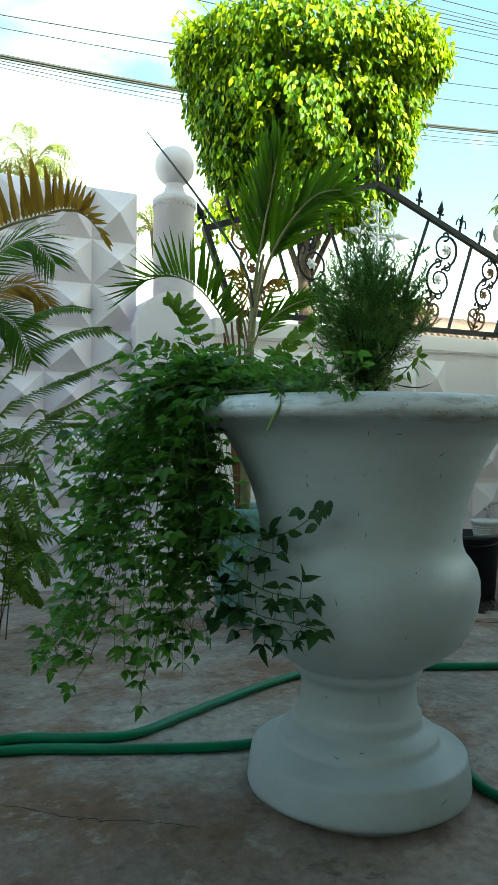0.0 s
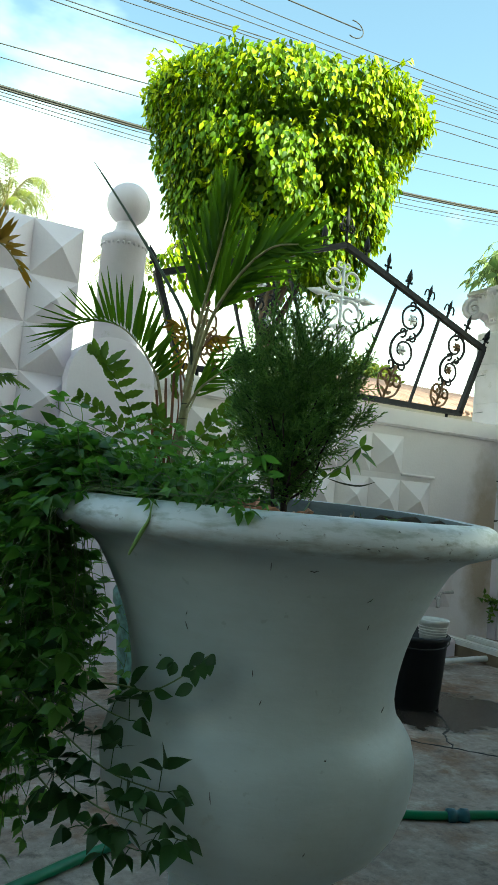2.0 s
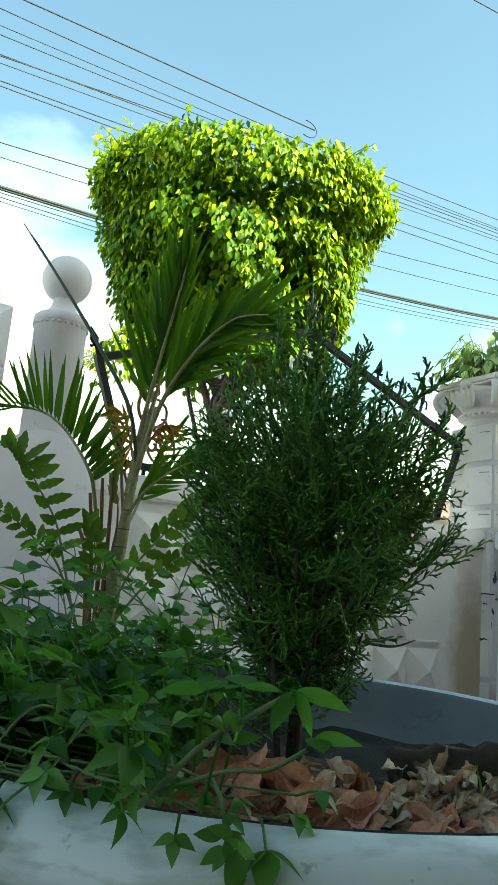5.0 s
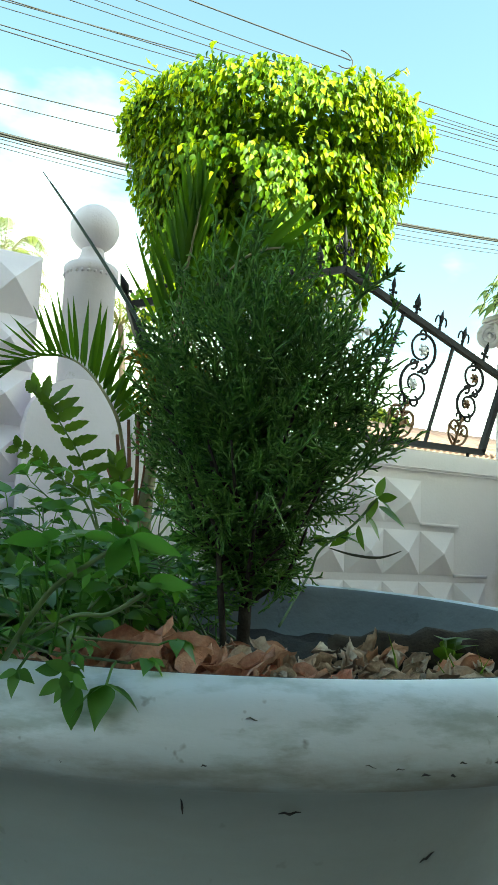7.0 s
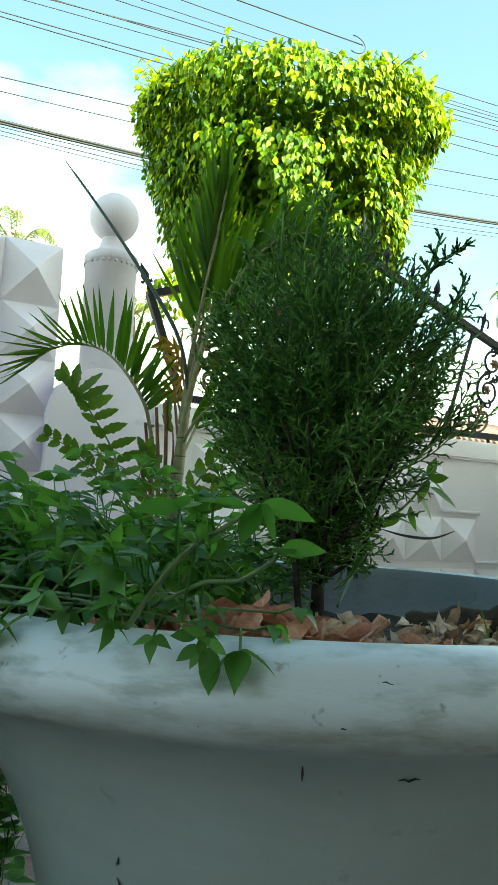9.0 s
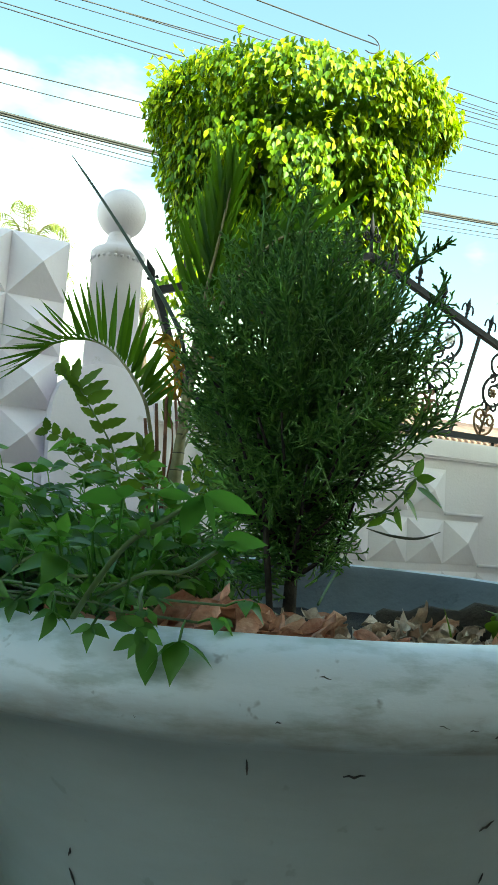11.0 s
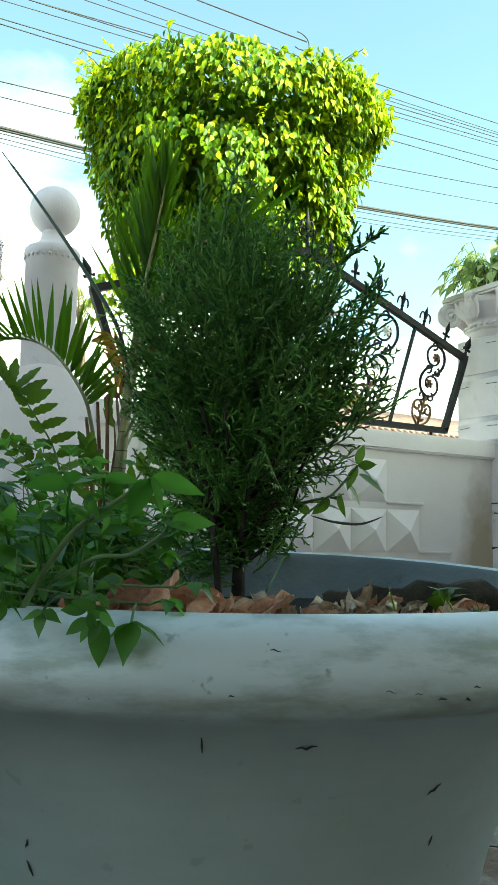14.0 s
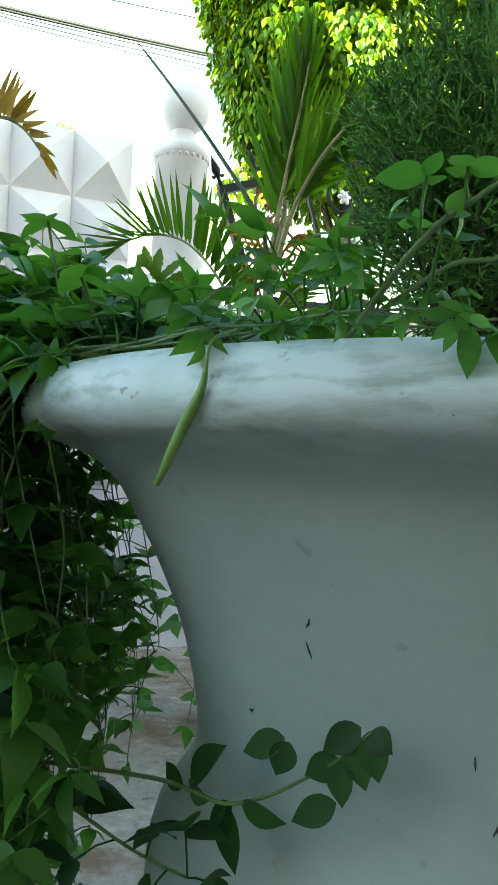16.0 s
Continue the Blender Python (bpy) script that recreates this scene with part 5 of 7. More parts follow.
def build_vine():
    RNG.seed(15)
    v = thing("trailing_vine", "dense dark green three-leaved vine spilling over the urn's rim", "vine", at=(UX, UY, 0.85))
    # runners that arch over the rim, fan out to the side and hang down
    lo_r, lo_z = [0.26, 0.36, 0.46, 0.58, 0.70], [0.45, 0.35, 0.30, 0.29, 0.31]
    for i in range(47):
        az = min(max(RNG.gauss(158, 17), 112), 188 + rnd(-5, 3))
        far = max(0.0, 1 - abs(az - 156) / 42)
        out = 0.33 + (0.35 * far + 0.06) * rnd(0.0, 1.0)
        floor = float(np.interp(out, lo_r, lo_z))
        zend = floor + (0.62 - floor) * rnd(0.0, 1.0) ** 1.6 + (0.12 if far < 0.3 else 0)
        ztop = rnd(0.90, 0.96) if az < 168 else rnd(0.893, 0.915)
        drop = ztop - zend
        da = rnd(-16, 16 if az < 166 else 1)
        pts = [around(az + rnd(-30, 20), rnd(0.08, 0.24), 0.85), around(az, 0.315, ztop), around(az + da * 0.2 + rnd(-3, 3), 0.33 + (out - 0.33) * 0.36 + 0.02, ztop - 0.10 * drop),
               around(az + da * 0.6 + rnd(-5, 5), 0.33 + (out - 0.33) * 0.64 + rnd(0.0, 0.05), ztop - 0.40 * drop), around(az + da + rnd(-5, 5), 0.33 + (out - 0.33) * 0.90 + rnd(-0.02, 0.03), zend + 0.25 * drop), around(az + da * 1.2, out + rnd(-0.02, 0.05), zend)]
        # runners close to the urn take the leaf colour that holds shade
        runner(v, pts, 0.024, rnd(0.027, 0.038) * (0.8 if az > 174 else 1), 0.0012, M_LEAF_DIM if out < 0.40 else None)
    # runners that hang close to the urn's waist
    for i in range(19):
        az = rnd(130, 188)
        z0, z1 = rnd(0.70, 0.86), rnd(0.44, 0.64)
        r0 = rnd(0.31, 0.39)
        pts = [around(az, 0.33, 0.893), around(az + 1, r0 + 0.03, 0.86), around(az + rnd(-6, 6), r0, z0 - 0.06), around(az + rnd(-12, 12), r0 - rnd(0.0, 0.03), (z0 + z1) / 2), around(az + rnd(-16, 16), r0 + rnd(-0.01, 0.04), z1)]
        runner(v, pts, 0.019, rnd(0.032, 0.042), 0.0009, M_LEAF_DIM)
    # runners that reach far out to the side
    for i in range(29):
        az = rnd(140, 172)
        out = rnd(0.50, 0.68)
        z1 = rnd(0.58, 0.86)
        pts = [around(az, 0.2, 0.87), around(az, 0.34, rnd(0.91, 0.96)), around(az + rnd(-5, 5), 0.5, z1 + 0.05), around(az + rnd(-8, 8), out, z1 - rnd(0.0, 0.14))]
        runner(v, pts, 0.024, 0.031)
    for az, out, z1 in ((152, 0.52, 0.985), (156, 0.49, 0.96), (149, 0.56, 0.93), (154, 0.70, 0.31), (151, 0.68, 0.29), (157, 0.66, 0.30), (160, 0.62, 0.27)):
        low = z1 < 0.5
        pts = [around(az, 0.25, 0.87), around(az, 0.36, 0.93 if low else 0.955), around(az, 0.36 + (out - 0.36) * 0.6, 0.70 if low else z1), around(az, out - 0.07, 0.42 if low else z1 + 0.005), around(az, out, z1)]
        runner(v, pts, 0.024, 0.031)
    # low tangle over the soil and along the rim
    for i in range(54):
        az = rnd(85, 214)
        r1 = rnd(0.12, 0.33)
        top = 0.948 if az < 165 else 0.922
        pts = [around(az + rnd(-40, 20), rnd(0.05, 0.2), 0.85), around(az + rnd(-15, 8), r1 * 0.8, rnd(0.875, 0.915)),
               around(az + rnd(-12, 6), r1, rnd(0.89, top)), around(az + rnd(-25, 8), r1 + rnd(-0.07, 0.03), rnd(0.89, top))]
        runner(v, pts, 0.018, 0.021)
    # upright shoots towards the back
    for i in range(8):
        az = rnd(70, 160)
        pts = [around(az, rnd(0.12, 0.26), 0.85), around(az + rnd(-8, 8), rnd(0.2, 0.32), 0.94), around(az + rnd(-14, 14), rnd(0.25, 0.42), rnd(0.96, 1.04))]
        runner(v, pts, 0.02, 0.026)
    # thin stems lying along the rim
    for z, r, a0, a1 in ((0.893, 0.335, 120, 234), (0.894, 0.325, 140, 220), (0.891, 0.342, 165, 218), (0.897, 0.318, 150, 236)):
        pts = [around(a0 + (a1 - a0) * k / 6, r + rnd(-0.006, 0.006), z + rnd(-0.002, 0.005)) for k in range(7)]
        runner(v, pts, 0.07, 0.02)
    # cluster that hangs over the front of the rim
    st, lv = MB(), MB()
    p = around(231.3, 0.369, 0.890)
    for d, L in (((-0.05, -0.1, -1.0), 0.0215), ((-0.8, 0.25, -0.6), 0.0125), ((0.75, -0.6, -0.5), 0.0095), ((-0.5, -0.2, -0.9), 0.0120), ((0.9, -0.6, -0.15), 0.0095), ((-0.9, 0.5, -0.1), 0.0135),
                 ((0.30, -0.2, -0.9), 0.0110), ((-0.3, 0.1, -0.5), 0.012), ((0.2, -0.5, -0.3), 0.011), ((-0.9, 0.3, 0.3), 0.012), ((0.8, -0.5, 0.3), 0.0095)):
        lv.leaf(p + rvec() * 0.004, d, Vector((-0.6, -0.75, 0.25)) + rvec() * 0.35, L, L * 0.46, 0.22, 0.12, FINE_LEAFLET)
    st.tube([around(228, 0.32, 0.905), around(230, 0.355, 0.904), p], 0.0012, 4)
    r = part("runner", st, M_STEM, v)
    part("foliage", lv, M_LEAF_DIM, r)
    # raised leafy shoot close to the eye
    st, lv = MB(), MB()
    path = spline([(1.075, 1.190, 0.868), (1.062, 1.125, 0.888), (1.071, 1.082, 0.925), (1.086, 1.065, 0.941), (1.096, 1.055, 0.950)], 6)
    st.tube(path, [0.0019 - 0.00003 * k for k in range(len(path))], 6)
    part("runner", MB().tube(spline([(1.070, 1.110, 0.900), (1.082, 1.076, 0.915), (1.096, 1.065, 0.917), (1.108, 1.052, 0.928)], 5), 0.0011, 5), M_STEM, v, "thin pale green stem")
    for foot, knee, tips in (((1.070, 1.082, 0.926), (1.0685, 1.0765, 0.950), ((1.049, 1.086, 0.950), (1.0665, 1.065, 0.957), (1.083, 1.092, 0.956))),
                             ((1.083, 1.068, 0.939), (1.0815, 1.0665, 0.953), ((1.068, 1.060, 0.954), (1.098, 1.060, 0.953), (1.090, 1.085, 0.958))),
                             ((1.096, 1.055, 0.950), (1.099, 1.052, 0.953), ((1.122, 1.040, 0.948), (1.103, 1.040, 0.936), (1.112, 1.066, 0.953), (1.092, 1.060, 0.935))),
                             ((1.108, 1.052, 0.928), (1.110, 1.050, 0.933), ((1.126, 1.036, 0.934), (1.103, 1.034, 0.932), (1.128, 1.062, 0.930)))):
        a, b = Vector(foot), Vector(knee)
        lv.tube([a, a.lerp(b, 0.5) + rvec() * 0.0008, b], 0.0008, 5)
        for q in tips:
            d = Vector(q) - b
            lv.leaf(b, d, Vector((0.30, 0.45, 0.85)) + rvec() * 0.3, d.length * 1.02, d.length * 0.66, 0.12, 0.10, FINE_LEAFLET)
    r = part("runner", st, M_STEM, v, "thick pale green stem")
    part("foliage", lv, M_LEAF_FRESH, r, "bright green leaflets")
    # upright three-leaved sprigs over the rim
    for foot, knee in (((0.975, 1.36, 0.90), (0.953, 1.347, 0.985)), ((1.0, 1.40, 0.90), (0.984, 1.400, 0.978)), ((1.02, 1.45, 0.90), (1.01, 1.46, 0.975)), ((1.05, 1.36, 0.90), (1.04, 1.37, 0.955)), ((1.09, 1.43, 0.90), (1.08, 1.45, 0.965)), ((0.99, 1.30, 0.89), (0.965, 1.28, 0.935))):
        a, b = Vector(foot), Vector(knee)
        r, lv = part("runner", MB().tube([a, a.lerp(b, 0.5) + rvec() * 0.004, b], 0.0010, 5), M_STEM, v), MB()
        for k in range(3):
            g = rnd(-0.4, 0.4) + k * 2.1
            d = Vector((math.cos(g), math.sin(g), rnd(-0.3, 0.2)))
            L = rnd(0.020, 0.027)
            lv.leaf(b, d, Vector((0, 0, 1)) + rvec() * 0.5, L, L * 0.62, 0.15, 0.2, FINE_LEAFLET)
        part("foliage", lv, M_LEAF_VINE, r)
    # leafy runners that end at the hanging cluster
    for pts in ([around(208, 0.30, 0.897), around(217, 0.330, 0.899), around(224, 0.345, 0.899), around(229.5, 0.358, 0.896)],
                [around(216, 0.27, 0.893), around(222, 0.305, 0.903), around(227, 0.330, 0.906), around(230.5, 0.350, 0.902)]):
        runner(v, pts, 0.010, 0.0135, 0.0012, M_LEAF_DIM)
    for i in range(3):
        az = rnd(200, 222)
        pts = [around(az - 10, 0.15, 0.86), around(az - 4, 0.24, 0.90), around(az, 0.31, rnd(0.905, 0.93)), around(az + rnd(0, 5), 0.35, rnd(0.898, 0.915))]
        runner(v, pts, 0.022, 0.022)
    # runners that reach round in front of the urn's bowl, shade in their leaf colour
    st, lv = MB(), MB()
    st.tube(spline([around(176, 0.34, 0.605), around(190.7, 0.285, 0.617), around(197.8, 0.276, 0.6192), around(203.4, 0.273, 0.6203), around(209.7, 0.272, 0.6341), around(215.1, 0.272, 0.6515), around(219.3, 0.273, 0.6672), around(223.1, 0.274, 0.6859)], 5), [0.0018 - 0.00003 * k for k in range(36)], 5)
    for a0, z0, a1, z1 in ((212.1, 0.6705, 206.1, 0.657), (212.7, 0.6692, 211.5, 0.650), (195.9, 0.6229, 202.2, 0.6549), (194.3, 0.6146, 190.2, 0.6242), (195.6, 0.6194, 200.3, 0.6169), (204.4, 0.6216, 200.4, 0.597),
                           (203.4, 0.6193, 205.3, 0.5821), (205.9, 0.624, 212.6, 0.6224), (219.3, 0.6669, 215.4, 0.6545), (219.5, 0.6671, 219.8, 0.6427), (219.1, 0.643, 213.7, 0.6272), (221.7, 0.6867, 217.4, 0.6704),
                           (220.8, 0.6792, 222.6, 0.6549), (222.7, 0.6855, 224.1, 0.6606), (222.7, 0.6846, 225.4, 0.6776)):
        p, q = around(a0, 0.272, z0), around(a1, 0.277, z1)
        n = (p - Vector((UX, UY, p.z))).normalized()
        lv.leaf(p, q - p, n + rvec() * 0.35, (q - p).length * 1.03, max(0.017, (q - p).length * 0.50), 0.22, 0.14, FINE_LEAFLET)
    r = part("runner", st, M_STEM, v)
    part("foliage", lv, M_LEAF_SHADED, r, "dark leaflets with shade in their colour")
    for pts in ([around(180, 0.40, 0.60), around(198, 0.325, 0.525), around(212, 0.30, 0.508), around(217, 0.294, 0.508)],
                [around(180, 0.40, 0.54), around(198, 0.33, 0.475), around(212, 0.30, 0.460), around(221, 0.29, 0.450)],
                [around(186, 0.40, 0.66), around(196, 0.325, 0.60), around(203, 0.30, 0.585)],
                [around(182, 0.38, 0.50), around(196, 0.33, 0.44), around(210, 0.30, 0.425)]):
        runner(v, pts, 0.0135, 0.036, 0.0015, M_LEAF_SHADED)
    # a pod hanging from the rim
    pod = spline([around(213.2, 0.345, 0.893), around(213.3, 0.366, 0.884), around(213.1, 0.370, 0.862), around(211.2, 0.369, 0.842), around(208.6, 0.367, 0.815)], 5)
    n = len(pod)
    part("pod", MB().tube(pod, [0.0008 if k < n * 0.35 else 0.0024 * math.sin(math.pi * min(1, max(0.08, (k / n - 0.33) / 0.7))) + 0.0005 for k in range(n)], 8), M_POD, v, "slim green seed pod")
    # slender shoot at the far side, with a curved thin pod
    s = thing("leafy_shoot", "slender leafy shoot rising from the urn's soil", "shoot", at=(1.47, 1.43, 0.85))
    st, lv = MB(), MB()
    path = spline([(1.46, 1.52, 0.855), (1.553, 1.603, 0.914), (1.566, 1.596, 0.949), (1.605, 1.577, 0.984), (1.635, 1.562, 1.024)], 6)
    st.tube(path, 0.0018, 5)
    for b, e in (((1.636, 1.561, 1.012), (1.670, 1.545, 0.990)), ((1.622, 1.568, 0.998), (1.641, 1.560, 0.970)), ((1.612, 1.573, 0.985), (1.617, 1.571, 0.952)), ((1.600, 1.579, 0.975), (1.580, 1.590, 0.955)),
                 ((1.635, 1.562, 1.022), (1.621, 1.569, 0.992)), ((1.635, 1.562, 1.024), (1.658, 1.550, 1.026)), ((1.635, 1.562, 1.024), (1.650, 1.545, 1.006)), ((1.635, 1.562, 1.026), (1.640, 1.556, 1.052)),
                 ((1.635, 1.562, 1.026), (1.614, 1.566, 1.036)), ((1.635, 1.562, 1.026), (1.610, 1.575, 1.018)), ((1.590, 1.585, 0.968), (1.612, 1.570, 0.963)), ((1.575, 1.592, 0.955), (1.556, 1.600, 0.968))):
        d = Vector(e) - Vector(b)
        lv.leaf(b, d, rvec() - AHEAD0 * 0.8 + Vector((0, 0, 0.6)), d.length * 1.1, max(0.014, d.length * 0.5), 0.2, 0.12, FINE_LEAFLET)
    part("stem", st, M_STEM, s)
    part("foliage", lv, M_LEAF_LOBED, s)
    c = spline([(1.575, 1.590, 0.952), (1.606, 1.577, 0.944), (1.640, 1.560, 0.942), (1.668, 1.546, 0.953)], 6)
    part("pod", MB().tube(c, [0.0004 + 0.0016 * math.sin(math.pi * k / (len(c) - 1)) for k in range(len(c))], 6), M_FERNSTEM, s, "thin dark curved pod")


# ---------------------------------------------------------------- dry leaves on the soil
def dry_leaf(p, size, mat, tilt, label):
    """A pointed, creased leaf that has curled and twisted as it dried."""
    mb = MB()
    n, m = 10, 4
    a = rnd(0, 6.28)
    f = Vector((math.cos(a), math.sin(a), 0))
    nrm = (Vector((0, 0, 1)) + rvec() * tilt).normalized()
    f = (f - nrm * f.dot(nrm)).normalized()
    s = nrm.cross(f)
    curl, fold, twist = rnd(-1.4, 2.2), rnd(0.1, 1.0), rnd(-2.8, 2.8)
    seed = Vector((rnd(0, 50), rnd(0, 50), 0))
    verts, faces = [], []
    for i in range(n):
        t = i / (n - 1)
        w = size * max(0.008, 0.85 * t ** 0.8 * (1 - t) ** 1.15)
        ang = twist * (t - 0.5)
        for k in range(-m, m + 1):
            q = k / m
            ragged = 1 + 0.3 * noise.noise(seed + Vector((t * 7, q * 2, 3)))
            x = w * q * ragged
            h = fold * abs(x) + curl * size * 0.9 * (t - 0.5) ** 2 + size * 0.15 * noise.noise(seed + Vector((t * 4, q * 2.2, 0))) + size * 0.06 * noise.noise(seed + Vector((t * 11, q * 6, 5)))
            sv = s * math.cos(ang) + nrm * math.sin(ang)
            nv = nrm * math.cos(ang) - s * math.sin(ang)
            verts.append(Vector(p) + f * size * (t - 0.5) + sv * x + nv * h)
    c = 2 * m + 1
    for i in range(n - 1):
        for k in range(2 * m):
            o = i * c + k
            faces.append((o, o + 1, o + c + 1, o + c))
    mb.add(verts, faces)
    return solid("dry_leaf", mb, mat, label, "dry leaf", "", "dry leaves on the soil", smooth=True)


def build_litter():
    RNG.seed(16)
    for i in range(190):
        az = rnd(206, 294)
        r = rnd(0.12, 0.285)
        orange = RNG.random() < (0.85 if az < 244 else 0.35 if az < 258 else 0.06)
        p = around(az, r, 0.860 + rnd(0, 0.014))
        dry_leaf(p, rnd(0.026, 0.046) if orange else rnd(0.02, 0.036), M_DRY1 if orange else M_DRY2, 1.3 if orange else 1.6,
                 "curled orange-brown dry leaf on the soil" if orange else "curled pale tan dry leaf on the soil")
    for az, r, sz in ((224, 0.225, 0.056), (231, 0.235, 0.05), (238, 0.245, 0.046), (229, 0.19, 0.05), (246, 0.25, 0.042), (235, 0.20, 0.05)):
        dry_leaf(around(az, r, 0.880), sz, M_DRY1, 1.6, "large curled orange-brown dry leaf on the soil")
    # woody stick on the soil and a little seedling
    pts = spline([around(300, 0.10, 0.86), around(312, 0.19, 0.872), around(319, 0.285, 0.868)], 8)
    mb = MB().tube(pts, [0.017 + 0.003 * math.sin(k * 1.9) + rnd(-0.002, 0.002) for k in range(len(pts))], 10)
    solid("wood_stick", mb, M_WOODY, "dark rotting stick lying on the soil", "stick", smooth=True)
    sd = thing("seedling", "tiny green seedling among dry leaves", "seedling", at=around(300, 0.20, 0.86))
    lv = MB()
    for k in range(6):
        lv.leaf(around(300, 0.20, 0.865 + 0.004 * k), rvec() + Vector((0, 0, 0.6)), (0, 0, 1), 0.028, 0.018, 0.2, 0.3, LEAFLET)
    part("foliage", lv, M_LEAF_LOBED, sd)
    part("stem", MB().tube([around(300, 0.20, 0.85), around(300, 0.20, 0.885)], 0.0012, 5), M_STEM, sd)
    for i in range(4):
        az, r = rnd(262, 290), rnd(0.2, 0.27)
        b = around(az, r, 0.85)
        mb = MB()
        for k in range(3):
            mb.leaf(b + rvec() * 0.004, Vector((rnd(-0.5, 0.5), rnd(-0.5, 0.5), 1)), rvec(), rnd(0.025, 0.05), 0.002, 0.1, 0.3)
        solid("grass_tuft", mb, M_LEAF_FERN, "thin green grass blades sprouting from the soil", "grass", "", "grass in the urn", smooth=True)


# ---------------------------------------------------------------- palms and ferns behind the urn
def frond(parent, pts, count, length, width, mats, up=(0, 0, 1), spread=0.9, droop=0.35, lift=0.2, start=0.12, both=True, thick=0.005, lens=None, shape=((0.12, 0.5), (0.55, 0.44)), name="frond"):
    """A feathered leaf: midrib through pts, leaflets on both sides."""
    path = spline(pts, 10)
    N = len(path)
    st, lv = MB(), MB()
    st.tube(path, [thick * (1 - 0.75 * i / N) for i in range(N)], 6)
    up = Vector(up).normalized()
    for i in range(count):
        t = start + (0.985 - start) * i / (count - 1)
        k = min(int(t * (N - 1)), N - 2)
        p = path[k].lerp(path[k + 1], t * (N - 1) - k)
        tan = (path[min(k + 2, N - 1)] - path[max(k - 1, 0)]).normalized()
        sd = tan.cross(up)
        sd = sd.normalized() if sd.length > 0.05 else rvec()
        nn = sd.cross(tan)
        prof = math.sin(math.pi * (0.18 + 0.74 * (t - start) / (1 - start))) ** 0.8 if lens is None else float(np.interp(t, [q[0] for q in lens], [q[1] for q in lens]))
        fwd = 0.55 + 0.6 * t
        for sg in ((-1, 1) if both else (1,)):
            d = tan * fwd + sd * sg * spread + nn * lift + rvec() * 0.07
            lv.leaf(p, d, nn, length * prof * rnd(0.88, 1.08), width * (0.7 + 0.3 * prof), 0.35, droop * rnd(0.6, 1.4), shape)
    f = part(name, st, mats[0], parent)
    part("foliage", lv, mats[1], f)
    return f


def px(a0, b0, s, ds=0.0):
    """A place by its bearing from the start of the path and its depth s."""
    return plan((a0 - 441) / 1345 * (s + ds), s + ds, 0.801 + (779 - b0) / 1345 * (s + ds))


BLADE = ((0.10, 0.42), (0.30, 0.50), (0.60, 0.38), (0.82, 0.20))
LOBE = ((0.06, 0.30), (0.16, 0.46), (0.26, 0.40), (0.38, 0.54), (0.50, 0.42), (0.62, 0.46), (0.74, 0.30), (0.88, 0.20))


def plume(parent, pts, sets, mats, thick=0.005, shape=BLADE, flat=0.3, name="frond"):
    """A leaf seen broadside: midrib through pts; each set of leaflets runs (from, to, count, first and last angle, first and last length, width, droop)."""
    path = spline(pts, 10)
    N = len(path)
    st, lv = MB(), MB()
    st.tube(path, [thick * (1 - 0.75 * i / N) for i in range(N)], 6)
    for t0, t1, count, a0, a1, l0, l1, width, droop in sets:
        for i in range(count):
            f = i / max(1, count - 1)
            t = (t0 + (t1 - t0) * f) * (N - 1)
            k = min(int(t), N - 2)
            p = path[k].lerp(path[k + 1], t - k)
            a = radians(a0 + (a1 - a0) * f + RNG.gauss(0, 3.5))
            d = RIGHT0 * math.cos(a) + Vector((0, 0, math.sin(a))) + AHEAD0 * rnd(-flat, flat)
            nn = -AHEAD0 + rvec() * 0.45
            lv.leaf(p, d, nn, (l0 + (l1 - l0) * f) * rnd(0.86, 1.1), width * rnd(0.8, 1.1), 0.3, droop * rnd(-1.0, 1.0), shape)
    f = part(name, st, mats[0], parent)
    part("foliage", lv, mats[1], f)
    return f


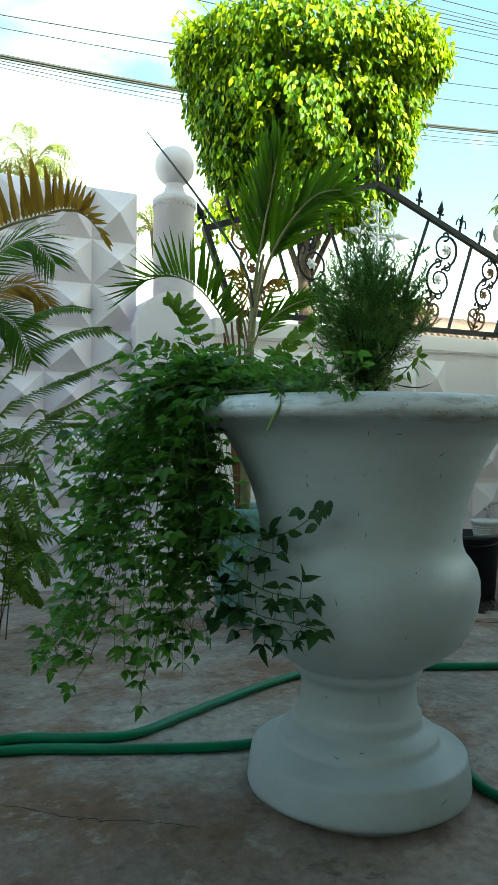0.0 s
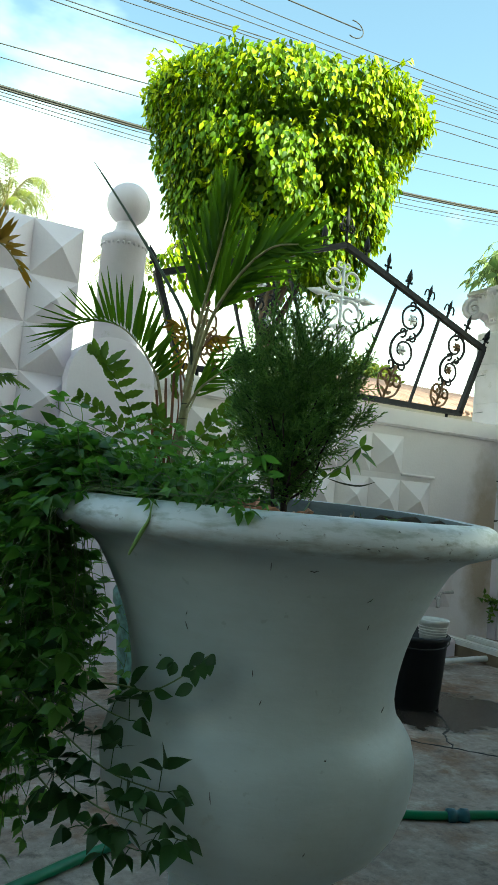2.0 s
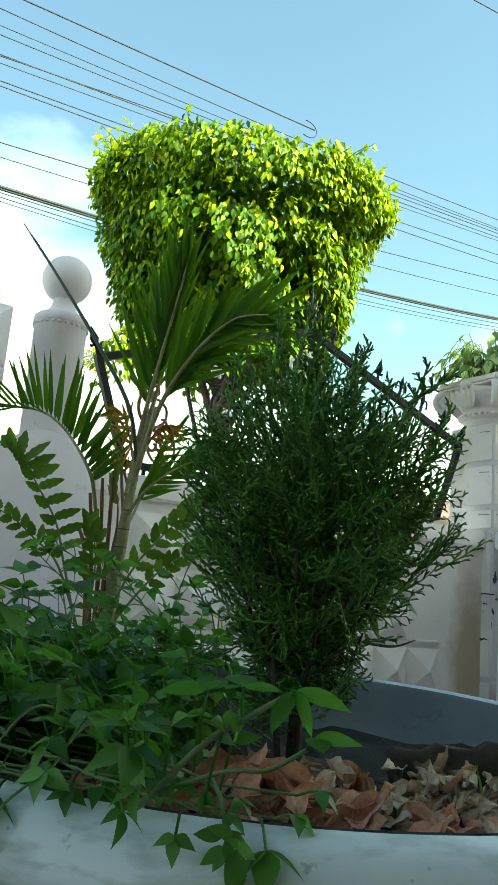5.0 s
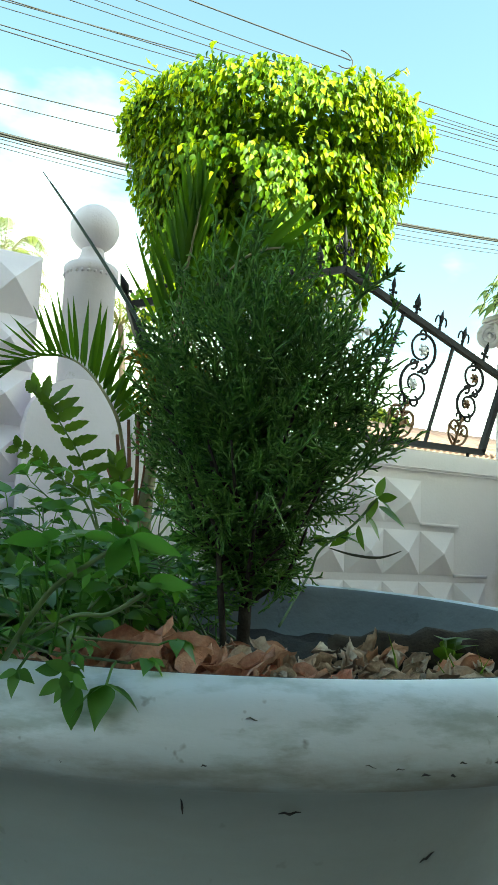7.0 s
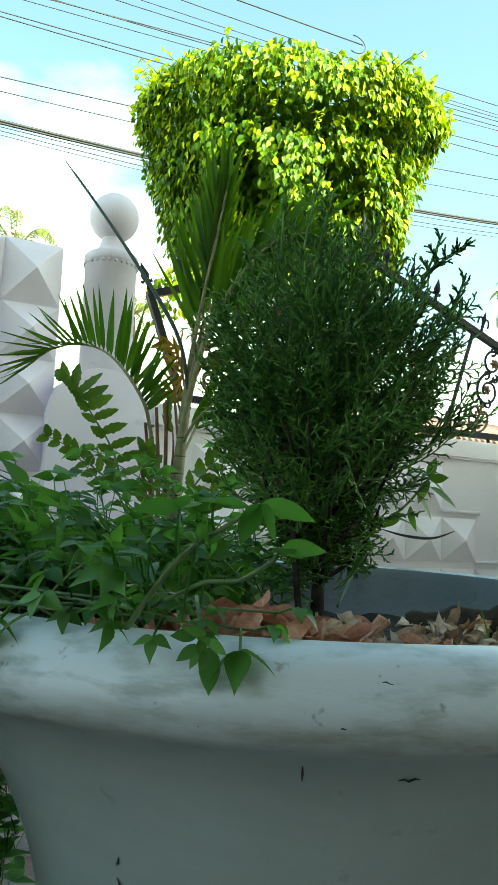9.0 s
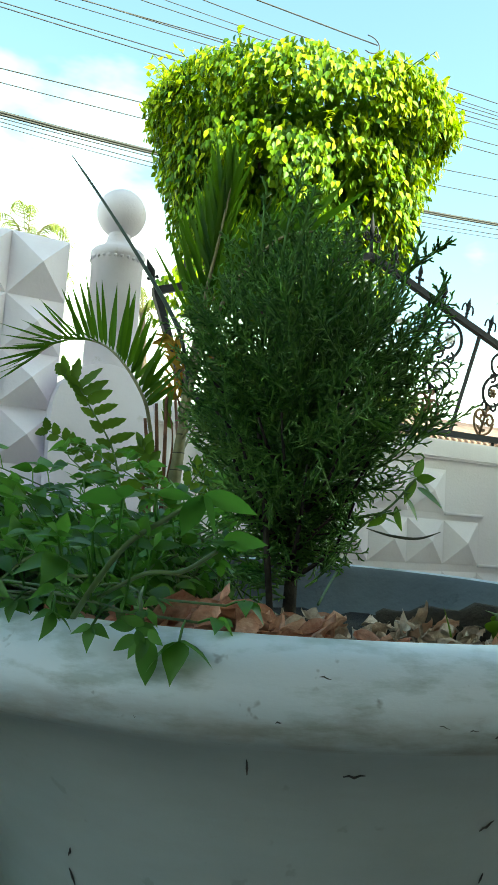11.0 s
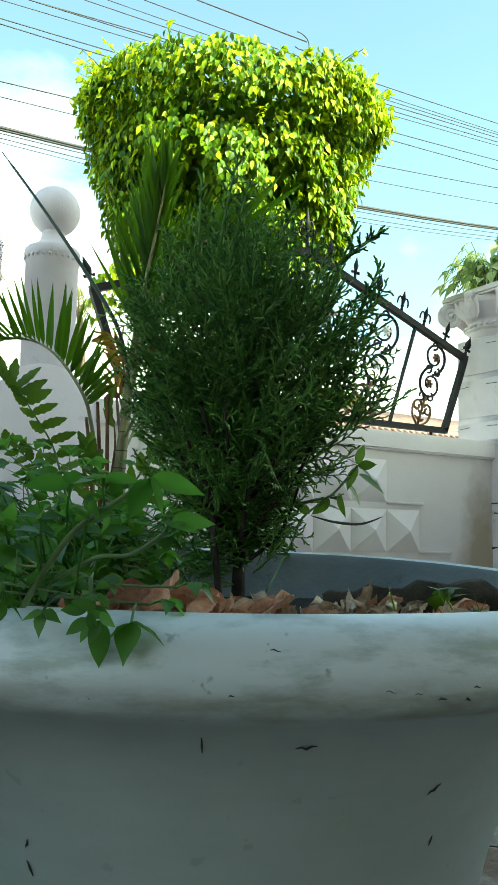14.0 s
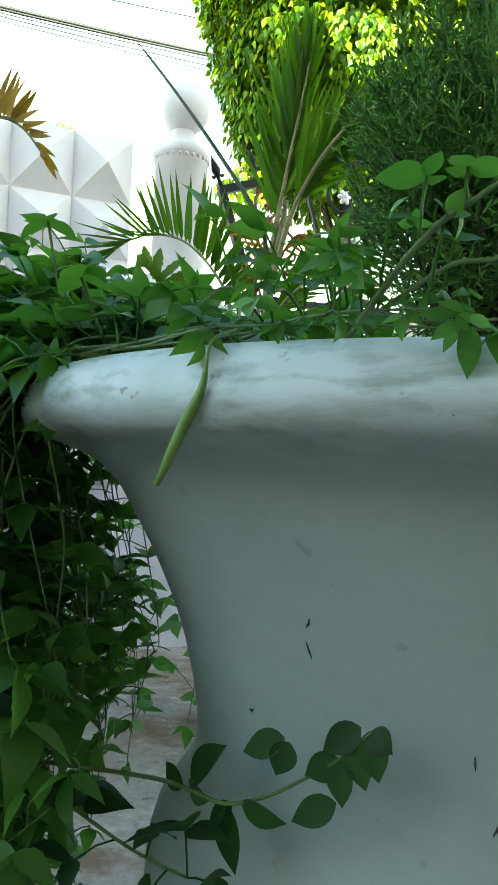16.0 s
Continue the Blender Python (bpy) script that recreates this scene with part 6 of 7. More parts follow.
def build_palm():
    RNG.seed(17)
    s = 3.3
    base = plan(-0.02, s, 0)
    pot = thing("teal_pot", "pale teal glazed plant pot behind the urn", "pot", at=(base.x, base.y, floor_z(base.y)))
    fz = floor_z(base.y)
    part("body", MB().lathe([(0.10, fz), (0.115, fz + 0.01), (0.14, fz + 0.2), (0.165, fz + 0.42), (0.178, fz + 0.44), (0.182, fz + 0.48), (0.174, fz + 0.50), (0.158, fz + 0.49), (0.145, fz + 0.44)], 40, (base.x, base.y, 0)), M_TEAL, pot)
    part("soil", MB().lathe([(0.15, fz + 0.445), (0.13, fz + 0.455), (0.04, fz + 0.46)], 24, (base.x, base.y, 0)), M_SOIL, pot)
    t = thing("areca_palm", "young areca palm with arching green fronds in a pot", "palm", at=(base.x, base.y, fz + 0.45))
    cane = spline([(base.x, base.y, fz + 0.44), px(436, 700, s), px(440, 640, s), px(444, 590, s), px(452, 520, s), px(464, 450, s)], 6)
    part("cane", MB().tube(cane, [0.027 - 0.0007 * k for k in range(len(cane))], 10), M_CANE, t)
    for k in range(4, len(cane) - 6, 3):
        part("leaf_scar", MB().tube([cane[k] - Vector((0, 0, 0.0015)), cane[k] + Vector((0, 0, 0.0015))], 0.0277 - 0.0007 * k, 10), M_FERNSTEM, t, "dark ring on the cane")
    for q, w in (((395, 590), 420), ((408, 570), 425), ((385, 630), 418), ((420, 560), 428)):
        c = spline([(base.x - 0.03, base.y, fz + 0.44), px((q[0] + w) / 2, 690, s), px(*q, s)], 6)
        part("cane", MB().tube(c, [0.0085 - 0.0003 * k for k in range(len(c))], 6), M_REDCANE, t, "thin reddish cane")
    G = (M_CANE, M_LEAF_PALM)
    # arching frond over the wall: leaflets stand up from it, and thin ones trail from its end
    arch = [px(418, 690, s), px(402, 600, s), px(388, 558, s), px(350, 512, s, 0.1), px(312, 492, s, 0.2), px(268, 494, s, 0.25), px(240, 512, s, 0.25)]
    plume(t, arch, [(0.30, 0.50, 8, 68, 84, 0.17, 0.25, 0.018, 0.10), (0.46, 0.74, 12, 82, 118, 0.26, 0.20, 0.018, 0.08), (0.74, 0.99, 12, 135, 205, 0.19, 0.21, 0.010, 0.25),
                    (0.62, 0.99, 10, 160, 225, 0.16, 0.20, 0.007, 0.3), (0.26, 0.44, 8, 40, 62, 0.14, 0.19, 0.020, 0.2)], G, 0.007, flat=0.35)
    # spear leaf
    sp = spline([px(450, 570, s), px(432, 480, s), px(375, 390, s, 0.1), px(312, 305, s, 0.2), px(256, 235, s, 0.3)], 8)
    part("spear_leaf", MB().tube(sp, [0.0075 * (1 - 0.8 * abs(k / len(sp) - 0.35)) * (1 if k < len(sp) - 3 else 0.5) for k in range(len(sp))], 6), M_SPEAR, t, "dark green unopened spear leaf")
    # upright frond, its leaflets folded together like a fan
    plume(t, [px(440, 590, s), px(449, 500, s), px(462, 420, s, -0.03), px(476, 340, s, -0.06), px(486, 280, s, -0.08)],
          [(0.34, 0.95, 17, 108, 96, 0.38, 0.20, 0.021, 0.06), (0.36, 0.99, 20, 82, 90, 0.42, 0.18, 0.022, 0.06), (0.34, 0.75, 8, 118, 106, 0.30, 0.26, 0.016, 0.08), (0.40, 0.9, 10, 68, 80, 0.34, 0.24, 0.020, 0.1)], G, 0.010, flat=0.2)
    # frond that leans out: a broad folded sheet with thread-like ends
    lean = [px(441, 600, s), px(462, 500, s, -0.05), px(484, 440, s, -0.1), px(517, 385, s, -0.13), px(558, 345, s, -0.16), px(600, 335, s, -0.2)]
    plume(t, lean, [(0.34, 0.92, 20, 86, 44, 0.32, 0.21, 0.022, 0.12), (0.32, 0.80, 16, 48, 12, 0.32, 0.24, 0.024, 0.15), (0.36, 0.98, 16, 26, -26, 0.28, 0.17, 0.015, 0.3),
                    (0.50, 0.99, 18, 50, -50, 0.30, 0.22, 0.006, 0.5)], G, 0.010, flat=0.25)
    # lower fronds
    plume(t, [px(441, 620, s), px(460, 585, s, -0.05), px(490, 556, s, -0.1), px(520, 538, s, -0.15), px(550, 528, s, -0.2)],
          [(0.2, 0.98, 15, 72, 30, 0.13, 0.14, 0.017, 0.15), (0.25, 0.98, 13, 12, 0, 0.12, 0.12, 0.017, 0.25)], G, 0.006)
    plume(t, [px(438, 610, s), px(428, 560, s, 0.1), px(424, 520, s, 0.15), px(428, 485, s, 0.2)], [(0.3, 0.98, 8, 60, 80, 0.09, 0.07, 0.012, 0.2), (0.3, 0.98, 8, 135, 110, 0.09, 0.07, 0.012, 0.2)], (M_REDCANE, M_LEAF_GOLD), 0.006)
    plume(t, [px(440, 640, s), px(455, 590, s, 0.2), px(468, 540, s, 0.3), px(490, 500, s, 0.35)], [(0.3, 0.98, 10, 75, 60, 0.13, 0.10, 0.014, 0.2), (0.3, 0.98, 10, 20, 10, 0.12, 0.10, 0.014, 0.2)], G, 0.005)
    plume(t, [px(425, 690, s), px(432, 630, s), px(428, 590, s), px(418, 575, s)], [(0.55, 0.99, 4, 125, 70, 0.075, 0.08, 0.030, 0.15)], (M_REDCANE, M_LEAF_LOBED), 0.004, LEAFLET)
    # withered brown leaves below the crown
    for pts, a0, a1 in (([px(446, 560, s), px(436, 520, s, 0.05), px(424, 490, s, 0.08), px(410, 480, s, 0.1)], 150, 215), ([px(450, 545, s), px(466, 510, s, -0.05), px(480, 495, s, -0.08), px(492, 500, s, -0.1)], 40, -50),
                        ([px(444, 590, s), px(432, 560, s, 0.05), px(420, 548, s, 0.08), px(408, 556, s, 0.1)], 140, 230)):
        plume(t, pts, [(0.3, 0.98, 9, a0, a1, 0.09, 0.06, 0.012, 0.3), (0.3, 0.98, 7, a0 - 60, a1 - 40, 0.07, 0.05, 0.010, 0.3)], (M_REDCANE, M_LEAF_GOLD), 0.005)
    # lobed ferns sharing the pot
    fern = thing("lobed_fern", "glossy lobed fern fronds beside the palm", "fern", at=(base.x - 0.08, base.y - 0.1, fz + 0.45))
    K = (M_STEM, M_LEAF_LOBED)
    s2 = 3.12
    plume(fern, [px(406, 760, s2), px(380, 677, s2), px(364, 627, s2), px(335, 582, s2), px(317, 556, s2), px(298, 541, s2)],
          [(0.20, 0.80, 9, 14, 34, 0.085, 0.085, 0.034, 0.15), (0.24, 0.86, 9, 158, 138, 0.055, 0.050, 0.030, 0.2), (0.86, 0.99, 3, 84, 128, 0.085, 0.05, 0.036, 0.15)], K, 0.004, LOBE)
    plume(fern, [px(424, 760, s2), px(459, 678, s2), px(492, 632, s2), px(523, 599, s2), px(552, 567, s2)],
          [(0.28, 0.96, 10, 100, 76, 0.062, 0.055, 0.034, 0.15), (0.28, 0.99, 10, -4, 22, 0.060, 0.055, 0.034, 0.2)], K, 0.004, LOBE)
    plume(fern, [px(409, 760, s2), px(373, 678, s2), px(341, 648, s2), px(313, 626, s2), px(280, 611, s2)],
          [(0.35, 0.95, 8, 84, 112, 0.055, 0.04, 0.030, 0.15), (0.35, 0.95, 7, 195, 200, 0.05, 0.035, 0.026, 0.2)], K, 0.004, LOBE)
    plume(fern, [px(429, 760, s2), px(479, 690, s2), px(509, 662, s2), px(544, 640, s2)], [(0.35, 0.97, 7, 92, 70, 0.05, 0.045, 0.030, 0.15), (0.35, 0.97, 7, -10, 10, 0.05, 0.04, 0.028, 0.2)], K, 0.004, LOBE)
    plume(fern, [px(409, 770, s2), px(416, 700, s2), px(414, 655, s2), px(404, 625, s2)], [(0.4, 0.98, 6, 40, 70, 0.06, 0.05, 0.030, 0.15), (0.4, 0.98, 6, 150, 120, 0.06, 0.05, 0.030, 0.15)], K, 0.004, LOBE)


def build_left_plants():
    RNG.seed(18)
    s = 2.9
    p = thing("golden_palm", "areca palm with yellowing orange-brown fronds by the wall", "palm", at=(*plan(-1.12, 2.95, 0).xy, 0.05))
    b = plan(-1.12, 2.95, 0.04)
    for k in range(4):
        top = plan(-1.12 + rnd(-0.15, 0.12), 2.95 + rnd(-0.1, 0.1), rnd(0.9, 1.3))
        c = spline([b + Vector((rnd(-0.06, 0.06), rnd(-0.06, 0.06), 0)), b.lerp(top, 0.5) + rvec() * 0.03, top], 6)
        part("cane", MB().tube(c, [0.017 - 0.0006 * i for i in range(len(c))], 8), M_CANE, p)
    GO, YG = (M_CANE, M_LEAF_GOLD), (M_CANE, M_LEAF_PALM)
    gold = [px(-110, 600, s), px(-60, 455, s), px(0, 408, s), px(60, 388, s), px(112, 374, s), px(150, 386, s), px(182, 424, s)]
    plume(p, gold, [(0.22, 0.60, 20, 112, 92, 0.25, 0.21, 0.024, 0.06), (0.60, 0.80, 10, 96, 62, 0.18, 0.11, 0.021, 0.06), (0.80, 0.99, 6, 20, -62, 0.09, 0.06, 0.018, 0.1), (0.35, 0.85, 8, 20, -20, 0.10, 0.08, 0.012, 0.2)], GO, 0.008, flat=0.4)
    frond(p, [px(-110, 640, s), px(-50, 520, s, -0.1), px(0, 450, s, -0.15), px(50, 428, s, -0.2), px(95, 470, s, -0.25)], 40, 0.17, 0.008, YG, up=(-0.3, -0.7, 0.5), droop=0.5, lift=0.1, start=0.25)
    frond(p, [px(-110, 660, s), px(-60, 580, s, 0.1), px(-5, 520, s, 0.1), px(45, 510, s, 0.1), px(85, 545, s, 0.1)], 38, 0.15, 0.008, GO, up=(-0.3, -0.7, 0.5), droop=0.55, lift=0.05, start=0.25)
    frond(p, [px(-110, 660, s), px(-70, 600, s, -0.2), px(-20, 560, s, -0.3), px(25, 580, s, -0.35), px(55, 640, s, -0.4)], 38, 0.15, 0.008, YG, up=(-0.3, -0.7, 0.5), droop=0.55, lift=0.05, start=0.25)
    for i in range(5):
        a = rnd(2.2, 4.4)
        e = plan(-1.2, 2.95, 1.2) + Vector((math.cos(a) * 0.5, math.sin(a) * 0.35, rnd(0.0, 0.5)))
        frond(p, [plan(-1.12, 2.95, 0.9), plan(-1.16, 2.95, 1.3), e], 22, 0.2, 0.018, YG, droop=0.4, start=0.3)
    f = thing("sword_fern", "sword fern with long drooping fronds by the wall", "fern", at=(*plan(-0.98, 2.75, 0).xy, 0.05))
    F = (M_FERNSTEM, M_LEAF_FERN)
    c0 = plan(-0.98, 2.75, 0.06)
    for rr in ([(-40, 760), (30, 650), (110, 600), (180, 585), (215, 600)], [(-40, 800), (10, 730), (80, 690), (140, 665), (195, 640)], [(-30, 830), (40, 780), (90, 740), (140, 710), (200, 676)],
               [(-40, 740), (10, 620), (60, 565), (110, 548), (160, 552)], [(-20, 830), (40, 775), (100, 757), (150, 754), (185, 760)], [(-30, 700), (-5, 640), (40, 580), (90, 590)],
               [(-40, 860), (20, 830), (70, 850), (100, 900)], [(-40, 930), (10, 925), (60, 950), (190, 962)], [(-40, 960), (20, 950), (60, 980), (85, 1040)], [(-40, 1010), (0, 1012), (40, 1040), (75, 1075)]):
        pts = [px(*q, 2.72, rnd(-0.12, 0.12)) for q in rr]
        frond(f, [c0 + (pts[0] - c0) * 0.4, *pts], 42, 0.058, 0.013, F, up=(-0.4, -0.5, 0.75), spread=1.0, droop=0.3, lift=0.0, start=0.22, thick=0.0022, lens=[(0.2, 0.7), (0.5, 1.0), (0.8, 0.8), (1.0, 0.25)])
    for i in range(34):
        a = rnd(0, 6.28)
        L = rnd(0.3, 0.6)
        d = Vector((math.cos(a), math.sin(a), 0))
        h = rnd(0.3, 0.85)
        b0 = c0 + Vector((rnd(-0.22, 0.1), rnd(-0.15, 0.15), 0))
        frond(f, [b0, b0 + d * L * 0.3 + Vector((0, 0, h * 0.7)), b0 + d * L * 0.7 + Vector((0, 0, h)), b0 + d * L + Vector((0, 0, h * rnd(0.55, 0.9)))], 34, 0.055, 0.013, F, droop=0.3, lift=0.0, start=0.2, thick=0.0022)


# ---------------------------------------------------------------- hose, bucket, tap
def build_small():
    RNG.seed(19)
    h = thing("garden_hose", "green rubber garden hose lying across the concrete", "hose", at=(0.63, 1.9, floor_z(1.9)))
    def lay(pts, r=0.0125):
        return [Vector((x, y, floor_z(y) + r)) for x, y in pts]
    far = spline(lay([(-0.4, 1.87), (0.2, 1.92), (0.634, 1.925), (0.80, 1.86), (0.937, 1.815), (1.10, 1.885), (1.27, 1.965), (1.585, 2.085), (1.80, 2.06), (2.015, 1.97), (2.217, 1.875), (2.45, 1.80), (2.75, 1.62), (3.2, 1.5)]), 8)
    part("far_length", MB().tube(far, 0.0125, 10), M_HOSE, h)
    near = spline(lay([(-0.4, 1.82), (0.2, 1.86), (0.625, 1.85), (0.9, 1.73), (1.155, 1.63), (1.38, 1.63), (1.53, 1.52), (1.575, 1.36), (1.555, 1.20), (1.62, 1.06), (1.85, 0.9), (2.3, 0.75)]), 8)
    part("near_length", MB().tube(near, 0.0125, 10), M_HOSE, h)
    j = MB()
    c = Vector((2.29, 1.848, floor_z(1.85) + 0.0135))
    ax = Vector((0.93, -0.33, 0)).normalized()
    j.tube([c - ax * 0.032, c - ax * 0.03, c - ax * 0.010, c - ax * 0.008, c + ax * 0.008, c + ax * 0.010, c + ax * 0.03, c + ax * 0.032],
           [0.012, 0.020, 0.020, 0.015, 0.015, 0.020, 0.020, 0.012], 14)
    part("coupling", j, M_JOINT, h, "dark teal plastic hose coupling")
    # bucket with a plastic cup
    bx, by = 3.045, 2.93
    bz = floor_z(by)
    b = thing("black_bucket", "black plastic bucket on the floor by the wall", "bucket", at=(bx, by, bz))
    part("body", MB().lathe([(0.125, bz), (0.137, bz + 0.004), (0.158, bz + 0.30), (0.164, bz + 0.302), (0.166, bz + 0.318), (0.161, bz + 0.325), (0.155, bz + 0.32), (0.138, bz + 0.03), (0.02, bz + 0.02)], 40, (bx, by, 0)), M_BLACK, b)
    hd = [Vector((bx, by, bz + 0.305)) + RIGHT0 * 0.166 * math.cos(q) + AHEAD0 * -0.166 * math.sin(q) + Vector((0, 0, -0.03 * math.sin(q))) for q in [math.pi * k / 14 for k in range(15)]]
    part("handle", MB().tube(hd, 0.0035, 5), M_BLACK, b)
    for sg in (-1, 1):
        part("lug", MB().ball(Vector((bx, by, bz + 0.305)) + RIGHT0 * 0.166 * sg, 0.014, 8, 6), M_BLACK, b)
    cup = thing("plastic_cup", "ribbed white plastic tub standing in the bucket", "tub", at=(bx + 0.06, by - 0.05, bz + 0.24))
    cc = (bx + 0.075, by - 0.05, 0)
    part("body", MB().lathe([(0.052, bz + 0.27), (0.054, bz + 0.272), (0.066, bz + 0.372), (0.0715, bz + 0.3725), (0.0725, bz + 0.388), (0.071, bz + 0.3895), (0.0655, bz + 0.375), (0.056, bz + 0.30), (0.05, bz + 0.285), (0.002, bz + 0.284)], 32, cc), M_CUP, cup)
    for z in (0.322, 0.334, 0.346, 0.358):
        part("rib", MB().lathe([(0.0585 + (z - 0.31) * 0.13, bz + z - 0.002), (0.0615 + (z - 0.31) * 0.13, bz + z), (0.0585 + (z - 0.31) * 0.13, bz + z + 0.002)], 32, cc), M_CUP, cup)
    t = thing("water_tap", "small brushed metal tap on the wall above the bucket", "tap", at=(4.10, 3.95, 0.32))
    part("pipe", MB().tube(spline([(4.10, 3.965, 0.34), (4.10, 3.90, 0.34), (4.07, 3.86, 0.335), (4.055, 3.845, 0.29)], 5), 0.012, 8), M_METAL, t)
    part("handle", MB().tube([(4.13, 3.89, 0.375), (4.20, 3.87, 0.385)], [0.008, 0.012], 6), M_METAL, t)
    part("stem", MB().tube([(4.10, 3.89, 0.34), (4.12, 3.89, 0.378)], 0.009, 6), M_METAL, t)
    pp = spline([(3.35, 3.55, 0.035), (3.8, 3.52, 0.04), (4.2, 3.56, 0.038), (4.6, 3.5, 0.05)], 6)
    solid("water_pipe", MB().tube(pp, 0.018, 8), M_CUP, "white plastic pipe lying at the wall foot", "pipe", smooth=True)
    w = thing("wall_weed", "small green weed growing out of the side wall", "weed", at=(4.64, 3.94, 0.30))
    for tip in ((4.46, 3.90, 0.345), (4.51, 3.90, 0.375), (4.55, 3.88, 0.245), (4.57, 3.89, 0.19), (4.60, 3.87, 0.33), (4.64, 3.86, 0.24)):
        c = spline([(4.66, 3.95, 0.30), Vector((4.60, 3.91, 0.32)), tip], 5)
        st = part("stem", MB().tube(c, 0.003, 5), M_STEM, w)
        lv = MB()
        for q in c[3:]:
            for k in range(2):
                lv.leaf(q, rvec() + Vector((0, -0.4, 0)), Vector((0, -1, 0.5)) + rvec() * 0.5, rnd(0.028, 0.042), rnd(0.016, 0.024), 0.2, 0.2, LEAFLET)
        part("foliage", lv, M_LEAF_LOBED, st)
    # cracks in the concrete
    for pts in ([(0.45, 1.66), (0.589, 1.585), (0.68, 1.495), (0.752, 1.445), (0.842, 1.40), (0.93, 1.34)], [(2.45, 2.70), (2.663, 2.48), (2.76, 2.37), (2.87, 2.25), (3.07, 2.07), (3.6, 1.70)], [(2.78, 2.37), (2.86, 2.50), (2.95, 2.57), (3.05, 2.72), (3.10, 2.85)]):
        c = spline([Vector((x, y, floor_z(y) + 0.0005)) for x, y in pts], 8)
        c = [q + Vector((rnd(-0.006, 0.006), rnd(-0.006, 0.006), 0)) for q in c]
        wide = 1.0 if pts[0][0] > 2 else 0.25
        solid("floor_crack", MB().tube(c, [wide * rnd(0.0018, 0.0045) for q in c], 4), M_MARK, "dark crack in the concrete floor", "crack", "structure")


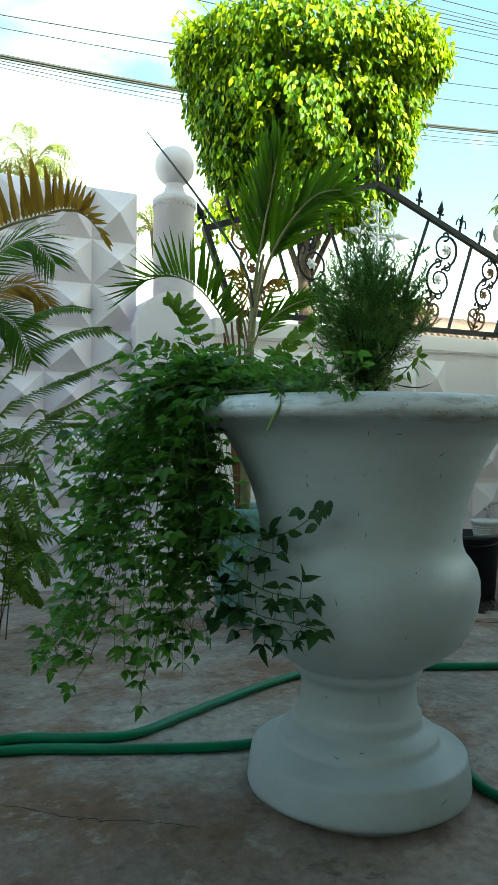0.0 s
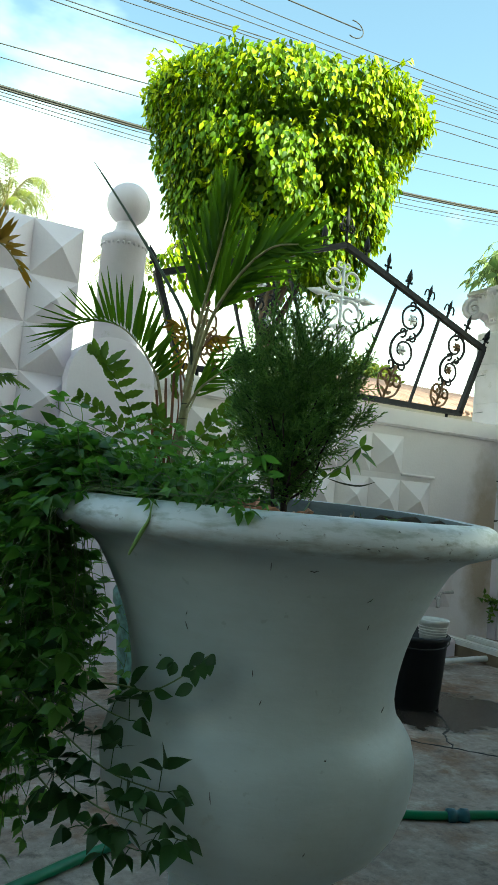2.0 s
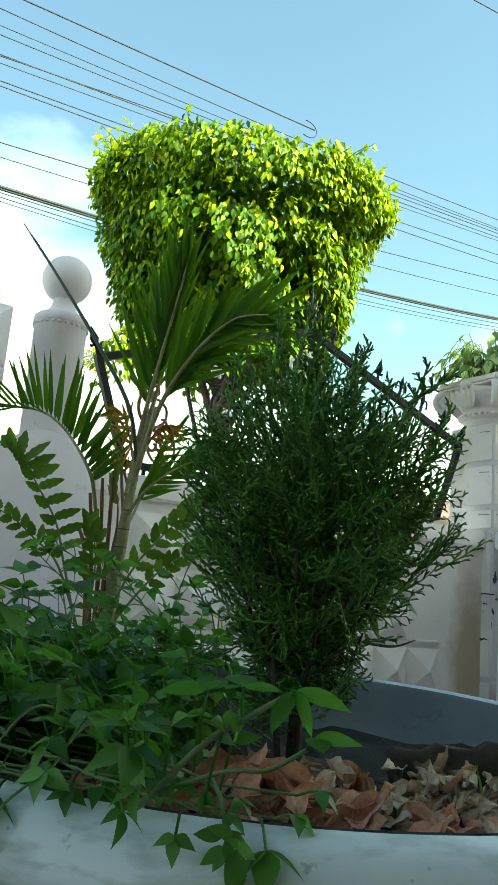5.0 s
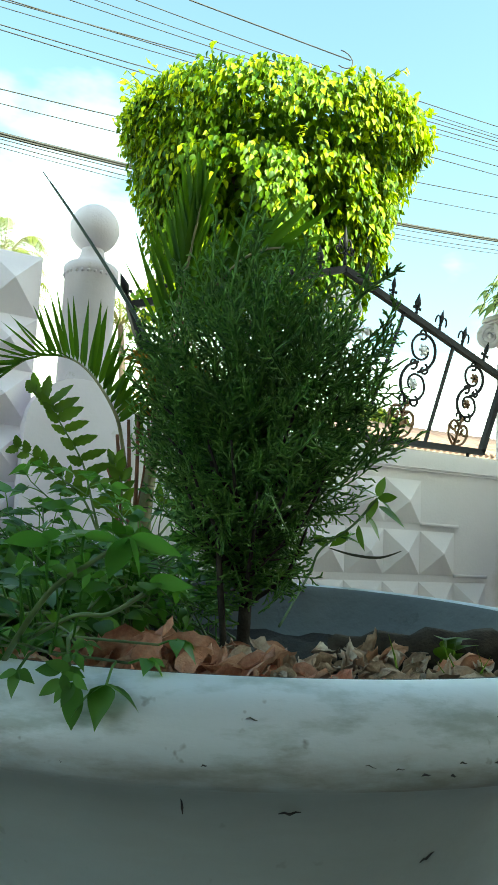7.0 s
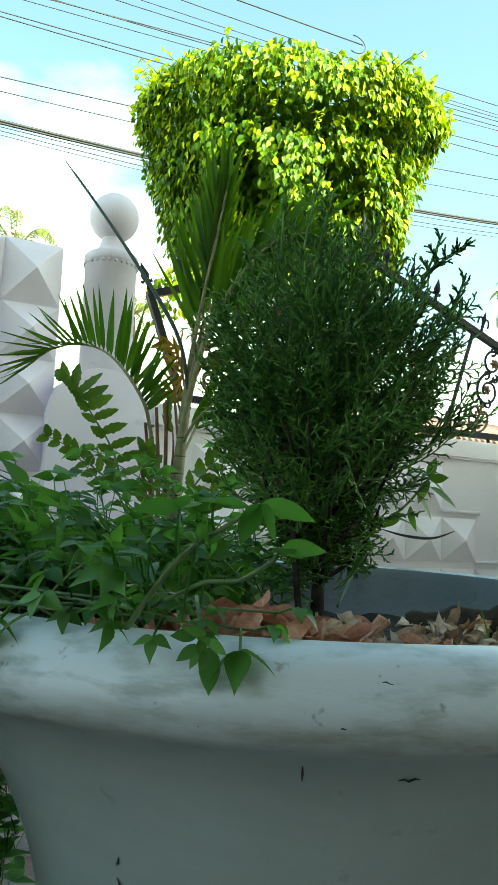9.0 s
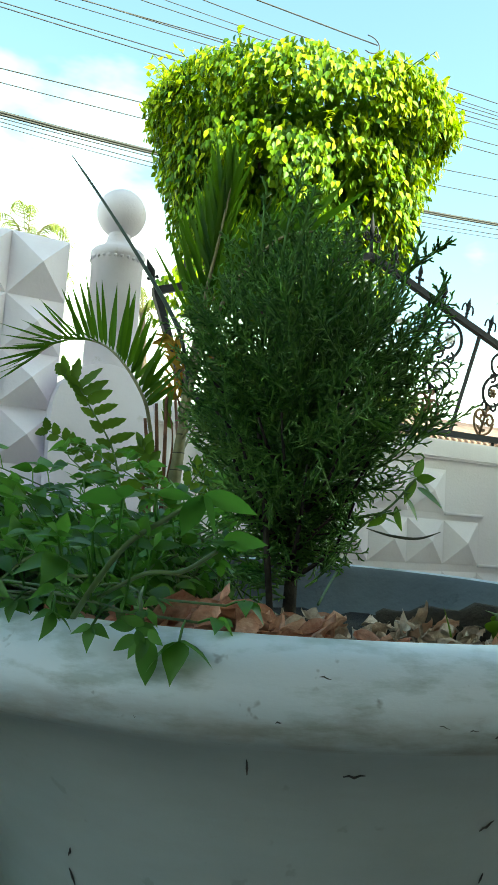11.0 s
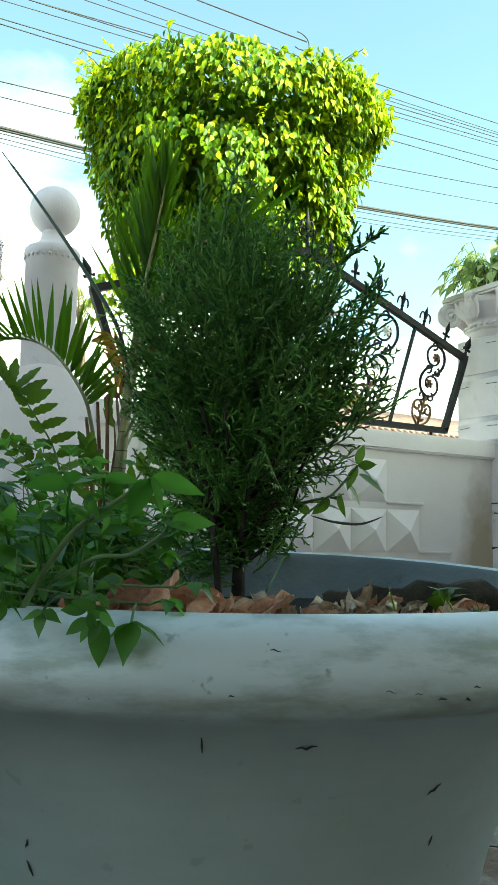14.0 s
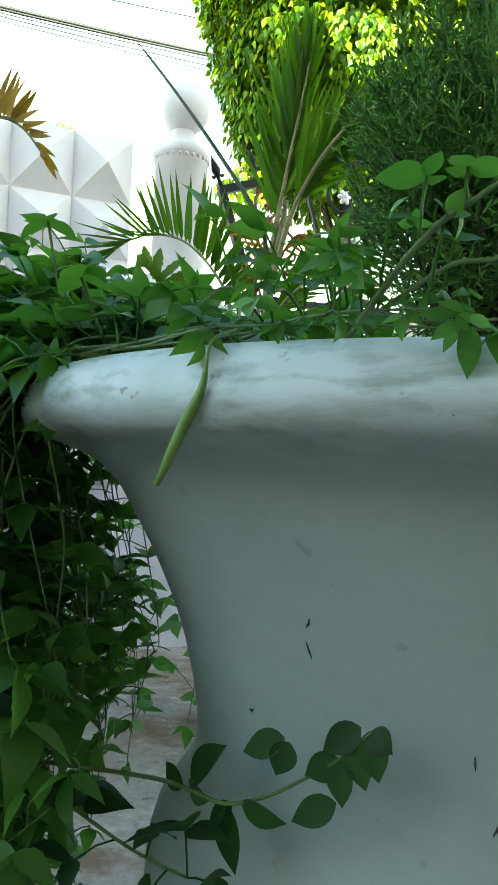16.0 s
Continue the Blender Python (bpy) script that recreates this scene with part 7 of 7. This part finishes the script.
# ---------------------------------------------------------------- street side: wires, palms, house
def build_street():
    RNG.seed(20)
    y = 6.6
    for a2, a1, a0, r in ((0.0, 0.0326, 5.657, 0.007), (0.0059, -0.0128, 5.550, 0.005), (0.0029, 0.0221, 5.346, 0.004), (0.0030, 0.0302, 5.250, 0.0045), (-0.0017, 0.0999, 4.952, 0.005), (0.0016, 0.0571, 5.032, 0.005),
                          (0.0012, 0.0660, 4.941, 0.004), (0.0027, 0.0461, 4.819, 0.005), (0.0029, 0.0322, 4.800, 0.005), (0.0048, 0.0580, 4.259, 0.005), (0.0062, 0.0319, 4.181, 0.004), (0.0090, -0.0037, 3.991, 0.014),
                          (0.0090, -0.0037, 3.972, 0.010), (0.0090, -0.0068, 3.950, 0.004), (0.0113, -0.0315, 3.953, 0.004), (0.0120, -0.0390, 3.930, 0.003), (0.0, 0.115, 7.86, 0.008), (0.0, 0.118, 8.085, 0.008)):
        x1 = 5.02 if a0 == 5.657 else 17.0
        pts = [(x, y, a2 * x * x + a1 * x + a0) for x in [-9 + (x1 + 9) * i / 40 for i in range(41)]]
        solid("power_line", MB().tube(pts, r, 5), M_WIRE, "thin black overhead cable above the street", "cable", "", "overhead cables", smooth=True)
    loop = [Vector((4.93 + 0.12 * math.cos(q), y, 5.80 + 0.09 * math.sin(q))) for q in [-2.0 + k * 0.38 for k in range(11)]]
    solid("cable_loop", MB().tube(loop, 0.006, 5), M_WIRE, "loose loop of black cable hanging on the wires", "cable", smooth=True)
    for xx in (-9.0, 17.0):
        solid("utility_pole", MB().tube([(xx, y, -0.06), (xx, y, 10.4)], [0.14, 0.10], 12), M_HOUSE, "plain concrete utility pole carrying the cables", "pole", "", "utility poles", smooth=True)

    def coconut(x, y, z, R, n, lab):
        t = thing("coconut_palm", lab, "palm", "", "", (x, y, -0.06))
        tk = spline([(x + 0.6, y, -0.06), (x + 0.3, y, z * 0.5), (x, y, z)], 6)
        part("trunk", MB().tube(tk, [0.09 - 0.002 * i for i in range(len(tk))], 10), M_BARK, t)
        for i in range(n):
            a = i * 2.4
            e = rnd(0.0, 1.7)
            d = Vector((math.cos(a), math.sin(a), 0))
            c = Vector((x, y, z))
            frond(t, [c, c + d * R * 0.35 + Vector((0, 0, R * 0.42 * e)), c + d * R * 0.72 + Vector((0, 0, R * (0.55 * e - 0.12))), c + d * R + Vector((0, 0, R * (0.50 * e - 0.38)))], 24, R * 0.30, R * 0.022,
                  (M_CANE, M_FARLEAF), droop=0.6, lift=-0.25, start=0.12, thick=0.02)
    coconut(4.20, 22.0, 8.25, 1.35, 22, "distant coconut palm with sunlit fronds")
    coconut(4.75, 23.0, 7.7, 1.1, 14, "distant coconut palm with sunlit fronds, partly behind the wall")
    coconut(5.8, 16.0, 5.4, 0.75, 14, "distant small palm with yellowish fronds")
    # white house with a tiled roof across the street
    hs = thing("street_house", "low white house with a red tiled roof across the street", "house", at=(11, 14, -0.06))
    part("wall", MB().box((10.3, 13.0, -0.06), (20, 13.3, 3.05)), M_HOUSE, hs, smooth=False)
    rf = MB().add([(10.0, 12.7, 3.0), (20.3, 12.7, 3.0), (20.3, 16, 4.0), (10.0, 16, 4.0), (10.0, 12.7, 3.07), (20.3, 12.7, 3.07), (20.3, 16, 4.07), (10.0, 16, 4.07)],
                  [(0, 3, 2, 1), (4, 5, 6, 7), (0, 1, 5, 4), (1, 2, 6, 5), (2, 3, 7, 6), (3, 0, 4, 7)])
    r = part("roof", rf, M_ROOF, hs, smooth=False)
    for i in range(60):
        xx = 10.05 + i * 0.17
        part("tile_ridge", MB().tube([(xx, 12.66, 3.07), (xx, 16, 4.09)], 0.05, 6), M_ROOF, r)
    for xx in (11.2, 12.5, 13.8, 15.1):
        w = part("window", MB().box((xx - 0.5, 12.95, 1.6), (xx + 0.5, 13.0, 2.9)), M_CUP, hs, "white framed louvred window", smooth=False)
        for k in range(7):
            part("slat", MB().box((xx - 0.44, 12.935, 1.68 + k * 0.17), (xx + 0.44, 12.95, 1.78 + k * 0.17)), M_GLASS, w, smooth=False)
    bush = thing("street_tree", "rounded green tree behind the tiled roof", "tree", at=(13.6, 17.5, -0.06))
    part("trunk", MB().tube([(13.6, 17.5, -0.06), (13.6, 17.5, 3.6)], [0.14, 0.08], 8), M_BARK, bush)
    lv = MB()
    for i in range(1600):
        v = rvec()
        p = Vector((13.6, 17.5, 4.1)) + Vector((v.x * 1.4, v.y * 1.2, v.z * 0.9)) * (0.75 + 0.3 * noise.noise(v * 2.5)) * rnd(0.8, 1.05)
        lv.leaf(p, rvec(), rvec(), 0.22, 0.12, 0.2, 0.2)
    part("crown", lv, M_FARLEAF, bush)


build_vine()
build_litter()
build_palm()
build_left_plants()
build_small()
build_street()
